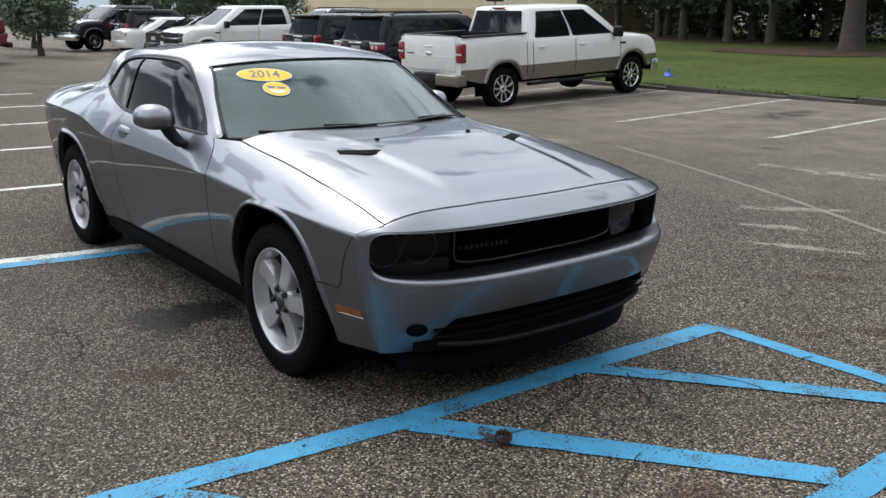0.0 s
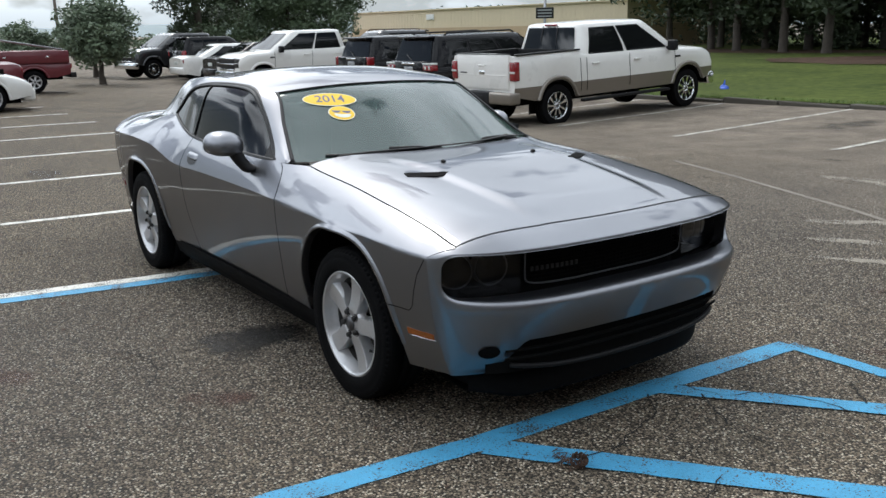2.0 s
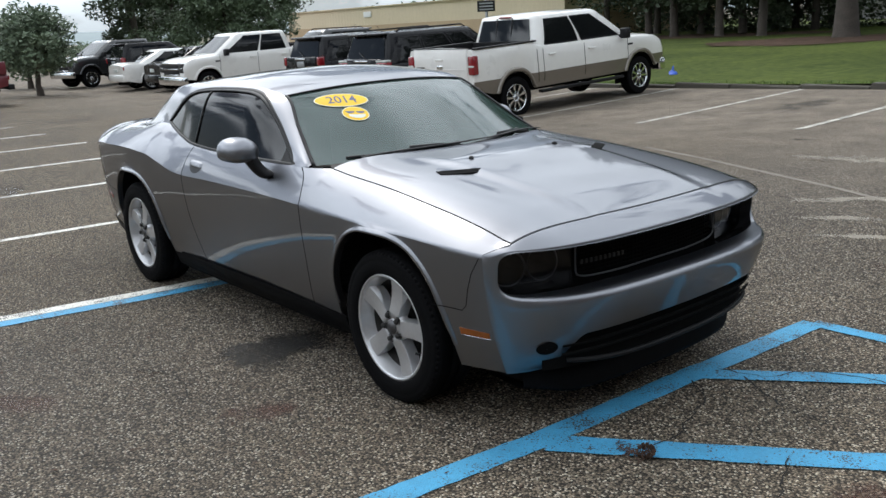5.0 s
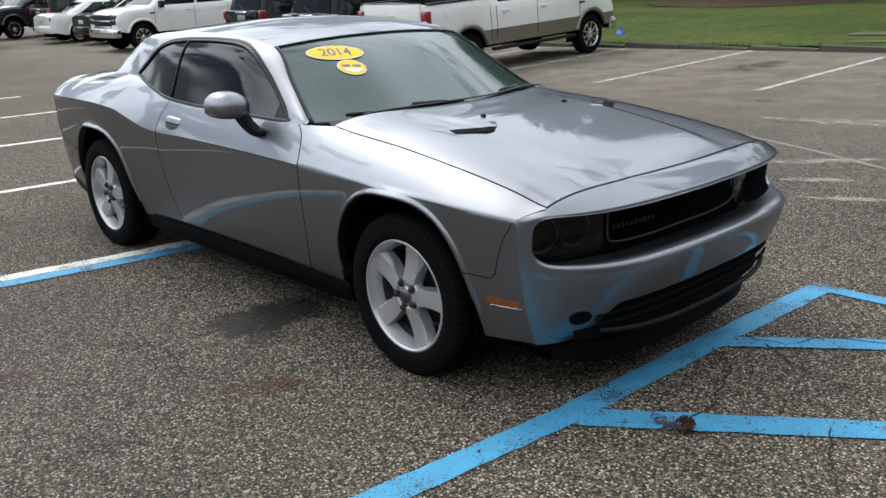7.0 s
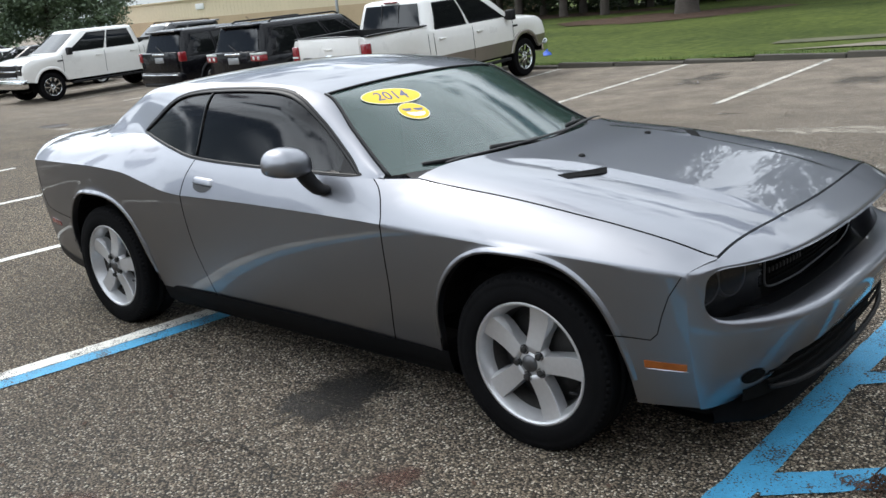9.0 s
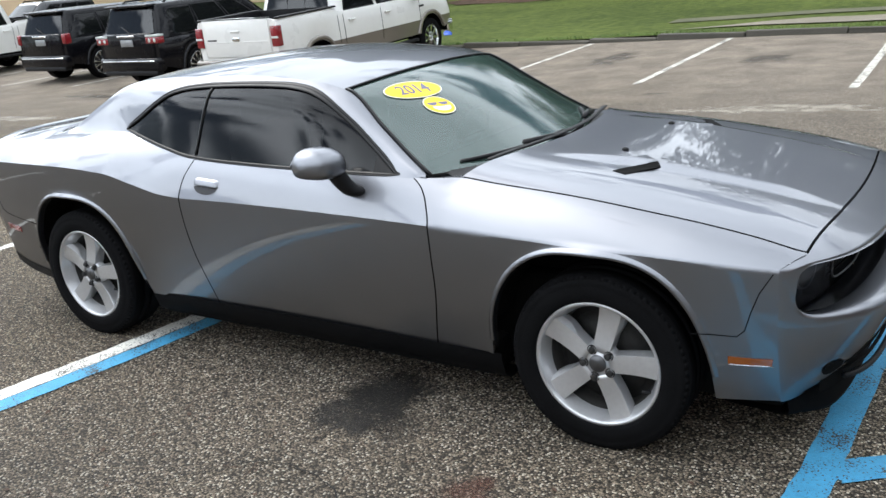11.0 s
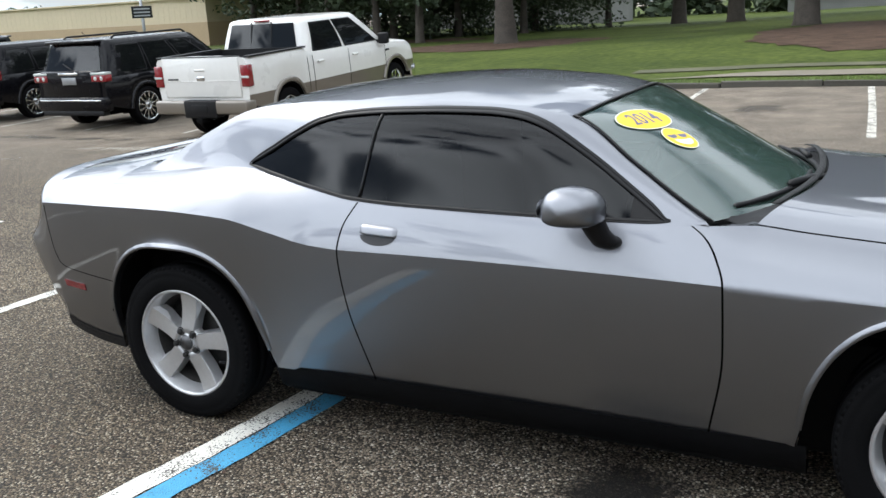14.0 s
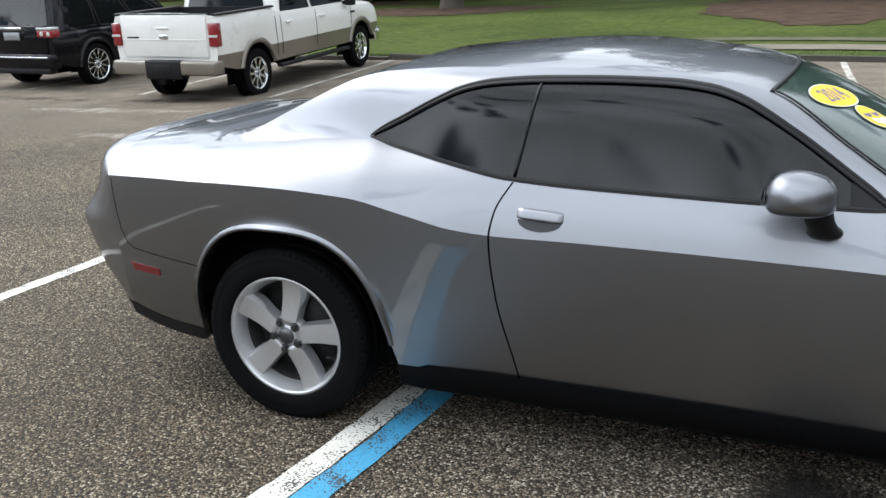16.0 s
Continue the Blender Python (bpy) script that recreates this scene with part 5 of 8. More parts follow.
# lamp and grille opening
bm = bmesh.new()
rows = []
for z in (0.555, 0.70, 0.797):
    rows.append([(lamp_x(h) - (0.11 if abs(h) > 0.50 else 0.045), h, z) for h in [lerp(-0.85, 0.85, i / 40) for i in range(41)]])
grid(bm, rows)
fix_normals(bm)
grille = part("grille_surround", bm, M_DARK, coupe, "black lamp and grille surround")
bm = bmesh.new()
for i in range(9):
    z = 0.624 + i * 0.0172
    tube(bm, [(lamp_x(h) - 0.02, h, z) for h in [lerp(-0.465, 0.465, k / 16) for k in range(17)]], 0.004, 6)
for i in range(41):
    h = lerp(-0.465, 0.465, i / 40)
    tube(bm, [(lamp_x(h) - 0.022, h, 0.618), (lamp_x(h) - 0.022, h, 0.778)], 0.0025, 5)
part("grille_mesh", bm, M_DARK, grille, "black grille mesh")
bm = bmesh.new()
loop = []
for k in range(72):
    a = 2 * math.pi * (k + 0.5) / 72
    ch, cz = math.copysign(abs(math.cos(a)) ** 0.25, math.cos(a)), math.copysign(abs(math.sin(a)) ** 0.25, math.sin(a))
    loop.append((0.470 * ch, 0.692 + 0.082 * cz))
loop.append(loop[0])
tube(bm, [(lamp_x(h), h, z) for h, z in loop], 0.004, 6)
part("grille_frame", bm, M_GUNMETAL, grille, "thin grey grille frame")
bm = bmesh.new()
for k in range(10):
    h0 = -0.435 + k * 0.0245
    box(bm, -0.003, 0.003, -0.0085, 0.0085, -0.009, 0.009, m=Matrix.Translation((lamp_x(h0) - 0.004, h0, 0.676)) @ Matrix.Rotation(0.15, 4, "Z"))
part("grille_badge_bars", bm, M_ALLOY_DARK, grille, "small grey badge bars", smooth=False)
for h in (-0.725, -0.585, 0.585, 0.725):
    yaw = -0.55 if abs(h) > 0.65 else -0.25
    am = Matrix.Translation((lamp_x(h) - 0.085, h, 0.695)) @ Matrix.Rotation(yaw * math.copysign(1, -h), 4, "Z") @ Matrix.Rotation(-math.pi / 2, 4, "Z")
    bm = bmesh.new()
    lathe(bm, [(0.001, 0.01), (0.03, 0.012), (0.055, 0.025), (0.066, 0.045), (0.072, 0.052), (0.076, 0.045), (0.077, 0.0)], am, 28)
    fix_normals(bm)
    hl = part("headlight", bm, M_LAMPBOWL, coupe, "round headlamp behind smoky lens")
    bm = bmesh.new()
    lathe(bm, [(0.001, 0.028), (0.012, 0.027), (0.018, 0.02), (0.019, 0.012)], am, 14)
    part("bulb_shield", bm, M_CHROME, hl)
    bm = bmesh.new()
    lathe(bm, [(0.001, 0.064), (0.035, 0.061), (0.06, 0.054), (0.071, 0.046)], am, 24)
    ob = part("lens", bm, M_LAMP_GLASS, hl)
    ob.visible_shadow = False
# smoky lamp covers
for s in (-1, 1):
    bm = bmesh.new()
    rows = []
    for k in range(7):
        z = lerp(0.59, 0.79, k / 6)
        rows.append([(lamp_x(h), s * h, z) for h in [lerp(0.49, 0.845, i / 20) for i in range(21)]])
    grid(bm, rows)
    fix_normals(bm)
    ob = part("lamp_cover", bm, M_SMOKE, coupe, "smoky dark headlamp cover")
    ob.visible_shadow = False
# lower intake, chin, and flush dark discs painting the shaded fog lamp recesses
bm = bmesh.new()
rows = [[(nose_x(h) - 0.10, h, z) for h in [lerp(-0.69, 0.69, i / 30) for i in range(31)]] for z in (0.28, 0.45)]
grid(bm, rows)
for z in (0.352, 0.388):
    tube(bm, [(nose_x(h) - 0.06, h, z) for h in [lerp(-0.64, 0.64, i / 24) for i in range(25)]], 0.007, 6)
fix_normals(bm)
intake = part("lower_intake", bm, M_DARK, coupe, "black lower air intake")
bm = bmesh.new()
tube(bm, [(nose_x(h) - 0.052, h * 0.93, 0.292 + 0.03 * (abs(h) / 0.66) ** 3) for h in [lerp(-0.66, 0.66, i / 40) for i in range(41)]], 0.011, 8)
part("intake_lip", bm, M_BLACKP, intake, "dark lip along the intake's lower edge")
bm = bmesh.new()
rows = []
for z, off in ((0.265, -0.07), (0.25, -0.03), (0.21, -0.022), (0.165, -0.012), (0.148, -0.015), (0.145, -0.05), (0.16, -0.25)):
    rows.append([(nose_x(h) + off - 0.125, h * 0.93, z + 0.03 * smooth01((abs(h) - 0.55) / 0.2)) for h in [lerp(-0.76, 0.76, i / 40) for i in range(41)]])
grid(bm, rows)
fix_normals(bm)
part("chin_spoiler", bm, M_CHIN, coupe, "black plastic chin spoiler")
for s in (-1, 1):
    bm = bmesh.new()
    rows = []
    for k in range(5):
        r = max(0.01, k / 4)
        row = []
        for q in range(24):
            hh, z = s * (0.715 + 0.042 * r * math.cos(2 * math.pi * q / 24)), 0.385 + 0.030 * r * math.sin(2 * math.pi * q / 24)
            x, y, z = nose_at(hh, z)
            row.append((x + 0.004, y + s * 0.002, z))
        rows.append(row)
    grid(bm, rows, close=True)
    fix_normals(bm)
    part("fog_lamp_dark_patch", bm, M_DARK, coupe)
    # markers
    bm = bmesh.new()
    xs = (1.945, 2.085)
    pts = [(x, z) for x, z in ((xs[0], 0.455), (xs[1], 0.451), (xs[1] - 0.004, 0.425), (xs[0], 0.427))]
    hexa(bm, [(x, s * (side_h(x, z) - 0.01), z) for x, z in pts], [(x, s * (side_h(x, z) + 0.004), z) for x, z in pts])
    fix_normals(bm)
    mk = part("side_marker", bm, M_AMBER, coupe, "amber side marker lamp", smooth=False)
    bm = bmesh.new()
    strip(bm, [(lerp(1.945, 2.085, k / 6), s * (side_h(lerp(1.945, 2.085, k / 6), 0.42) + 0.001), 0.4225) for k in range(7)], 0.004, 0.003, (0, s, 0))
    part("marker_edge", bm, M_CHROME, mk)
    bm = bmesh.new()
    pts = [(-2.235, 0.560), (-2.075, 0.553), (-2.075, 0.522), (-2.225, 0.528)]
    hexa(bm, [(x, s * (side_h(x, z) - 0.01), z) for x, z in pts], [(x, s * (side_h(x, z) + 0.004), z) for x, z in pts])
    fix_normals(bm)
    part("rear_side_marker", bm, M_DARKRED, coupe, "dark red rear side marker", smooth=False)
    # bumper seams
    for path in ([(1.832, 0.542), (1.9, 0.536), (1.975, 0.535), (2.0, 0.56), (2.02, 0.63), (2.045, 0.70), (2.085, 0.768)],
                 [(-1.86, 0.597), (-2.0, 0.607), (-2.12, 0.617), (-2.2, 0.627), (-2.235, 0.645), (-2.262, 0.70), (-2.275, 0.80), (-2.283, 0.915)]):
        bm = bmesh.new()
        strip(bm, [(x, s * (side_h(x, z) + 0.0003), z) for x, z in path], 0.004, 0.0012, (0, s, 0))
        fix_normals(bm)
        part("bumper_seam", bm, M_DARK, coupe)

# tail
def tail_x(h):
    u = min(1.0, abs(h) / 0.89)
    return -2.298 - 0.255 * (1 - u ** 7) - 0.06 * (1 - u ** 2)


ths = [0.89 * math.copysign(abs(math.sin(a)) ** 0.85, a) for a in [-math.pi / 2 + math.pi * i / 60 for i in range(61)]]
bm = bmesh.new()
rows = []
for z, off in ((0.27, 0.26), (0.31, 0.15), (0.36, 0.07), (0.47, -0.02), (0.58, -0.075), (0.68, -0.11), (0.725, -0.105), (0.755, -0.06), (0.80, -0.02), (0.86, 0.03), (0.90, 0.045)):
    rows.append([(tail_x(h) + off * (1 - (abs(h) / 0.89) ** 8), h * lerp(1.0, side_h(-2.298, z) / 0.89, smooth01((abs(h) - 0.5) / 0.388)), lerp(z, max(z, curve_low(-2.3)), (abs(h) / 0.89) ** 6)) for h in ths])
for k in range(1, 9):
    row = []
    for h in ths:
        xa = rows[10][ths.index(h)][0]
        x = lerp(xa, -2.298, k / 8)
        hw = h * lerp(1.0, c_width(-2.3) / 0.89, smooth01((abs(h) - 0.5) / 0.388))
        row.append((x, hw, lerp(0.90, top_z(-2.3, min(abs(hw), c_width(-2.3) - 0.0005)), 1 - (1 - k / 8) ** 5)))
    rows.append(row)
grid(bm, rows)
fix_normals(bm)
part("rear_bumper", bm, M_SILVER, coupe, "silver rear bumper and tail panel")
# black strip over the silver valance, painting its dark reflection of the ground
bm = bmesh.new()
rows = []
for z, off in ((0.268, 0.262), (0.31, 0.15), (0.345, 0.092)):
    rows.append([(tail_x(h) + off * (1 - (abs(h) / 0.89) ** 8) - 0.004, h * lerp(1.0, (side_h(-2.298, z) + 0.003) / 0.89, smooth01((abs(h) - 0.5) / 0.388)), lerp(z, max(z, curve_low(-2.3) - 0.002), (abs(h) / 0.89) ** 6)) for h in ths])
grid(bm, rows)
for s in (-1, 1):
    grid(bm, [[(x, s * (side_h(x, curve_low(x) + dz) + 0.003), curve_low(x) + dz) for x in [lerp(-2.302, -1.90, k / 10) for k in range(11)]] for dz in (-0.003, 0.03, 0.052)])
fix_normals(bm)
part("rear_valance", bm, M_BLACKP, coupe, "lower rear valance, blackened in place of its dark reflection")
bm = bmesh.new()
rows = []
for i in range(31):
    h = lerp(-0.60, 0.60, i / 30)
    rows.append([(lerp(-2.302, -1.78, k / 14), h, top_z(lerp(-2.302, -1.78, k / 14), abs(h)) - 0.002) for k in range(15)])
grid(bm, rows)
fix_normals(bm)
part("boot_lid", bm, M_SILVER, coupe, "silver boot lid")
for s in (-1, 1):
    bm = bmesh.new()
    rows = []
    for k in range(11):
        x = lerp(-2.302, -1.90, k / 10)
        rows.append([(x, s * lerp(0.598, c_hb(x) + 0.003, j / 4), top_z(x, lerp(0.598, c_hb(x) + 0.003, j / 4))) for j in range(5)])
    grid(bm, rows)
    fix_normals(bm)
    part("boot_edge", bm, M_SILVER, coupe)
for s in (-1, 1):
    bm = bmesh.new()
    grid(bm, [[(tail_x(h) + 0.03, h, z) for h in [s * lerp(0.15, 0.70, i / 16) for i in range(17)]] for z in (0.765, 0.855)])
    fix_normals(bm)
    part("tail_lamp", bm, M_DARKRED, coupe, "dark red wide tail lamp")

# rear quarter: the flank's upper end beyond the roof is closed by the boot; inside and floor
for nm, dims in (("underbody", (-2.2, 2.1, -0.70, 0.70, 0.19, 0.60)), ("floor_pan", (-1.0, 1.0, -0.84, 0.84, 0.17, 0.32)), ("engine_bay", (0.80, 2.08, -0.66, 0.66, 0.603, 0.78)), ("boot_well", (-2.2, -1.2, -0.70, 0.70, 0.603, 0.85))):
    bm = bmesh.new()
    box(bm, *dims, 0.03)
    part(nm, bm, M_DARK, coupe, "black underbody", smooth=False)
for s in (-1, 1):
    bm = bmesh.new()
    rows = []
    for z, h in ((0.30, 0.872), (0.27, 0.868), (0.20, 0.845), (0.165, 0.80), (0.17, 0.7)):
        rows.append([(lerp(-1.02, 1.05, i / 10), s * h, z) for i in range(11)])
    grid(bm, rows)
    fix_normals(bm)
    part("rocker_panel", bm, M_CHIN, coupe, "black lower rocker panel")
    # backing behind the panel gaps
    bm = bmesh.new()
    rows = []
    for k in range(8):
        rows.append([(x, s * (side_h(x, lerp(0.29, 0.80, k / 7)) - 0.03), lerp(0.29, 0.80, k / 7)) for x in [lerp(-0.95, 1.0, i / 12) for i in range(13)]])
    rows.append([(x, s * (c_hb(x) - 0.02), c_zb(x) - 0.03) for x in [lerp(-0.95, 0.72, i / 12) for i in range(13)]])
    grid(bm, rows)
    fix_normals(bm)
    part("door_backing", bm, M_DARK, coupe)
    for cx in (-WB + 0.005, WB - 0.01):
        bm = bmesh.new()
        rows = []
        for h in (0.93, 0.80, 0.60):
            row = []
            for k in range(33):
                a = math.pi * k / 32
                x = cx - 0.432 * math.cos(a)
                zz = arch(lerp(cx, x, 0.97), cx)
                row.append((x, s * (h - 0.03), max(0.29, zz + 0.006)))
            rows.append(row)
        grid(bm, rows)
        box(bm, cx - 0.44, cx + 0.44, s * 0.62 - 0.01, s * 0.62 + 0.01, 0.22, 0.86)
        fix_normals(bm)
        part("wheel_well", bm, M_DARK, coupe, "black wheel well liner", smooth=False)
    # backing under the bonnet's side seam
    bm = bmesh.new()
    rows = [[(x, s * (seam_h(x) + d), top_z(x, seam_h(x) + d) - 0.008) for x in [lerp(0.86, 2.10, i / 20) for i in range(21)]] for d in (-0.012, 0.014)]
    grid(bm, rows)
    part("seam_gutter", bm, M_DARK, coupe)
    # door handle and mirror
    xc, zc = -0.463, 0.913
    bm = bmesh.new()
    rows = []
    for k in range(10):
        v = -1 + 2 * k / 9
        row = []
        for i in range(15):
            u = -1 + 2 * i / 14
            x = xc + 0.082 * u
            z = zc - 0.004 * u + 0.019 * v * (1 - 0.25 * abs(u) ** 6)
            prof = (1 - abs(u) ** 8) * (1 - abs(v) ** 4)
            row.append((x, s * (skin(x, z) - 0.002 + 0.014 * prof ** 0.35), z))
        rows.append(row)
    grid(bm, rows)
    fix_normals(bm)
    part("door_handle", bm, M_SILVER, coupe, "silver body-coloured door handle")
    # dark half disc on the door skin paints the shade in the handle's pocket
    bm = bmesh.new()
    rows = []
    for k in range(6):
        f = k / 5
        rows.append([(xc + 0.076 * math.cos(a) * f, s * (skin(xc + 0.076 * math.cos(a) * f, zc - 0.015 - 0.036 * math.sin(a) * f) + 0.0022), zc - 0.015 - 0.036 * math.sin(a) * f) for a in [math.pi * q / 20 for q in range(21)]])
    grid(bm, rows)
    fix_normals(bm)
    part("handle_pocket", bm, M_PAINT_SHADE, coupe, "dark patch painted as the shaded pocket behind the handle")
    bm = bmesh.new()
    rows = []

    def power(c, e):
        return math.copysign(abs(c) ** e, c)

    for k in range(21):
        u = k / 20
        a_len = (1 - abs(2 * u - 1) ** 2.6) ** 0.5 if 0 < k < 20 else 0.08
        yy = 0.894 + 0.205 * u
        row = []
        for q in range(32):
            b = 2 * math.pi * q / 32
            cx, cz = power(math.cos(b), 0.75), power(math.sin(b), 0.8 if math.sin(b) > 0 else 0.55)
            row.append((0.333 - 0.02 * u + a_len * cx * (0.105 if cx > 0 else 0.088), s * yy, 1.052 + 0.008 * u + a_len * cz * (0.080 * (1 - 0.12 * max(0.0, cx)) if cz > 0 else 0.052)))
        rows.append(row)
    if s > 0:
        # this one is folded back
        rows = [[(x - 0.09, 0.87 + (y - 0.894) * 0.6, z - 0.02) for x, y, z in row] for row in rows]
    vs = grid(bm, rows, close=True)
    bm.faces.new(vs[0])
    bm.faces.new(vs[-1])
    fix_normals(bm)
    mir = part("door_mirror", bm, M_SILVER, coupe, "silver rounded door mirror on a black stalk")
    bm = bmesh.new()
    rows = []
    for p, rx, ry in (((0.405, 0.873, 0.928), 0.052, 0.034), ((0.405, 0.893, 0.937), 0.050, 0.033), ((0.400, 0.906, 0.946), 0.044, 0.030), ((0.388, 0.927, 0.972), 0.042, 0.030), ((0.378, 0.945, 1.005), 0.044, 0.031), ((0.370, 0.960, 1.035), 0.05, 0.03)):
        rows.append([(p[0] + rx * math.cos(a), s * (p[1] + ry * math.sin(a)), p[2] - 0.45 * ry * math.sin(a)) for a in [2 * math.pi * q / 20 for q in range(20)]])
    vs = grid(bm, rows, close=True)
    bm.faces.new(vs[0])
    fix_normals(bm)
    part("mirror_stalk", bm, M_BLACKP, mir, "black mirror stalk")
    bm = bmesh.new()
    lathe(bm, [(0.001, 0.0), (0.035, 0.001), (0.042, 0.004)], Matrix.Translation((0.230 - (0.09 if s > 0 else 0.0), s * (0.997 if s < 0 else 0.93), 1.060 - (0.02 if s > 0 else 0.0))) @ Matrix.Rotation(math.pi / 2, 4, "Z") @ Matrix.Diagonal((1.35, 1, 0.82, 1)), 24)
    part("mirror_glass", bm, M_CHROME, mir)

for s in (-1, 1):
    bm = bmesh.new()
    rows = []
    for k in range(9):
        x = lerp(0.66, 0.90, k / 8)
        ho = c_hb(x) + 0.006 if x < 0.84 else seam_h(x)
        zo = top_z(x, ho) - 0.001
        rows.append([(x, s * lerp(ho, 0.62, j / 4), zo - 0.010 * j / 4) for j in range(5)])
    grid(bm, rows)
    fix_normals(bm)
    part("cowl_corner", bm, M_SILVER, coupe)
bm = bmesh.new()
rows = []
for i in range(25):
    t = lerp(0.98, 3.1, i / 24)
    half = [crown(t, j / 8) for j in range(9)]
    rows.append([(x, -y, z - 0.03) for x, y, z in half] + [(x, y, z - 0.03) for x, y, z in half[-2::-1]])
grid(bm, rows)
part("headliner", bm, M_INTERIOR, coupe, "grey headliner")
for s in (-1, 1):
    bm = bmesh.new()
    rows = []
    for k in range(7):
        rows.append([(x, s * (house_h(x, z) - 0.022), z) for x, z in [(xx, lerp(min(wt(xx), e_z(xx)) + 0.004, e_z(xx), k / 6)) for xx in all_x]])
    grid(bm, rows)
    part("pillar_lining", bm, M_INTERIOR, coupe)
# cabin inside
bm = bmesh.new()
box(bm, 0.35, 0.82, -0.68, 0.68, 0.75, 0.93, 0.05)
part("dashboard", bm, M_INTERIOR, coupe, "dark grey dashboard")
for s in (-1, 1):
    bm = bmesh.new()
    box(bm, -0.55, -0.02, s * 0.36 - 0.25, s * 0.36 + 0.25, 0.40, 0.62, 0.06)
    box(bm, -0.62, -0.45, s * 0.36 - 0.24, s * 0.36 + 0.24, 0.58, 1.10, 0.06, m=None)
    box(bm, -0.62, -0.50, s * 0.36 - 0.13, s * 0.36 + 0.13, 1.10, 1.26, 0.05)
    part("front_seat", bm, M_INTERIOR, coupe, "dark front seat")
bm = bmesh.new()
box(bm, -1.45, -1.2, -0.6, 0.6, 0.5, 1.08, 0.06)
part("rear_seat", bm, M_INTERIOR, coupe, "dark rear bench")
bm = bmesh.new()
lathe(bm, [(0.165, 0.0), (0.18, 0.014), (0.195, 0.0), (0.18, -0.014), (0.165, 0.0)], Matrix.Translation((0.22, 0.36, 0.90)) @ Matrix.Rotation(-math.pi / 2, 4, "Z") @ Matrix.Rotation(-0.35, 4, "X"), 24)
box(bm, 0.21, 0.23, 0.20, 0.52, 0.89, 0.91)
part("steering_wheel", bm, M_INTERIOR, coupe, "dark steering wheel")
bm = bmesh.new()
box(bm, 0.24, 0.27, -0.11, 0.11, 1.235, 1.30, 0.012)
part("inside_mirror", bm, M_BLACKP, coupe, "black inside mirror")


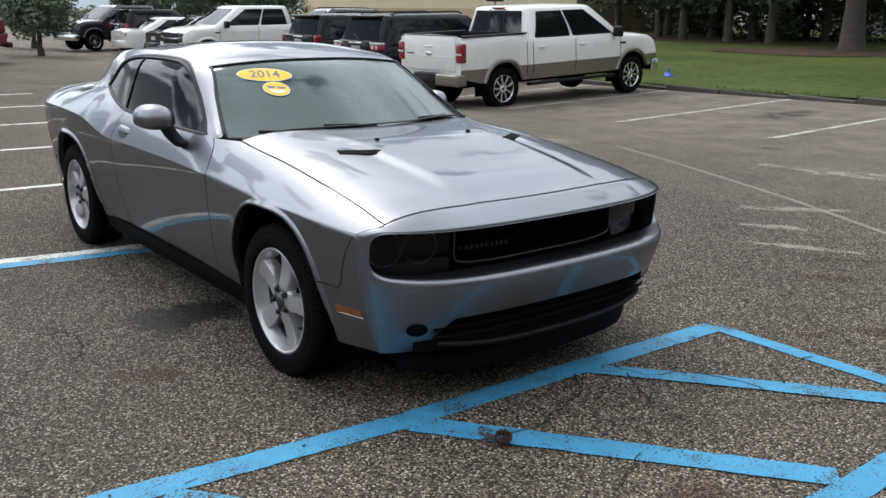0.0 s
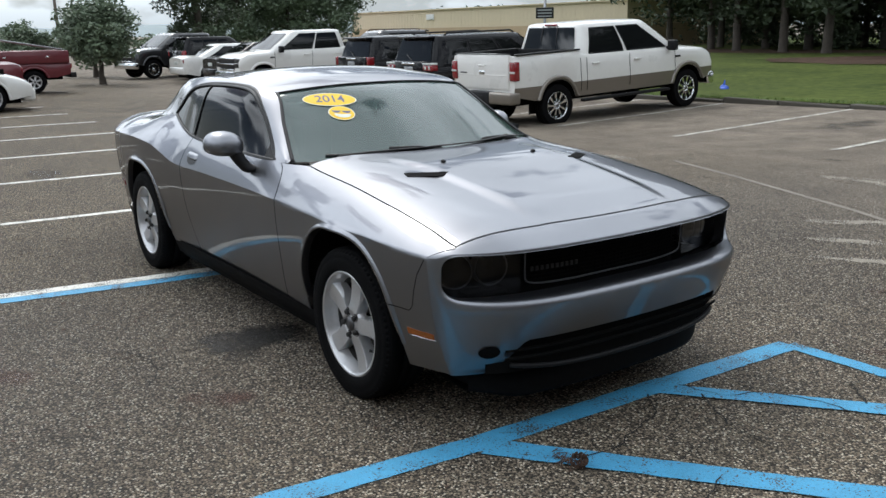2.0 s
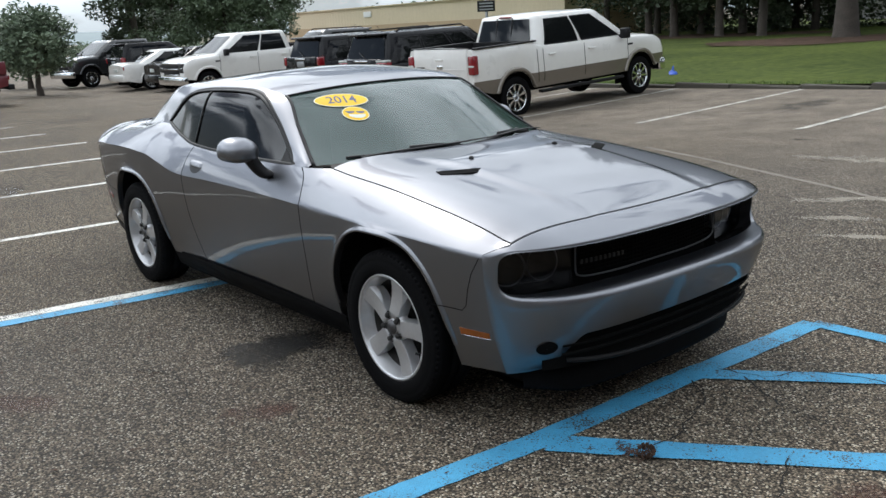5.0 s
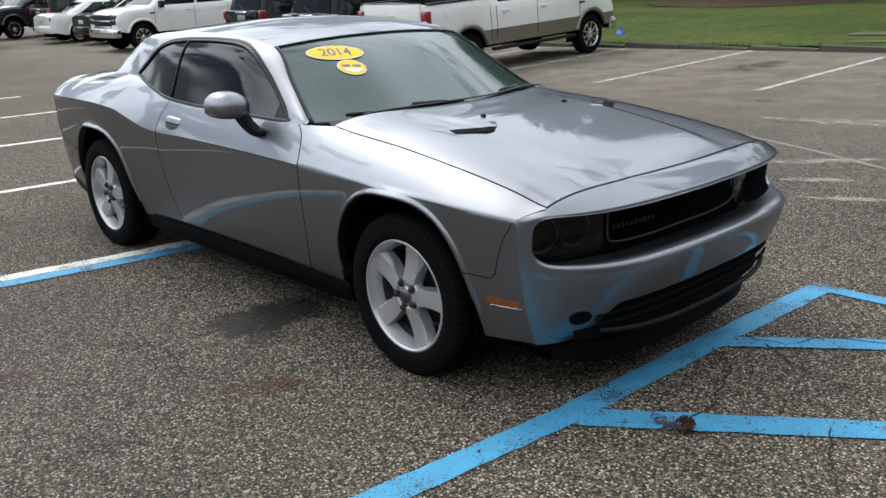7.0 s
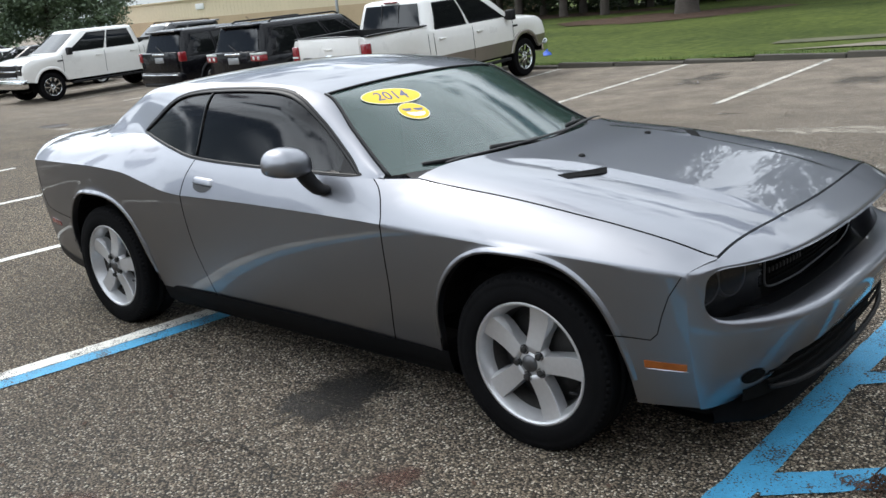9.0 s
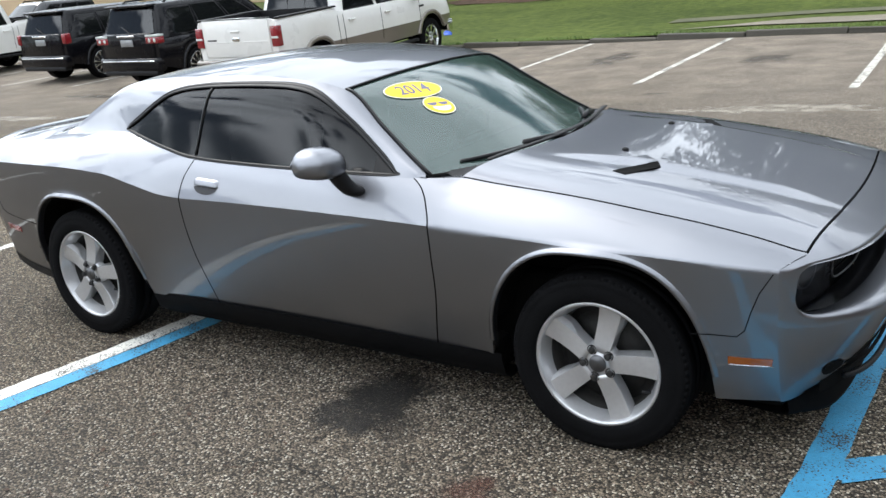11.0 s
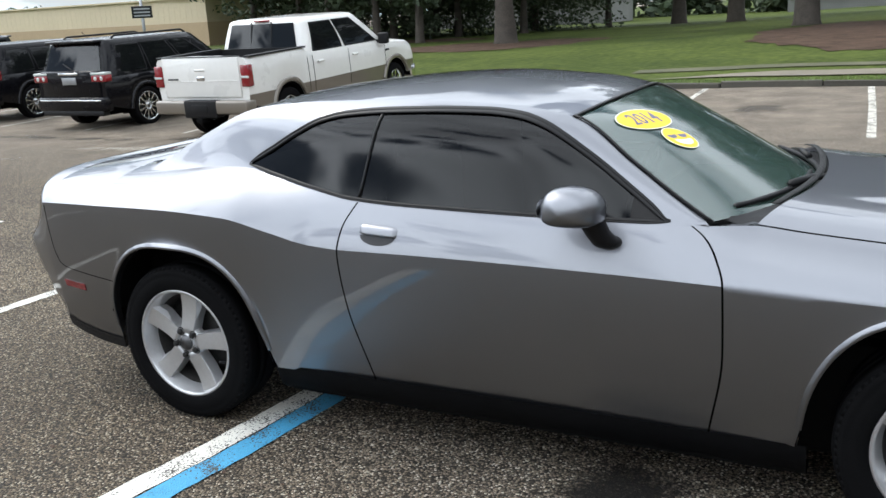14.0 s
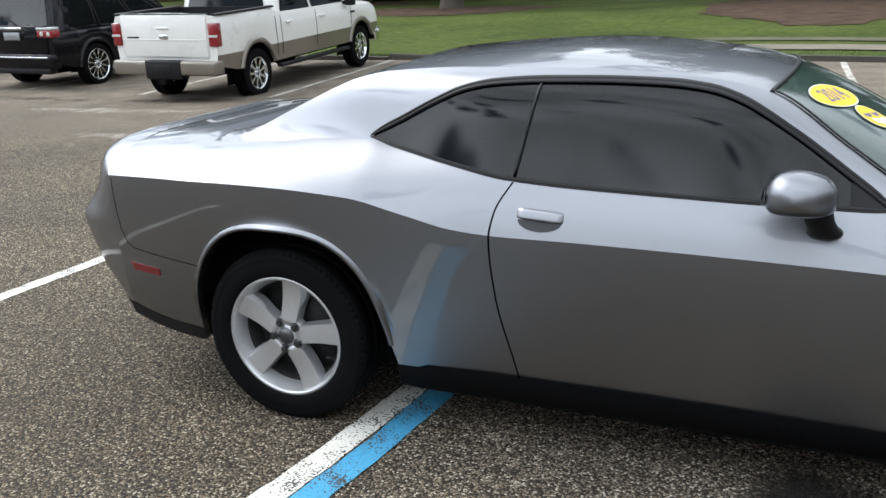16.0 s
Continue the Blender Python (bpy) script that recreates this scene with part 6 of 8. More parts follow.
# wheels
def build_wheel(parent, name="wheel", R=0.352, RIM=0.241, W=0.235, spin=0.0, spokes=5, spoke_w=(0.068, 0.090), face=M_ALLOY, simple=False, label=""):
    """A wheel with its centre at the origin, its face towards -y."""
    wh = new(name)
    wh.parent = parent
    if label:
        tagged(wh, label)
    seg = 36 if simple else 72
    bm = bmesh.new()
    I = Matrix.Identity(4)
    prof = [(RIM - 0.005, W * 0.40), (RIM + 0.02, W * 0.49), (R - 0.05, W * 0.5), (R - 0.02, W * 0.47), (R - 0.003, W * 0.40)]
    tread = [(R, W * 0.36), (R, W * 0.13), (R - 0.008, W * 0.12), (R - 0.008, W * 0.09), (R, W * 0.08), (R, -W * 0.08), (R - 0.008, -W * 0.09), (R - 0.008, -W * 0.12), (R, -W * 0.13), (R, -W * 0.36)]
    outer = [(R - 0.003, -W * 0.40), (R - 0.02, -W * 0.47), (R - 0.036, -W * 0.488), (R - 0.041, -W * 0.482), (R - 0.05, -W * 0.5), (RIM + 0.035, -W * 0.505), (RIM + 0.022, -W * 0.492), (RIM + 0.012, -W * 0.485), (RIM - 0.004, -W * 0.41)]
    lathe(bm, prof + tread + outer, I, seg)
    if not simple:
        for k in range(78):
            a = 2 * math.pi * k / 78
            for sy in (-1, 1):
                mm = Matrix.Rotation(-a, 4, "Y") @ Matrix.Translation((R - 0.010, sy * W * 0.425, 0)) @ Matrix.Rotation(sy * 0.5, 4, "Z")
                box(bm, -0.010, 0.0012, -0.010, 0.010, -0.0115, 0.0115, m=mm)
    fix_normals(bm)
    part("tyre", bm, M_TYRE, wh, "black rubber tyre")
    bm = bmesh.new()
    lathe(bm, [(RIM + 0.004, -W * 0.43), (RIM + 0.007, -W * 0.45), (RIM, -W * 0.465), (RIM - 0.007, -W * 0.455), (RIM - 0.010, -W * 0.42), (RIM - 0.022, -W * 0.30), (RIM - 0.030, -W * 0.18)], I, seg)
    fix_normals(bm)
    rim = part("rim", bm, face, wh, "silver alloy rim")
    # inner barrel coloured darker than the rim, for the shade behind the spokes
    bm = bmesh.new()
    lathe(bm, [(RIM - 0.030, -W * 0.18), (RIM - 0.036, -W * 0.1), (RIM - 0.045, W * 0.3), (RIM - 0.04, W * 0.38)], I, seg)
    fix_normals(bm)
    part("barrel", bm, M_BARREL, wh, "inner rim barrel in a colour darkened for shade")
    bm = bmesh.new()
    lathe(bm, [(0.03, W * 0.02), (RIM * 0.72, W * 0.02), (RIM * 0.72, W * 0.08)], I, seg)
    lathe(bm, [(RIM * 0.72, W * 0.1), (RIM - 0.03, W * 0.12)], I, seg)
    fix_normals(bm)
    part("brake_disc", bm, M_ALLOY_DARK, wh, "dusty brake disc")
    f0 = -W * 0.40
    for k in range(spokes):
        a = spin + 2 * math.pi * k / spokes
        bm = bmesh.new()
        rows = []
        r0, r1 = RIM * 0.20, RIM - 0.006
        for i in range(9):
            f = i / 8
            r = lerp(r0, r1, f)
            w = lerp(spoke_w[0], spoke_w[1], f ** 1.2) / 2
            y = f0 + 0.020 * math.sin(math.pi * min(1, f * 0.8)) - 0.010 * f
            slope = 0.0 if simple else 0.26 * smooth01((f - 0.35) / 0.3) * smooth01((1.1 - f) / 0.2)
            deep = 0.006 + 0.016 * slope / 0.26
            rows.append([Vector((r, y + 0.055, -w * (1.04 + slope))), Vector((r, y + deep, -w * (1.0 + slope))), Vector((r, y, -w * 0.96)), Vector((r, y - 0.001, -w * 0.4)),
                         Vector((r, y - 0.001, w * 0.4)), Vector((r, y, w * 0.96)), Vector((r, y + 0.004, w)), Vector((r, y + 0.055, w * 1.04))])
        rot = Matrix.Rotation(-a, 4, "Y")
        rows = [[rot @ p for p in row] for row in rows]
        vs = grid(bm, rows)
        bm.faces.new(vs[0])
        fix_normals(bm)
        for va, vb in zip(vs, vs[1:]):
            for c in (1, 2, 5, 6):
                bm.edges.get((va[c], vb[c])).smooth = False
        part("spoke", bm, face, wh)
    bm = bmesh.new()
    lathe(bm, [(0.0, f0 - 0.004), (0.030, f0 - 0.003), (0.034, f0 + 0.003), (0.062, f0 + 0.004), (0.075, f0 + 0.016), (0.078, f0 + 0.05)], I, 30)
    fix_normals(bm)
    part("hub", bm, face, wh)
    bm = bmesh.new()
    lathe(bm, [(0.0, f0 - 0.007), (0.031, f0 - 0.0055), (0.0345, f0 + 0.002)], I, 24)
    fix_normals(bm)
    part("centre_cap", bm, M_GUNMETAL, wh, "dark grey centre cap")
    if not simple:
        for k in range(5):
            a = spin + 2 * math.pi * (k + 0.5) / 5
            bm = bmesh.new()
            lathe(bm, [(0.0, f0 - 0.014), (0.010, f0 - 0.013), (0.0135, f0 - 0.006), (0.0135, f0 + 0.02)], Matrix.Rotation(-a, 4, "Y") @ Matrix.Translation((0.0565, 0, 0)), 6)
            lathe(bm, [(0.016, f0 + 0.001), (0.019, f0 + 0.0005), (0.020, f0 + 0.004)], Matrix.Rotation(-a, 4, "Y") @ Matrix.Translation((0.0565, 0, 0)), 12)
            fix_normals(bm)
            part("lug_nut", bm, M_ALLOY_DARK, wh, smooth=False)
        bm = bmesh.new()
        a = spin + math.radians(-100)
        tube(bm, [Matrix.Rotation(-a, 4, "Y") @ Vector((RIM - 0.028, f0 + 0.02, 0)), Matrix.Rotation(-a, 4, "Y") @ Vector((RIM - 0.05, f0 - 0.005, 0))], 0.006, 6)
        part("valve", bm, M_TRIM, wh)
    return wh


w_front = build_wheel(coupe, spin=math.radians(76))
w_front.matrix_basis = pose(WB, -0.805, 0.345)
copy_thing(w_front, pose(-WB - 0.008, -0.805, 0.345, 0, -4, 0))
for x in (WB, -WB):
    copy_thing(w_front, pose(x, 0.805, 0.345, 0, 0, 180))

# ---- parked vehicles ----


def vehicle_shell(parent, name, material, x0, x1, W, top, low, wheels, R_arch, label, end_w=0.90, crown_z=0.03, open_top=None, z_split=None, split_mat=None, flare_mat=None, arch_z=None):
    """Lower body with wheel arches cut out; top(x) is the belt or bonnet height, low the sill height."""
    xs = [lerp(x0, x1, i / 36) for i in range(37)]
    for cx in wheels:
        xs += [cx - R_arch * math.cos(math.pi * k / 20) for k in range(21)]
    xs += [x0 + 0.03, x0 + 0.08, x1 - 0.03, x1 - 0.08]
    xs = sorted(x for x in {round(x, 4) for x in xs} if x0 <= x <= x1)

    def zl(x):
        v = low + 0.10 * smooth01((x0 + 0.6 - x) / 0.6) + 0.08 * smooth01((x - x1 + 0.6) / 0.6)
        for cx in wheels:
            d = abs(x - cx) / R_arch
            if d < 1:
                v = max(v, 0.25 + (arch_z or (R_arch + 0.10)) * (1 - d ** 2.4) ** (1 / 2.2))
        return v

    def w(x):
        e = min(1.0, min(x - x0, x1 - x) / 0.35)
        return W / 2 * lerp(end_w, 1.0, (1 - (1 - max(0.0, e)) ** 2.5))

    def ring(x, s0, s1):
        z0, zt, ww = zl(x), top(x), w(x)
        pts = []
        for f, k in ((0, 0.965), (0.25, 0.985), (0.5, 1.0), (0.75, 0.995), (0.92, 0.98), (1.0, 0.945)):
            pts.append((x, ww * k, lerp(z0, zt - 0.02, f)))
        return pts

    bm = bmesh.new()
    for s in (-1, 1):
        rows = [[(x, s * y, z) for x, y, z in ring(x, 0, 1)] for x in xs]
        grid(bm, rows, flip=s > 0)
    closed = [x for x in xs if open_top is None or not (open_top[0] <= x <= open_top[1])]
    runs, run = [], []
    for x in xs:
        if x in closed:
            run.append(x)
        else:
            if len(run) > 1:
                runs.append(run)
            run = []
    if len(run) > 1:
        runs.append(run)
    for run in runs:
        rows = []
        for x in run:
            ww, zt = w(x) * 0.945, top(x)
            rows.append([(x, ww * u, zt - 0.02 + (0.02 + crown_z) * (1 - abs(u) ** 3)) for u in [lerp(-1, 1, j / 12) for j in range(13)]])
        grid(bm, rows)
    for x in (xs[0], xs[-1]):
        r = ring(x, 0, 1)
        pts = [(a, -b, c) for a, b, c in r] + [(x, w(x) * 0.945 * u, top(x) - 0.02 + (0.02 + crown_z) * (1 - abs(u) ** 3)) for u in (-0.5, 0, 0.5)] + r[::-1]
        bm.faces.new([bm.verts.new(p) for p in pts])
    bmesh.ops.remove_doubles(bm, verts=bm.verts[:], dist=0.0006)
    fix_normals(bm)
    for e in bm.edges:
        if len(e.link_faces) == 2 and e.calc_face_angle(0) > 0.7:
            e.smooth = False
    body = part(name, bm, material, parent, label)
    if z_split is not None:
        bm = bmesh.new()
        for s in (-1, 1):
            rows = []
            for x in xs:
                z0, zt, ww = zl(x), top(x) - 0.02, w(x)
                rows.append([(x, s * (ww * lerp(0.965, 1.0, smooth01((min(z, z_split) - z0) / max(0.1, (zt - z0) * 0.5))) + 0.006), min(z, max(z_split, z0))) for z in [lerp(z0, max(z_split, z0), k / 4) for k in range(5)]])
            grid(bm, rows, flip=s > 0)
        fix_normals(bm)
        part("lower_cladding", bm, split_mat, parent, "contrasting lower body paint")
    for cx in wheels:
        for s in (-1, 1):
            bm = bmesh.new()
            ax = [cx - (R_arch + 0.0) * math.cos(math.pi * k / 24) for k in range(25)]
            rows = []
            for dy, dr in ((0.008, 1.0), (0.030, 1.01), (0.030, 1.09), (0.0, 1.13)):
                rows.append([(cx + (x - cx) * dr, s * (w(x) * 0.985 + dy), 0.25 + max(0.0, zl(lerp(cx, x, 0.995)) - 0.25) * dr) for x in ax])
            grid(bm, rows)
            fix_normals(bm)
            part("wheel_arch", bm, flare_mat or material, parent)
            bm = bmesh.new()
            rows = [[(x, s * (w(x) * 0.96 - d), max(0.28, zl(lerp(cx, x, 0.99)) + 0.01)) for x in ax] for d in (0, 0.28)]
            grid(bm, rows)
            box(bm, cx - R_arch, cx + R_arch, s * (W / 2 - 0.32) - 0.01, s * (W / 2 - 0.32) + 0.01, 0.25, 0.95)
            fix_normals(bm)
            part("wheel_well", bm, M_DARK, parent, smooth=False)
    bm = bmesh.new()
    box(bm, x0 + 0.25, x1 - 0.25, -W / 2 + 0.30, W / 2 - 0.30, low - 0.08, low + 0.35)
    box(bm, wheels[0] + R_arch, wheels[1] - R_arch, -W / 2 + 0.10, W / 2 - 0.10, low - 0.02, low + 0.2)
    part("chassis", bm, M_DARK, parent, smooth=False)
    return body, w


def cabin(parent, material, base, roof, zb, zr, wb, wr, side_windows, label="cab", frame_mat=None):
    """Cab on the belt line. base, roof: (rear, front) x; side_windows: (u0, u1) shares of each side."""
    bx0, bx1 = base
    rx0, rx1 = roof
    bm = bmesh.new()
    n = 8
    rows = []
    for k in range(n + 1):
        f = k / n
        sx = f if k < n else 1
        rows.append((lerp(bx0, rx0, f), lerp(bx1, rx1, f), lerp(wb, wr, f) / 2 + 0.02 * math.sin(math.pi * f), lerp(zb, zr - 0.05, f)))
    rings = []
    for a, b, h, z in rows:
        rings.append([(a + 0.04, -h * 0.96, z), (a, -h * 0.8, z), (a - 0.015, 0, z), (a, h * 0.8, z), (a + 0.04, h * 0.96, z), (lerp(a, b, 0.08), h, z), (lerp(a, b, 0.5), h, z), (lerp(a, b, 0.92), h, z),
                      (b - 0.05, h * 0.94, z), (b, h * 0.75, z), (b + 0.04, 0, z), (b, -h * 0.75, z), (b - 0.05, -h * 0.94, z), (lerp(a, b, 0.92), -h, z), (lerp(a, b, 0.5), -h, z), (lerp(a, b, 0.08), -h, z)])
    a, b, h, z = rows[-1]
    for g, dz in ((0.955, 0.022), (0.86, 0.040), (0.6, 0.05)):
        cx = (a + b) / 2
        rings.append([(cx + (x - cx) * g, y * g, z + dz) for x, y, _ in rings[n]])
    vs = grid(bm, rings, close=True)
    bm.faces.new(vs[-1])
    fix_normals(bm)
    cab = part("cab", bm, material, parent, label)

    def on_side(s, u, v, out=0.006):
        a, b = lerp(bx0, rx0, v), lerp(bx1, rx1, v)
        h = lerp(wb, wr, v) / 2 + 0.02 * math.sin(math.pi * v)
        taper = 1.0 if 0.08 <= u <= 0.92 else 0.97
        return (lerp(a, b, u), s * (h * taper + out), lerp(zb, zr - 0.05, v))

    for s in (-1, 1):
        for u0, u1, v0, v1, slant0, slant1 in side_windows:
            bm = bmesh.new()
            rows = []
            for k in range(5):
                v = lerp(v0, v1, k / 4)
                rows.append([on_side(s, lerp(u0 + slant0 * k / 4, u1 + slant1 * k / 4, j / 4), v) for j in range(5)])
            grid(bm, rows)
            fix_normals(bm)
            part("side_window", bm, M_CAR_GLASS, parent, "dark side window")
            bm = bmesh.new()
            ring = [on_side(s, u0 + slant0 * k / 4, lerp(v0, v1, k / 4), 0.004) for k in range(5)] + [on_side(s, u1 + slant1 * k / 4, lerp(v0, v1, k / 4), 0.004) for k in range(4, -1, -1)]
            strip(bm, ring + ring[:1], 0.03, 0.006, (0, s, 0.2))
            fix_normals(bm)
            part("window_trim", bm, frame_mat or M_TRIM, parent)
    for end in (0, 1):
        bm = bmesh.new()
        rows = []
        for k in range(6):
            v = lerp(0.10, 0.93, k / 5)
            x = lerp((bx0, bx1)[end], (rx0, rx1)[end], v)
            h = lerp(wb, wr, v) / 2
            rows.append([(x + (0.012 + 0.04 * (1 - abs(u) ** 2) if end else -(0.010 + 0.015 * (1 - abs(u) ** 2))), u * h * 0.84, lerp(zb, zr - 0.05, v)) for u in [lerp(-1, 1, j / 8) for j in range(9)]])
        grid(bm, rows)
        fix_normals(bm)
        part("windscreen" if end else "rear_window", bm, M_CAR_GLASS, parent, "dark glass")
    return cab, on_side


def plate_box(parent, name, x0, x1, y0, y1, z0, z1, material, bevel=0.01, label=""):
    bm = bmesh.new()
    box(bm, x0, x1, y0, y1, z0, z1, bevel)
    return part(name, bm, material, parent, label)


def wheel_set(parent, xs, y, R, rim, spokes, sw, face=M_ALLOY, W=0.26):
    first = build_wheel(parent, R=R, RIM=rim, W=W, spin=0.3, spokes=spokes, spoke_w=sw, face=face, simple=True)
    first.matrix_basis = pose(xs[0], -y, R - 0.012)
    copy_thing(first, pose(xs[1], -y, R - 0.012, 0, 21, 0))
    for x in xs:
        copy_thing(first, pose(x, y, R - 0.012, 0, 0, 180))


def mirrors(parent, x, y, z, material):
    for s in (-1, 1):
        bm = bmesh.new()
        box(bm, x - 0.06, x + 0.07, s * (y + 0.17) - 0.10, s * (y + 0.17) + 0.10, z - 0.02, z + 0.19, 0.03)
        box(bm, x - 0.02, x + 0.03, s * (y + 0.05) - 0.06, s * (y + 0.05) + 0.06, z, z + 0.06, 0.01)
        part("door_mirror", bm, material, parent, "door mirror")


def seams(parent, w, xs, z0, z1):
    for x in xs:
        for s in (-1, 1):
            bm = bmesh.new()
            strip(bm, [(x + 0.01 * math.sin(k), s * (w(x) * lerp(0.99, 1.0, min(1, k / 3)) * (0.985 if k == 6 else 1) + 0.004), lerp(z0, z1, k / 6)) for k in range(7)], 0.012, 0.002, (0, s, 0))
            fix_normals(bm)
            part("door_seam", bm, M_DARK, parent)


def handles(parent, w, xs, z, material):
    for x in xs:
        for s in (-1, 1):
            bm = bmesh.new()
            box(bm, x - 0.09, x + 0.09, s * (w(x) + 0.015) - 0.02, s * (w(x) + 0.015) + 0.02, z - 0.016, z + 0.016, 0.008)
            part("door_handle", bm, material, parent)


def on_ground(x, y, heading, tilt=0.0, dz=0.0):
    return Matrix.Translation((x, y, gz(x, y) + dz)) @ Matrix.Rotation(radians(heading), 4, "Z") @ Matrix.Rotation(radians(-tilt), 4, "Y")


def pickup(name, label, m, upper, lower=None, two_tone=None, bed=True, hb=1.84, R=0.40, style="tail", front_chrome=True):
    """Crew-cab pickup: x forward, hb half the wheelbase."""
    t = thing(name, label, "pickup truck", m, "parked vehicles")
    x0, x1, W = -hb - 1.04, hb + 0.80, 2.0
    top = curve((x0, 1.40), (-1.29, 1.41), (-1.16, 1.32), (hb - 0.55, 1.29), (hb - 0.3, 1.27), (hb + 0.45, 1.22), (hb + 0.70, 1.13), (x1, 0.99))
    body, w = vehicle_shell(t, "body", upper, x0, x1, W, top, 0.52, (-hb, hb), 0.49, "painted truck body and bed", 0.955, open_top=(x0 + 0.06, -1.26),
                            z_split=0.80 if two_tone else None, split_mat=two_tone, flare_mat=two_tone, arch_z=0.63)
    cab, on_side = cabin(t, upper, (-1.24, hb - 0.28), (-1.10, hb - 1.12), 1.27, 1.90, 1.88, 1.60,
                         ((0.085, 0.43, 0.06, 0.88, 0.03, 0.03), (0.47, 0.88, 0.06, 0.88, 0.02, -0.08)), "painted crew cab")
    # bed
    bm = bmesh.new()
    for s in (-1, 1):
        box(bm, x0 + 0.05, -1.26, s * 0.93 - 0.055, s * 0.93 + 0.055, 1.385, 1.417, 0.012)
        box(bm, x0 + 0.05, -1.26, s * 0.86 - 0.01, s * 0.86 + 0.01, 0.85, 1.39)
    box(bm, x0 + 0.05, -1.26, -0.86, 0.86, 0.83, 0.86)
    box(bm, -1.30, -1.25, -0.88, 0.88, 0.85, 1.40)
    part("bed_liner", bm, M_BLACKP, t, "black bed liner and rail caps", smooth=False)
    tg = plate_box(t, "tailgate", x0 - 0.025, x0 + 0.05, -0.80, 0.80, 0.76, 1.41, upper, 0.018, "flat tailgate")
    plate_box(tg, "tailgate_cap", x0 - 0.028, x0 + 0.06, -0.80, 0.80, 1.41, 1.422, M_BLACKP, 0.004)
    plate_box(tg, "tailgate_ridge", x0 - 0.032, x0 - 0.02, -0.76, 0.76, 1.02, 1.035, upper, 0.004)
    plate_box(tg, "tailgate_handle", x0 - 0.045, x0 - 0.02, -0.11, 0.11, 1.19, 1.225, upper, 0.01)
    plate_box(tg, "round_badge", x0 - 0.04, x0 - 0.02, -0.085, 0.085, 1.035, 1.105, M_CHROME, 0.012, "chrome badge shape")
    plate_box(tg, "name_badge", x0 - 0.034, x0 - 0.02, 0.48, 0.70, 1.05, 1.075, M_ALLOY_DARK, 0.003, "small dark badge bar")
    for s in (-1, 1):
        lam = plate_box(t, "tail_lamp", x0 - 0.03, x0 + 0.10, s * 0.908 - 0.082, s * 0.908 + 0.082, 0.93, 1.28, M_REDLENS, 0.02, "tall red tail lamp with a clear band")
        plate_box(lam, "clear_band", x0 - 0.036, x0 + 0.106, s * 0.912 - 0.074, s * 0.912 + 0.084, 1.07, 1.105, M_PALEPLATE, 0.006, "clear reversing band")
    bump = plate_box(t, "rear_bumper", x0 - 0.14, x0 + 0.12, -0.97, 0.97, 0.50, 0.72, two_tone or M_CHROME, 0.035, "rear bumper")
    plate_box(bump, "bumper_step", x0 - 0.15, x0 + 0.05, -0.34, 0.34, 0.44, 0.725, M_BLACKP, 0.02, "black bumper step")
    plate_box(bump, "number_plate", x0 - 0.16, x0 - 0.148, -0.16, 0.16, 0.52, 0.66, M_BLACKP, 0.004)
    plate_box(bump, "hitch", x0 - 0.2, x0, -0.05, 0.05, 0.36, 0.44, M_DARK, 0.005)
    # nose
    plate_box(t, "front_bumper", x1 - 0.12, x1 + 0.10, -0.96, 0.96, 0.42, 0.68, M_CHROME if front_chrome else upper, 0.04, "front bumper")
    g = plate_box(t, "grille", x1 - 0.08, x1 + 0.03, -0.60, 0.60, 0.72, 1.10, M_BLACKP, 0.02, "black grille with bright bars")
    for z in (0.735, 0.91, 1.085):
        plate_box(g, "grille_bar", x1 - 0.02, x1 + 0.055, -0.61, 0.61, z - 0.022, z + 0.022, M_CHROME, 0.01)
    for s in (-1, 1):
        hl = plate_box(t, "headlight", x1 - 0.16, x1 + 0.03, s * 0.76 - 0.15, s * 0.76 + 0.15, 0.80, 1.08, M_ALLOY_DARK, 0.03, "headlight")
        plate_box(hl, "lens_bar", x1 + 0.02, x1 + 0.036, s * 0.76 - 0.13, s * 0.76 + 0.13, 0.93, 0.96, M_CHROME, 0.005)
        plate_box(t, "side_step", -hb + 0.62, hb - 0.6, s * 0.98 - 0.06, s * 0.98 + 0.06, 0.40, 0.46, M_BLACKP, 0.015, "black side step")
        plate_box(t, "fender_badge", hb - 0.42, hb - 0.26, s * 0.995 - 0.012, s * 0.995 + 0.012, 1.06, 1.10, M_ALLOY_DARK, 0.004)
    seams(t, w, (-1.26, -1.10, 0.08, hb - 0.42), 0.62, 1.24)
    handles(t, w, (-0.88, 0.28), 1.12, upper)
    mirrors(t, hb - 0.62, 0.93, 1.24, M_BLACKP)
    for yb in (-0.22, 0.22):
        bm = bmesh.new()
        strip(bm, [(lerp(-1.228, -1.135, k / 4), yb, lerp(1.33, 1.84, k / 4)) for k in range(5)], 0.028, 0.012, (-1, 0, 0.3))
        fix_normals(bm)
        part("slider_bar", bm, M_TRIM, t, "black rear window slider bar")
    plate_box(t, "brake_light", -1.16, -1.06, -0.16, 0.16, 1.845, 1.875, M_REDLENS, 0.008)
    wheel_set(t, (-hb, hb), 0.84, R, R * 0.64, 9 if front_chrome else 6, (0.035, 0.055) if front_chrome else (0.05, 0.075), M_CHROME if front_chrome else M_ALLOY)
    return t


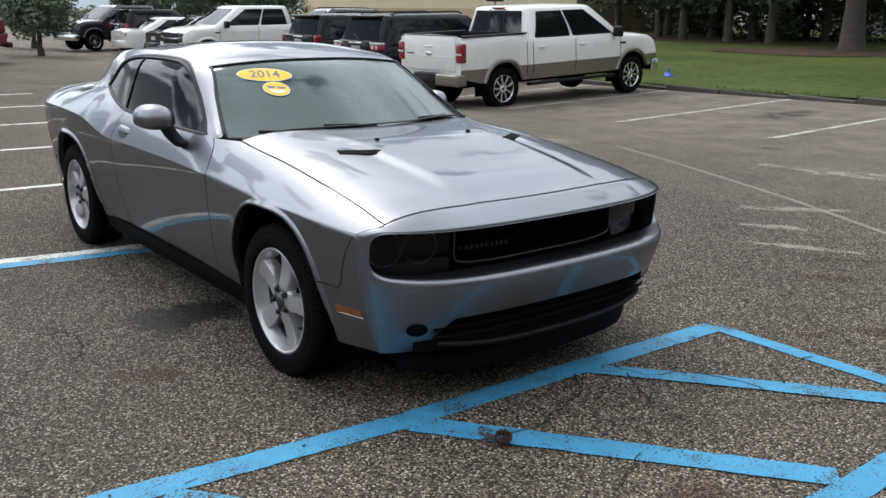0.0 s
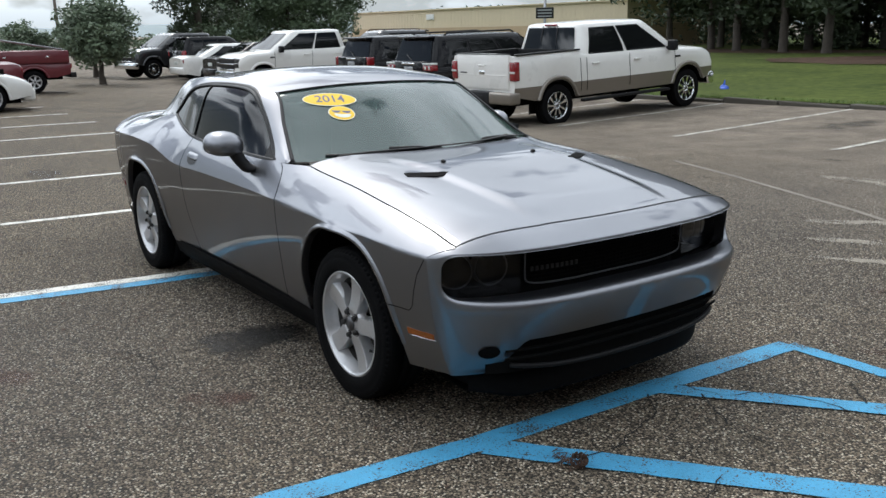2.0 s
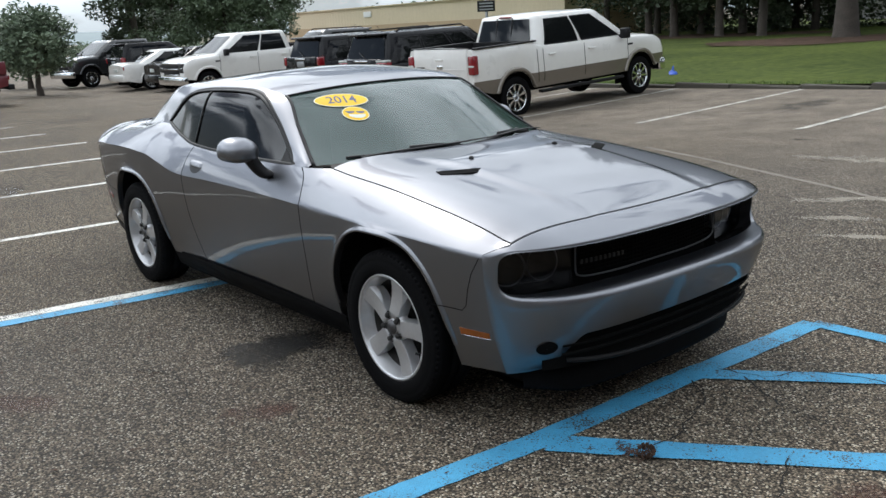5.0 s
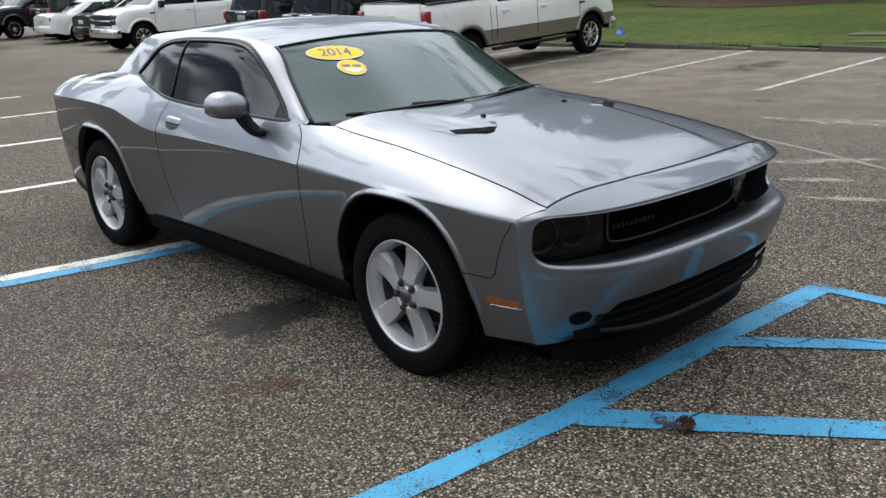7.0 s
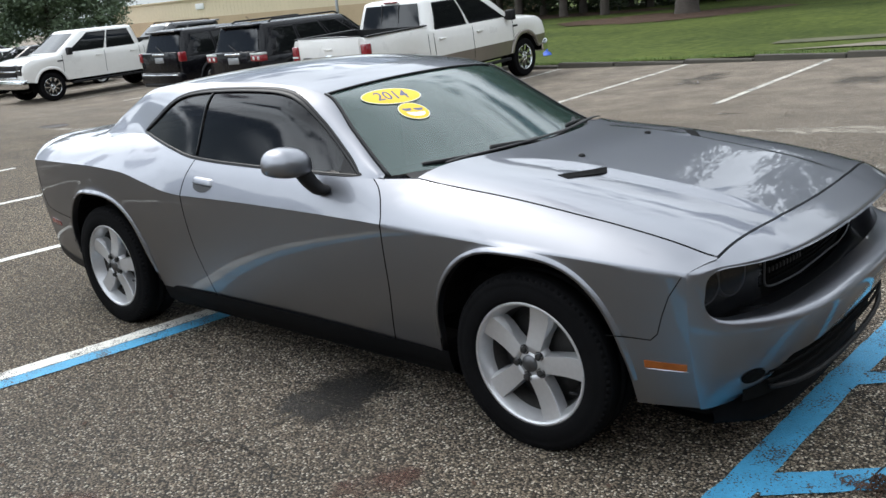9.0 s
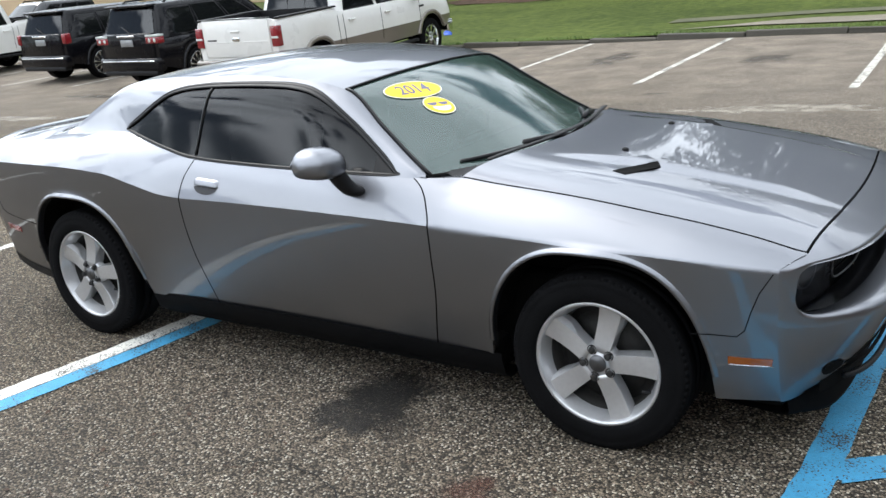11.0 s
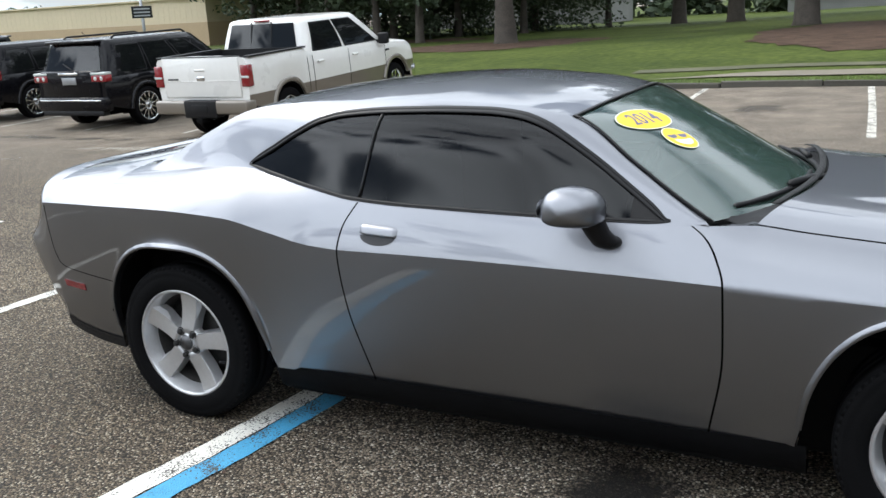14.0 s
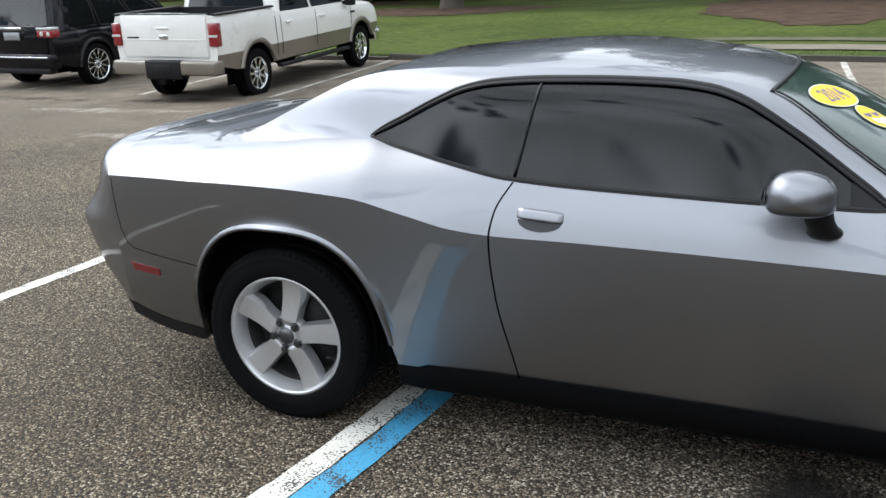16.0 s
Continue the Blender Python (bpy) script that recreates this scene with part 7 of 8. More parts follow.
def suv(name, label, m, paint, L=5.05, hb=1.5, H=1.75, W=1.98, tail=True, red_low=False, roof_rails=True):
    t = thing(name, label, "suv", m, "parked vehicles")
    x0, x1 = -L / 2 + 0.02, L / 2 - 0.02
    belt = 1.07
    top = curve((x0, 1.04), (-0.3, belt), (hb - 0.75, 1.05), (hb - 0.45, 1.02), (hb + 0.3, 0.98), (x1 - 0.12, 0.88), (x1, 0.78))
    body, w = vehicle_shell(t, "body", paint, x0, x1, W, top, 0.36, (-hb, hb), 0.43, "glossy painted lower body", 0.93, arch_z=0.55)
    cab, on_side = cabin(t, paint, (x0 + 0.06, hb - 0.35), (x0 + 0.26, hb - 1.2), 1.04, H, W * 0.94, W * 0.77,
                         ((0.05, 0.30, 0.08, 0.86, 0.05, 0.02), (0.33, 0.60, 0.06, 0.88, 0.01, 0.0), (0.63, 0.90, 0.06, 0.88, 0.0, -0.09)), "glossy painted cab")
    rb = plate_box(t, "rear_bumper", x0 - 0.09, x0 + 0.15, -W * 0.47, W * 0.47, 0.38, 0.66, paint, 0.05, "painted rear bumper")
    plate_box(rb, "bumper_strip", x0 - 0.105, x0 - 0.07, -W * 0.42, W * 0.42, 0.585, 0.612, M_CHROME, 0.008, "bright strip")
    plate_box(rb, "bumper_foot", x0 - 0.08, x0 + 0.1, -W * 0.42, W * 0.42, 0.30, 0.40, M_BLACKP, 0.02)
    tg = plate_box(t, "tailgate", x0 - 0.035, x0 + 0.08, -W * 0.40, W * 0.40, 0.64, 1.16, paint, 0.03, "painted tailgate")
    plate_box(tg, "tailgate_bar", x0 - 0.06, x0 - 0.03, -0.27, 0.27, 1.085, 1.13, M_CHROME, 0.01, "chrome bar")
    plate_box(tg, "number_plate", x0 - 0.05, x0 - 0.034, -0.19, 0.19, 0.90, 1.04, M_GALV, 0.006, "pale number plate")
    for s in (-1, 1):
        if red_low:
            plate_box(t, "tail_lamp", x0 - 0.03, x0 + 0.16, s * W * 0.455 - 0.07, s * W * 0.455 + 0.07, 0.92, 1.16, M_REDLENS, 0.025, "red tail lamp")
        else:
            lam = plate_box(t, "tail_lamp", x0 - 0.045, x0 + 0.14, s * W * 0.40 - 0.19, s * W * 0.40 + 0.19, 0.95, 1.085, M_REDLENS, 0.02, "red tail lamp with clear top")
            plate_box(lam, "clear_band", x0 - 0.048, x0 + 0.13, s * W * 0.40 - 0.188, s * W * 0.40 + 0.188, 1.09, 1.13, M_PALEPLATE, 0.01)
            for c in (-0.085, 0.075):
                bm = bmesh.new()
                lathe(bm, [(0.001, -0.012), (0.028, -0.010), (0.040, 0.0)], Matrix.Translation((x0 - 0.045, s * W * 0.40 + c, 1.015)) @ Matrix.Rotation(-math.pi / 2, 4, "Z"), 16)
                part("lamp_ring", bm, M_PALEPLATE, lam)
        if roof_rails:
            bm = bmesh.new()
            tube(bm, [(x0 + 0.55, s * W * 0.33, H - 0.02), (x0 + 0.65, s * W * 0.335, H + 0.035), (0.0, s * W * 0.335, H + 0.04), (hb - 1.45, s * W * 0.33, H + 0.03), (hb - 1.35, s * W * 0.325, H - 0.02)], 0.02, 8)
            part("roof_rail", bm, M_BLACKP, t, "black roof rail")
        hl = plate_box(t, "headlight", x1 - 0.2, x1 + 0.02, s * W * 0.39 - 0.15, s * W * 0.39 + 0.15, 0.66, 0.84, M_GALV, 0.03, "headlight")
    plate_box(t, "roof_spoiler", x0 + 0.10, x0 + 0.45, -W * 0.345, W * 0.345, H - 0.075, H - 0.018, paint, 0.022)
    g = plate_box(t, "grille", x1 - 0.08, x1 + 0.03, -0.42, 0.42, 0.56, 0.84, M_BLACKP, 0.03, "grille with bright frame")
    plate_box(g, "grille_bar", x1, x1 + 0.045, -0.43, 0.43, 0.74, 0.775, M_CHROME, 0.01)
    plate_box(t, "front_bumper", x1 - 0.15, x1 + 0.07, -W * 0.46, W * 0.46, 0.34, 0.58, paint, 0.05, "painted front bumper")
    bm = bmesh.new()
    tube(bm, [(x0 + 0.10, 0.25, 1.30), (x0 + 0.06, 0.0, 1.18), (x0 + 0.055, -0.12, 1.14)], 0.012, 6)
    part("rear_wiper", bm, M_TRIM, t)
    seams(t, w, (-0.55, 0.35, hb - 0.45), 0.45, 1.0)
    handles(t, w, (-0.42, 0.5), 0.95, paint)
    mirrors(t, hb - 0.75, W * 0.46, 1.06, paint)
    bm = bmesh.new()
    tube(bm, [(x0 + 0.75, 0.15, H - 0.01), (x0 + 0.60, 0.15, H + 0.13)], 0.006, 6)
    part("antenna", bm, M_TRIM, t)
    wheel_set(t, (-hb, hb), W / 2 - 0.13, 0.385, 0.285, 12, (0.022, 0.040), M_CHROME)
    return t


def sedan(name, label, m, paint, L=4.75, hb=1.42, H=1.45, W=1.8, cat="car", lamp=M_REDLENS):
    t = thing(name, label, cat, m, "parked vehicles")
    x0, x1 = -L / 2 - 0.05, L / 2 - 0.05
    top = curve((x0, 0.92), (x0 + 0.25, 1.0), (-hb + 0.3, 0.98), (hb - 0.75, 0.95), (hb - 0.35, 0.92), (hb + 0.25, 0.84), (x1 - 0.2, 0.72), (x1, 0.60))
    body, w = vehicle_shell(t, "body", paint, x0, x1, W, top, 0.26, (-hb, hb), 0.375, "glossy painted lower body", 0.84, arch_z=0.43)
    cabin(t, paint, (-hb - 0.45, hb - 0.22), (-hb + 0.50, hb - 1.12), 0.93, H, W * 0.90, W * 0.68,
          ((0.16, 0.46, 0.08, 0.86, 0.08, 0.02), (0.49, 0.86, 0.08, 0.86, 0.02, -0.11)), "glossy painted cabin")
    for s in (-1, 1):
        plate_box(t, "tail_lamp", x0 + 0.01, x0 + 0.16, s * W * 0.385 - 0.10, s * W * 0.385 + 0.10, 0.74, 0.89, lamp, 0.03, "red tail lamp")
        hl = plate_box(t, "headlight", x1 - 0.42, x1 - 0.10, s * W * 0.385 - 0.09, s * W * 0.385 + 0.09, 0.58, 0.69, M_GALV, 0.03, "headlight")
    plate_box(t, "rear_bumper", x0 - 0.04, x0 + 0.2, -W * 0.43, W * 0.43, 0.32, 0.60, paint, 0.06, "painted rear bumper")
    plate_box(t, "number_plate", x0 - 0.02, x0 + 0.05, -0.18, 0.18, 0.68, 0.80, M_PALEPLATE, 0.005)
    fb = plate_box(t, "front_bumper", x1 - 0.22, x1 + 0.06, -W * 0.42, W * 0.42, 0.22, 0.52, paint, 0.06, "painted front bumper")
    plate_box(fb, "grille", x1 - 0.1, x1 + 0.068, -0.35, 0.35, 0.30, 0.48, M_BLACKP, 0.02)
    seams(t, w, (-0.45, 0.5), 0.34, 0.9)
    handles(t, w, (-0.3, 0.2), 0.84, paint)
    mirrors(t, hb - 0.85, W * 0.46, 0.94, paint)
    wheel_set(t, (-hb, hb), W / 2 - 0.12, 0.325, 0.23, 10, (0.02, 0.03), M_ALLOY, 0.22)
    return t


pickup("pickup_truck", "white and tan two-tone crew cab pickup truck parked nose to kerb", on_ground(-8.98, 10.79, 90, 2.3, 0.012), M_WHITEP, two_tone=M_TANP)
suv("suv", "glossy black suv with roof rails parked beside a white pickup", on_ground(-13.28, 11.50, 90, 1.2, 0.0), M_BLACKCAR)
suv("suv", "black suv with slim roof and red tail lamps", on_ground(-17.35, 12.1, 90, 1.0, 0.0), M_BLACKCAR, 4.8, 1.45, 1.70, 1.94, red_low=True, roof_rails=False)
pickup("pickup_truck", "white crew cab pickup truck backed into its bay", on_ground(-23.25, 11.05, -90, -1.0, 0.01), M_WHITEP, front_chrome=True)
suv("suv", "dark charcoal suv parked nose out beside a white pickup", on_ground(-29.0, 17.5, -90), M_DARKGREYCAR, 4.7, 1.42, 1.78, 1.9)
# hatchback body stands in for a black pickup's tail
sedan("hatchback", "low black hatchback in place of a black pickup, tail out between white vehicles", on_ground(-27.2, 11.6, 90), M_BLACKCAR, 4.5, 1.36, 1.5, 1.85)
sedan("sedan", "white sedan parked tail out", on_ground(-30.0, 11.4, 90), M_WHITEP)
suv("suv", "small dark suv parked tail out", on_ground(-32.6, 12.0, 90), M_BLACKCAR, 4.3, 1.3, 1.72, 1.82, red_low=True, roof_rails=False)
pickup("pickup_truck", "charcoal pickup truck parked nose out at the end of the row", on_ground(-35.9, 11.2, -80), M_DARKGREYCAR)
sedan("sedan", "white sedan with multi-spoke alloy wheels", on_ground(-18.27, -0.92, 90), M_WHITEP)
sedan("hatchback", "dark red hatchback parked tail out", on_ground(-21.3, -0.4, -90), M_REDCAR, 4.3, 1.32, 1.5, 1.78)


def service_truck(m):
    t = thing("service_truck", "dark red service truck with tool bins and a ladder rack", "truck", m, "parked vehicles")
    hb = 1.75
    body, w = vehicle_shell(t, "body", M_REDCAR, -hb - 1.25, hb + 0.9, 1.95, curve((-3.0, 1.02), (-0.3, 1.05), (hb - 0.5, 1.16), (hb + 0.45, 1.06), (hb + 0.9, 0.9)), 0.5, (-hb, hb), 0.46, "dark red truck body", 0.95, arch_z=0.58)
    cabin(t, M_REDCAR, (-0.05, hb - 0.25), (0.1, hb - 1.0), 1.12, 1.85, 1.78, 1.5, ((0.1, 0.42, 0.08, 0.84, 0.02, 0.0), (0.46, 0.85, 0.08, 0.84, 0.0, -0.08)), "dark red cab")
    for s in (-1, 1):
        b = plate_box(t, "tool_bin", -hb - 1.22, -0.12, s * 0.86 - 0.15, s * 0.86 + 0.15, 1.0, 1.44, M_REDCAR, 0.03, "dark red side bin")
        for xx in (-2.3, -0.9):
            plate_box(b, "bin_latch", xx, xx + 0.1, s * 1.015 - 0.01, s * 1.015 + 0.01, 1.2, 1.25, M_CHROME, 0.004)
        plate_box(t, "tail_lamp", -hb - 1.3, -hb - 1.24, s * 0.85 - 0.06, s * 0.85 + 0.06, 0.82, 0.98, M_REDLENS, 0.01)
    plate_box(t, "rear_bumper", -hb - 1.42, -hb - 1.22, -0.95, 0.95, 0.48, 0.66, M_BLACKP, 0.02, "black bumper with hitch")
    plate_box(t, "hitch", -hb - 1.62, -hb - 1.4, -0.05, 0.05, 0.46, 0.54, M_GALV, 0.01)
    lad = thing("ladder", "grey metal ladder lying slanted on a red truck", "ladder", m)
    for s in (-1, 1):
        bm = bmesh.new()
        tube(bm, [(-hb - 1.1, s * 0.2 + 0.45, 1.46), (hb + 0.3, s * 0.2 + 0.45, 2.35)], 0.03, 8)
        part("ladder_rail", bm, M_GALV, lad)
    for k in range(10):
        f = (k + 0.5) / 10
        bm = bmesh.new()
        x, z = lerp(-hb - 1.1, hb + 0.3, f), lerp(1.46, 2.35, f)
        tube(bm, [(x, 0.25, z), (x, 0.65, z)], 0.016, 6)
        part("ladder_rung", bm, M_GALV, lad)
    for xx in (0.0, hb - 0.3):
        bm = bmesh.new()
        tube(bm, [(xx, -0.75, 1.5), (xx, -0.75, 2.05), (xx, 0.75, 2.05), (xx, 0.75, 1.5)], 0.025, 6)
        part("rack_hoop", bm, M_GALV, t, "grey hoop of the ladder rack")
    wheel_set(t, (-hb, hb), 0.84, 0.385, 0.23, 6, (0.05, 0.07), M_ALLOY)


service_truck(on_ground(-25.4, 1.3, -90) @ Matrix.Scale(0.86, 4))

# ---- lawn details, trees, buildings ----


def on_lawn(x, y):
    return lawn_z(x, y) + 0.02 * noise.noise((x * 0.5, (y - kerb_y(x)) * 0.5, 0))


def lawn_patch(name, outline_fn, n, material, label, cat, lift=0.02):
    """A sheet that follows the lawn: outline_fn(u, v) gives plan points."""
    bm = bmesh.new()
    grid(bm, [[(*outline_fn(i / n, j / n), on_lawn(*outline_fn(i / n, j / n)) + lift) for j in range(n + 1)] for i in range(n + 1)])
    for f in bm.faces:
        f.normal_update()
        if f.normal.z < 0:
            f.normal_flip()
    return tagged(part(name, bm, material), label, cat, "", "structure")


lawn_patch("footpath", lambda u, v: (lerp(-3.2, 16, u), lerp(14.25, 14.45, u) + v * (0.05 + 0.95 * smooth01((u * 19.2) / 2.5))), 24, M_WALK, "pale concrete footpath beside the kerb", "footpath", 0.025)
lawn_patch("path_edge", lambda u, v: (lerp(-4.0, 16, u), lerp(15.9, 16.9, u) + v * 0.75), 24, M_VERGE, "worn dusty strip across the lawn", "footpath", 0.02)


def mulch_bed(cx, cy, rx, ry, seed):
    rnd = random.Random(seed)
    ph = [rnd.uniform(0, 6) for _ in range(4)]

    def fn(u, v):
        a = 2 * math.pi * v
        r = u * (1 + 0.12 * math.sin(2 * a + ph[0]) + 0.08 * math.sin(3 * a + ph[1]) + 0.05 * math.sin(7 * a + ph[2]) + 0.03 * math.sin(17 * a + ph[3]) + 0.025 * math.sin(31 * a + ph[0]))
        return cx + rx * r * math.cos(a), cy + ry * r * math.sin(a)
    return lawn_patch("mulch_bed", fn, 64, M_MULCH, "reddish brown bark mulch bed under trees", "mulch bed", 0.014)


for a in ((-14.0, 31.5, 4.2, 4.6, 1), (0.6, 28.5, 3.8, 7.5, 2), (7.5, 29.0, 5.0, 5.0, 3), (-26.5, 40.0, 7.0, 3.5, 4)):
    mulch_bed(*a)


def leaf_cloud(bm, centre, radius, count, size, rnd, squash=0.8, hollow=0.35):
    """Small leaf blades scattered through a clump."""
    for _ in range(count):
        d = Vector((rnd.gauss(0, 1), rnd.gauss(0, 1), rnd.gauss(0, 1))).normalized()
        r = radius * (hollow + (1 - hollow) * rnd.random() ** 0.6)
        p = Vector(centre) + Vector((d.x * r, d.y * r, d.z * r * squash))
        a = Vector((rnd.gauss(0, 1), rnd.gauss(0, 1), rnd.gauss(0, 0.6))).normalized()
        b = a.cross(Vector((rnd.gauss(0, 1), rnd.gauss(0, 1), rnd.gauss(0, 1)))).normalized()
        s = size * rnd.uniform(0.6, 1.4)
        vs = [bm.verts.new(p + q) for q in (a * s, b * s * 0.45, -a * s, -b * s * 0.45)]
        bm.faces.new(vs)


def make_tree(name, label, height, trunk_r, crown_base, crown_r, seed, leaf=M_DARKLEAF, clumps=34, per=90, leaf_size=0.22, at=(0, 0, 0), bare=0.0):
    rnd = random.Random(seed)
    t = thing(name, label, "tree", Matrix.Translation(at), "trees round the lot")
    bm = bmesh.new()
    lean = Vector((rnd.uniform(-0.03, 0.03), rnd.uniform(-0.03, 0.03), 0))
    pts = [Vector((0, 0, -0.2))] + [lean * (height * k / 8) * k / 4 + Vector((rnd.uniform(-0.06, 0.06), rnd.uniform(-0.06, 0.06), height * 0.9 * k / 8)) for k in range(1, 9)]
    pts.insert(1, Vector((0, 0, 0.25)))
    rings = []
    for i, p in enumerate(pts):
        f = p.z / height
        r = trunk_r * (1.0 - 0.8 * max(0, f)) * (1.5 if i == 0 else 1.18 if i == 1 else 1.0)
        rings.append([p + Vector((r * math.cos(2 * math.pi * k / 10) * (1 + 0.08 * rnd.uniform(-1, 1)), r * math.sin(2 * math.pi * k / 10), 0)) for k in range(10)])
    grid(bm, rings, close=True)
    limbs = []
    for k in range(9):
        z = lerp(crown_base * 0.9, height * 0.85, (k + rnd.random() * 0.6) / 9)
        a = k * 2.4 + rnd.uniform(-0.4, 0.4)
        ln = crown_r * rnd.uniform(0.6, 1.0) * (1 - 0.45 * (z / height))
        p0 = Vector((lean.x * z, lean.y * z, z))
        p1 = p0 + Vector((math.cos(a) * ln * 0.5, math.sin(a) * ln * 0.5, ln * 0.18))
        p2 = p0 + Vector((math.cos(a) * ln, math.sin(a) * ln, ln * 0.42))
        tube(bm, [p0, p1, p2], trunk_r * 0.30, 6, trunk_r * 0.07)
        limbs.append((p1, p2))
    part("trunk", bm, M_BARK, t, "grey brown trunk and limbs")
    bm = bmesh.new()
    for k in range(clumps):
        if k < len(limbs) * 2:
            c = limbs[k // 2][k % 2]
        else:
            a, f = rnd.uniform(0, 6.28), rnd.random()
            z = lerp(crown_base, height * 1.0, f)
            rr = crown_r * (0.25 + 0.75 * math.sin(math.pi * min(1, 0.12 + f * 0.88)) ** 0.7) * rnd.uniform(0.35, 1.0)
            c = Vector((rr * math.cos(a), rr * math.sin(a), z))
        leaf_cloud(bm, c, crown_r * rnd.uniform(0.22, 0.40), per, leaf_size, rnd)
    part("crown", bm, leaf, t, "uneven leafy crown", smooth=False)
    return t


oak = make_tree("tree", "tall tree with grey trunk on the mown lawn", 15.5, 0.44, 5.5, 5.6, 3, M_DARKLEAF, 60, 190, 0.19, (-14.3, 33.6, on_lawn(-14.3, 33.6) - 0.05))
for k, (x, y, s, r) in enumerate(((-2.1, 34.9, 1.0, 40), (1.9, 36.5, 1.1, 200), (-7.2, 50.5, 1.05, 90), (6.5, 31.5, 1.0, 310), (11.0, 36.0, 1.1, 20), (-12.0, 58.0, 1.2, 150), (3.5, 55.0, 1.15, 260), (18.0, 33.0, 1.1, 120), (26.0, 40.0, 1.2, 60))):
    copy_thing(oak, Matrix.Translation((x, y, on_lawn(x, y) - 0.05)) @ Matrix.Rotation(radians(r), 4, "Z"))
pine = make_tree("pine_tree", "tall dark pine in the shady wood", 18.0, 0.21, 2.6, 4.2, 9, M_DARKLEAF, 70, 180, 0.19, (-24.0, 39.0, on_lawn(-24.0, 39.0) - 0.05))
rnd = random.Random(77)
spots = [(-21.0, 38.2), (-27.5, 39.8), (-31.0, 42.0), (-29.0, 44.5), (-25.5, 43.5), (-22.5, 46.0), (-19.5, 49.0), (-33.5, 46.0), (-36.0, 44.0), (-26.0, 50.0), (-31.0, 52.0), (-21.0, 55.0), (-36.0, 52.0), (-16.5, 57.0), (-28.0, 58.0), (-24.0, 62.0), (-34.0, 60.0)]
for x, y in spots:
    copy_thing(pine, Matrix.Translation((x, y, on_lawn(x, y) - 0.1)) @ Matrix.Rotation(rnd.uniform(0, 6.28), 4, "Z"))


def thicket(name, label, boxes, count, size, seed, material):
    """Dense undergrowth and far woods as one mass of leaves."""
    rnd = random.Random(seed)
    bm = bmesh.new()
    for (x0, x1, y0, y1, z0, h0, h1) in boxes:
        n = max(3, int((x1 - x0) * (y1 - y0) / 22) + int((x1 - x0 + y1 - y0) / 5))
        for k in range(n):
            x, y = rnd.uniform(x0, x1), rnd.uniform(y0, y1)
            h = rnd.uniform(h0, h1)
            levels = max(1, int(h / 1.8))
            for j in range(levels):
                r = h * 0.30 * rnd.uniform(0.7, 1.2) / (1 + 0.10 * levels)
                leaf_cloud(bm, (x + rnd.uniform(-1, 1) * r * 0.6, y + rnd.uniform(-1, 1) * r * 0.6, z0 + h * (j + 0.5) / levels), r + 0.5, count, size, rnd, 0.9, 0.5)
    return tagged(part(name, bm, material, smooth=False), label, "undergrowth", "", "stuff")


thicket("undergrowth", "dark green undergrowth between trees", ((-48, -16, 54, 62, 0.0, 4.5, 9.0), (-46, -17, 50, 58, 0.0, 3.5, 8.0), (-44, -18, 47, 53, 0.0, 2.0, 6.0), (-31.0, -22.0, 42.5, 46, 0.1, 1.5, 3.2)), 260, 0.16, 5, M_DARKLEAF)
thicket("far_woods", "far dark green woods behind the lawn", ((-45, 70, 92, 104, -0.4, 6, 10), (60, 110, 20, 80, -0.2, 7, 12)), 55, 0.6, 6, M_DARKLEAF)
thicket("far_woods", "far green trees beyond the lot", ((-130, -85, 66, 80, -0.5, 3, 5), (-150, -105, -50, 50, -1.2, 2.0, 3.6), (-75, -44, 68, 76, -0.3, 4.5, 6.5)), 90, 0.28, 7, M_LEAF)
thicket("far_woods", "dark tree line behind the lot", ((-70, 80, -62, -54, -0.3, 5, 8.5), (40, 60, -50, 20, -0.3, 5, 8)), 60, 0.5, 8, M_DARKLEAF)

# left side: dense dark tree by the pole, small street trees
dense = make_tree("tree", "dense dark broadleaf tree behind parked trucks", 9.0, 0.30, 1.2, 2.1, 21, M_DARKLEAF, 60, 330, 0.10, (-42.0, 14.3, -0.2))
copy_thing(dense, pose(-56.0, 21.0, -0.2, 0, 0, 80))
young = make_tree("tree", "small rounded green street tree", 3.05, 0.11, 0.9, 1.5, 23, M_LEAF, 60, 160, 0.085, (-30.9, 6.4, gz(-30.9, 6.4)))
copy_thing(young, pose(-44.5, 6.2, -0.9, 0, 0, 130))
copy_thing(young, pose(-39.0, 8.2, -0.2, 0, 0, 30))
open_tree = make_tree("tree", "airy green tree behind a white pickup", 7.0, 0.18, 1.6, 2.7, 25, M_LEAF, 64, 230, 0.11, (-50.9, 20.2, -0.2))
copy_thing(open_tree, pose(-49.5, 23.2, -0.2, 0, 0, 100))
copy_thing(open_tree, pose(-48.4, 25.6, -0.2, 0, 0, 220))
copy_thing(open_tree, pose(-58.0, 27.0, -0.2, 0, 0, 20))

# long cream building
hall = thing("warehouse", "long low cream metal building with a tan base band", "building", pose(0, 0, 0))
bm = bmesh.new()
box(bm, -80, -40.8, 45.0, 63.0, 1.78, 3.35)
part("upper_wall", bm, M_CREAM, hall, "cream metal cladding", smooth=False)
bm = bmesh.new()
box(bm, -80.05, -40.75, 44.95, 63.05, -0.6, 1.78)
part("base_wall", bm, M_TANBAND, hall, "tan base band", smooth=False)
bm = bmesh.new()
box(bm, -80.2, -40.6, 44.8, 63.2, 3.35, 3.45)
part("roof", bm, M_CREAM, hall, "flat roof edge", smooth=False)
bm = bmesh.new()
box(bm, -0.03, 0.03, -0.012, 0.0, 1.80, 3.34)
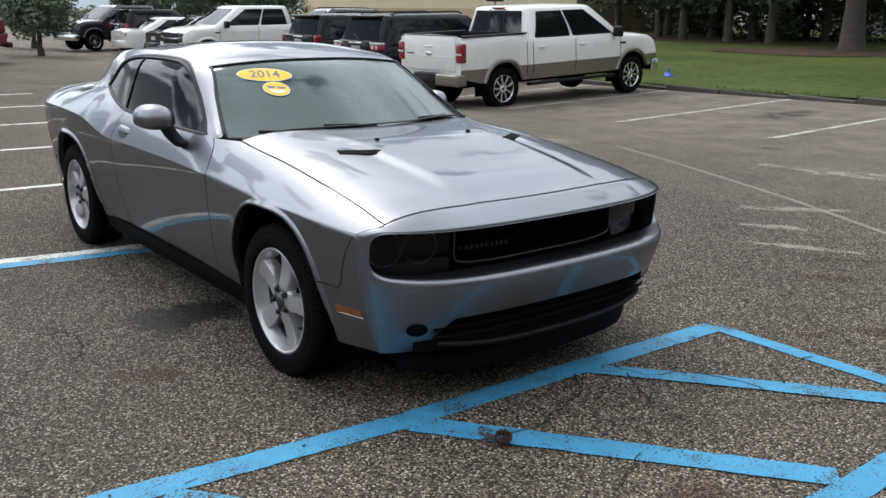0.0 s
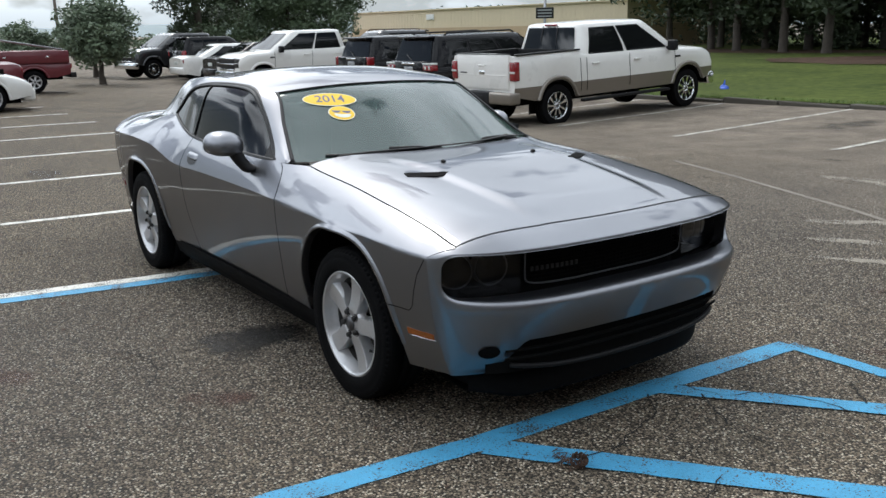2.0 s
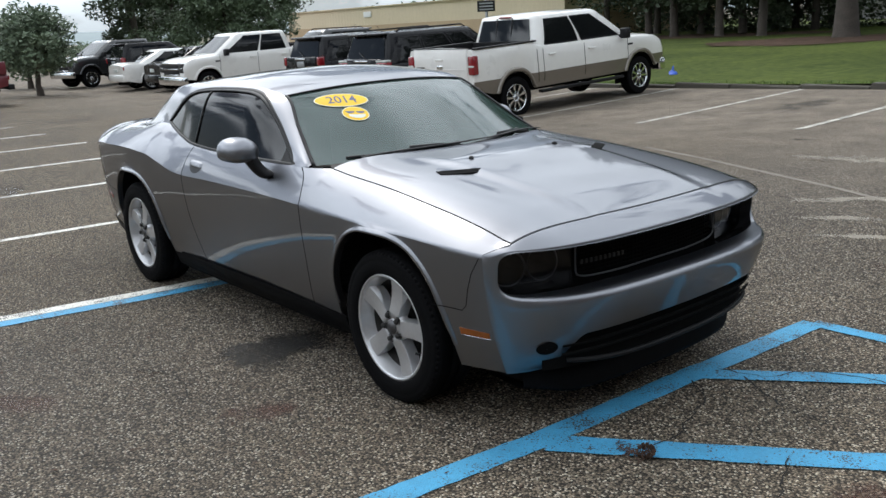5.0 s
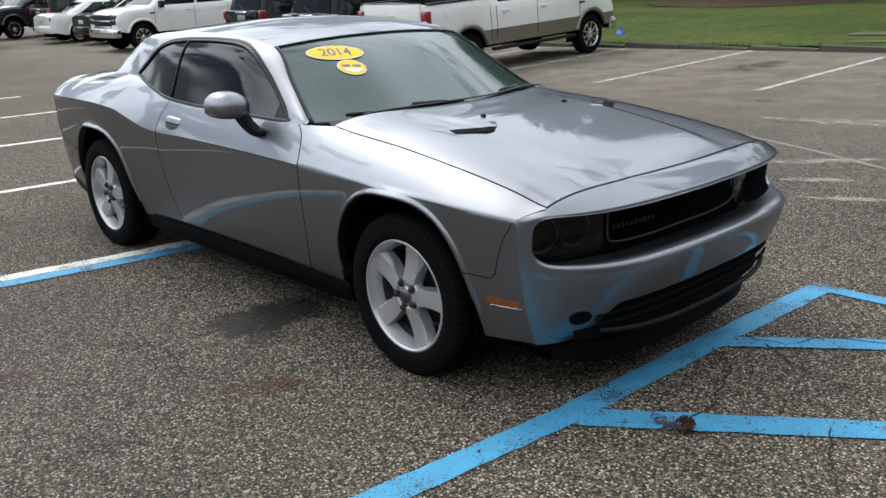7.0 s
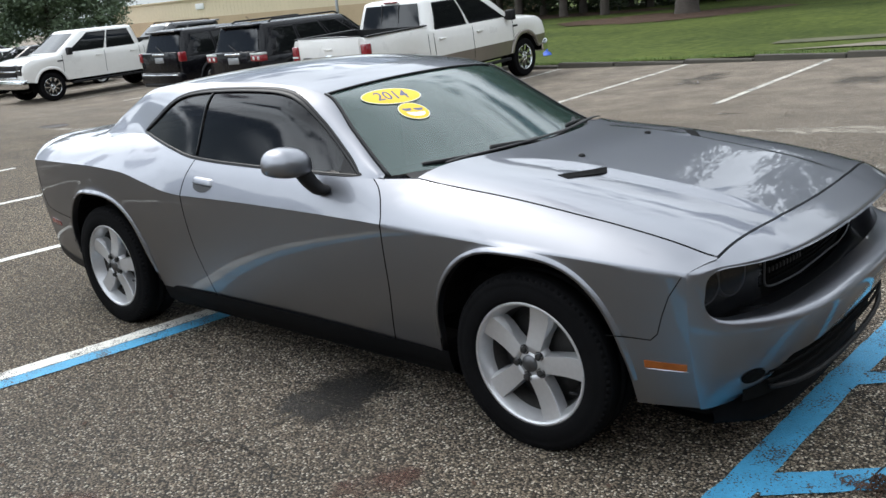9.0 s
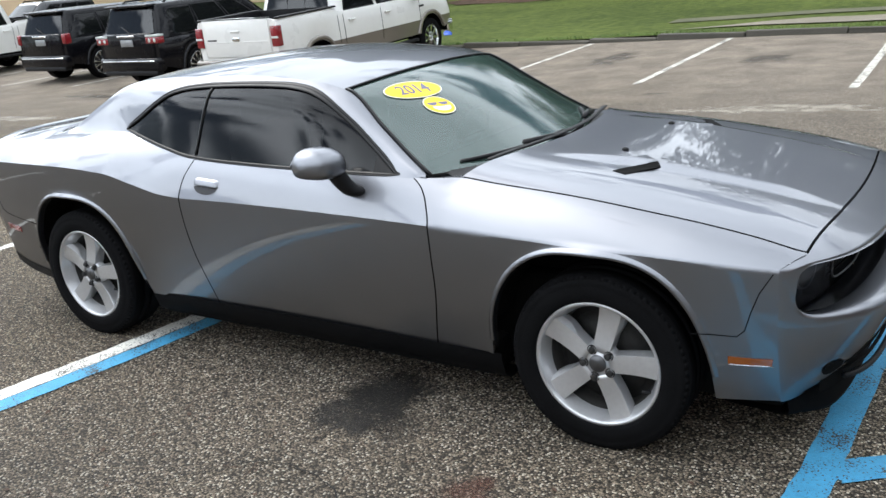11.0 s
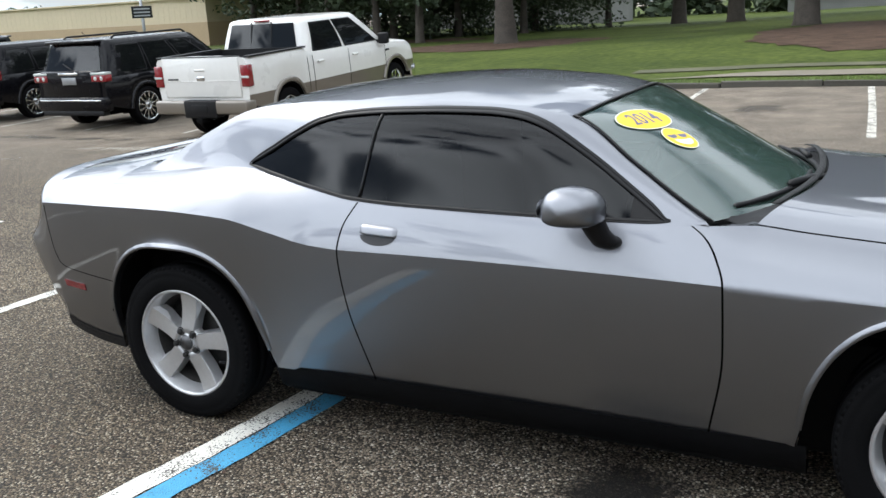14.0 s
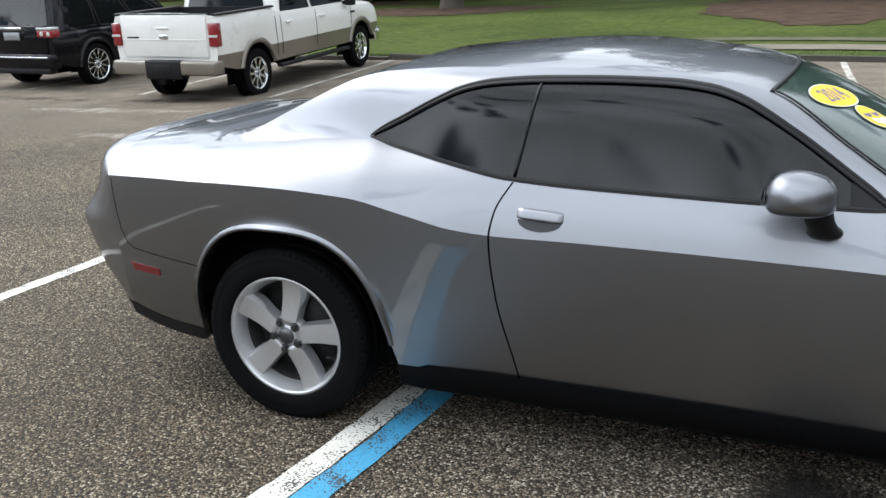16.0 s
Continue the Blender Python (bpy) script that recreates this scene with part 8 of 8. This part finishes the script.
rib0 = part("cladding_rib", bm, M_CREAM, hall, smooth=False)
rib0.matrix_basis = Matrix.Translation((-41.1, 45.0, 0))
for k in range(1, 78):
    share("cladding_rib", rib0, Matrix.Translation((-41.1 - 0.5 * k, 45.0, 0)), hall)
plate_box(hall, "wall_vent", -66.0, -64.8, 44.9, 45.0, 2.5, 3.0, M_WHITEROOF, 0.02, "pale wall vent")

# sign on a post
sign = thing("sign", "small dark sign board on a grey post", "sign", pose(-28.1, 26.2, -0.1))
bm = bmesh.new()
tube(bm, [(0, 0, 0), (0, 0, 3.4)], 0.07, 10)
part("post", bm, M_GALV, sign)
bm = bmesh.new()
box(bm, -0.42, 0.42, -0.1, -0.06, 2.15, 2.65, 0.01)
board = part("board", bm, M_BLACKP, sign, "dark sign board")
for k in range(3):
    bm = bmesh.new()
    box(bm, -0.33, 0.33, -0.112, -0.102, 2.22 + k * 0.14, 2.28 + k * 0.14)
    part("sign_bar", bm, M_GALV, board, smooth=False)
sign.matrix_basis = pose(-28.1, 26.2, -0.1, 0, 0, 45)

# pale sheds behind the wood and the lawn
for x0, x1, y0, y1, h, roof_h, lab in ((-8, 30, 84, 96, 2.2, 1.2, "long white-roofed shed far behind the lawn"), (-40, -22, 76, 84, 2.6, 0.8, "pale shed behind the wood")):
    shed = thing("shed", lab, "building", pose(0, 0, -0.3))
    bm = bmesh.new()
    box(bm, x0, x1, y0, y1, 0, h)
    part("wall", bm, M_GREYWALL, shed, "grey wall", smooth=False)
    bm = bmesh.new()
    ym = (y0 + y1) / 2
    hexa(bm, [(x0 - 0.6, y0 - 0.8, h), (x1 + 0.6, y0 - 0.8, h), (x1 + 0.6, ym, h + roof_h), (x0 - 0.6, ym, h + roof_h)],
         [(x0 - 0.6, y0 - 0.8, h + 0.12), (x1 + 0.6, y0 - 0.8, h + 0.12), (x1 + 0.6, ym, h + roof_h + 0.12), (x0 - 0.6, ym, h + roof_h + 0.12)])
    hexa(bm, [(x0 - 0.6, ym, h + roof_h), (x1 + 0.6, ym, h + roof_h), (x1 + 0.6, y1 + 0.8, h), (x0 - 0.6, y1 + 0.8, h)],
         [(x0 - 0.6, ym, h + roof_h + 0.12), (x1 + 0.6, ym, h + roof_h + 0.12), (x1 + 0.6, y1 + 0.8, h + 0.12), (x0 - 0.6, y1 + 0.8, h + 0.12)])
    part("roof", bm, M_WHITEROOF, shed, "white sheet roof", smooth=False)
# low building opposite, behind the camera
M_DARKBRICK = mat("dark_brown_brick", (0.045, 0.034, 0.03), 0.8, vary=0.3, scale=2, fine=30)
shop = thing("shop_building", "long dark-fronted flat-roofed building across the lot", "building", pose(0, 0, 0))
bm = bmesh.new()
box(bm, -30, 9.4, -24, -12.5, -0.3, 3.8)
part("wall", bm, M_GREYWALL, shop, "grey wall", smooth=False)
bm = bmesh.new()
box(bm, -30.5, 8.9, -24.5, -12.0, 3.8, 4.2)
part("roof", bm, M_TANBAND, shop, "flat canopy roof", smooth=False)
# unseen side block, added to keep low sky light off the coupe's nose
bm = bmesh.new()
box(bm, 9.4, 18, -24, 3.0, -0.3, 4.6)
part("sky_block_wing", bm, M_DARKBRICK, shop, "added unseen dark brick wall that blocks sky light", smooth=False)
bm = bmesh.new()
box(bm, 8.9, 18.5, -24.5, 3.5, 4.6, 5.0)
part("sky_block_wing_roof", bm, M_TANBAND, shop, "flat roof of the added unseen wall", smooth=False)

# poles and wires
def pole(x, y, h, lean, label):
    t = thing("utility_pole", label, "utility pole", pose(x, y, -0.3))
    bm = bmesh.new()
    tube(bm, [(0, 0, 0), (lean * 0.5, 0, h * 0.5), (lean, 0, h)], 0.15, 10, 0.10)
    part("shaft", bm, M_WOODPOLE, t, "weathered wooden shaft")
    bm = bmesh.new()
    box(bm, lean - 0.06, lean + 0.06, -1.1, 1.1, h - 0.6, h - 0.48)
    part("cross_arm", bm, M_WOODPOLE, t, smooth=False)
    return Vector((x + lean, y, h - 0.8))


tops = [pole(-51.4, 18.6, 11.0, 0.0, "weathered wooden utility pole beside parked trucks"), pole(-73.3, 14.2, 7.0, -0.3, "weathered wooden utility pole far off"), pole(-84.0, 9.0, 7.5, 0.2, "weathered wooden utility pole far off")]
for k, (a, b, dz) in enumerate(((0, 1, 0.0), (0, 1, -0.7), (1, 2, 0.0), (0, 2, -1.2))):
    bm = bmesh.new()
    p, q = tops[a] + Vector((0, 0, dz)), tops[b] + Vector((0, 0, dz))
    tube(bm, [p.lerp(q, f) - Vector((0, 0, 2.2 * 4 * f * (1 - f) * 0.4)) for f in [i / 12 for i in range(13)]], 0.018, 5)
    tagged(part("overhead_wire", bm, M_TRIM), "thin black overhead wire between poles", "wire", "overhead wires")

# hills
bm = bmesh.new()
rows = []
for j in range(3):
    row = []
    for i in range(61):
        a = radians(lerp(110, 200, i / 60))
        r = 900 + j * 60
        hgt = (0, 12 + 5 * noise.noise((i * 0.25, 1, 0)), 0)[j]
        row.append((r * math.cos(a), r * math.sin(a), hgt - 1))
    rows.append(row)
grid(bm, rows)
fix_normals(bm)
# pale blue-green: the air's haze is painted into the hill colour
M_HAZE = mat("hazed_blue_green_hill", (0.26, 0.31, 0.32), 0.9, vary=0.1, scale=0.01, fine=0.05)
tagged(part("hill", bm, M_HAZE), "low wooded hills on the horizon", "hill", kind="structure")

# blue litter on the grass
lit = thing("blue_bag", "crumpled bright blue plastic bag on the grass verge", "litter", pose(-10.15, 16.6, on_lawn(-10.15, 16.6) - 0.01))
bm = bmesh.new()
bmesh.ops.create_icosphere(bm, subdivisions=3, radius=0.10)
for v in bm.verts:
    n_ = noise.noise(v.co * 9)
    v.co *= 1 + 0.5 * n_
    v.co.z = max(0, v.co.z * 0.9 + 0.03)
    v.co.x *= 1.2
part("bag", bm, M_BLUEPLASTIC, lit, smooth=False)
bm = bmesh.new()
hexa(bm, [(-0.03, -0.02, 0.1), (0.03, -0.02, 0.1), (0.02, 0.03, 0.1)], [(0.0, 0, 0.24), (0.025, 0, 0.23), (0.015, 0.02, 0.235)])
part("knot", bm, M_BLUEPLASTIC, lit, smooth=False)

# grass tufts along the kerb
rnd = random.Random(31)
bm = bmesh.new()
for _ in range(5200):
    x = rnd.uniform(-16, 8)
    y = kerb_y(x) + 0.14 + abs(rnd.gauss(0, 0.22))
    z = on_lawn(x, kerb_y(x) + max(0.13, y - kerb_y(x)))
    h = rnd.uniform(0.03, 0.09)
    a = rnd.uniform(0, 6.28)
    d = Vector((math.cos(a), math.sin(a), 0)) * rnd.uniform(0.01, 0.05)
    s = Vector((-d.y, d.x, 0)).normalized() * 0.006
    p = Vector((x, y, z - 0.01))
    vs = [bm.verts.new(q) for q in (p - s, p + s, p + d + Vector((0, 0, h)))]
    bm.faces.new(vs)
tagged(part("grass_tufts", bm, M_BLADE, smooth=False), "long green grass tufts along the kerb", "grass", kind="stuff")
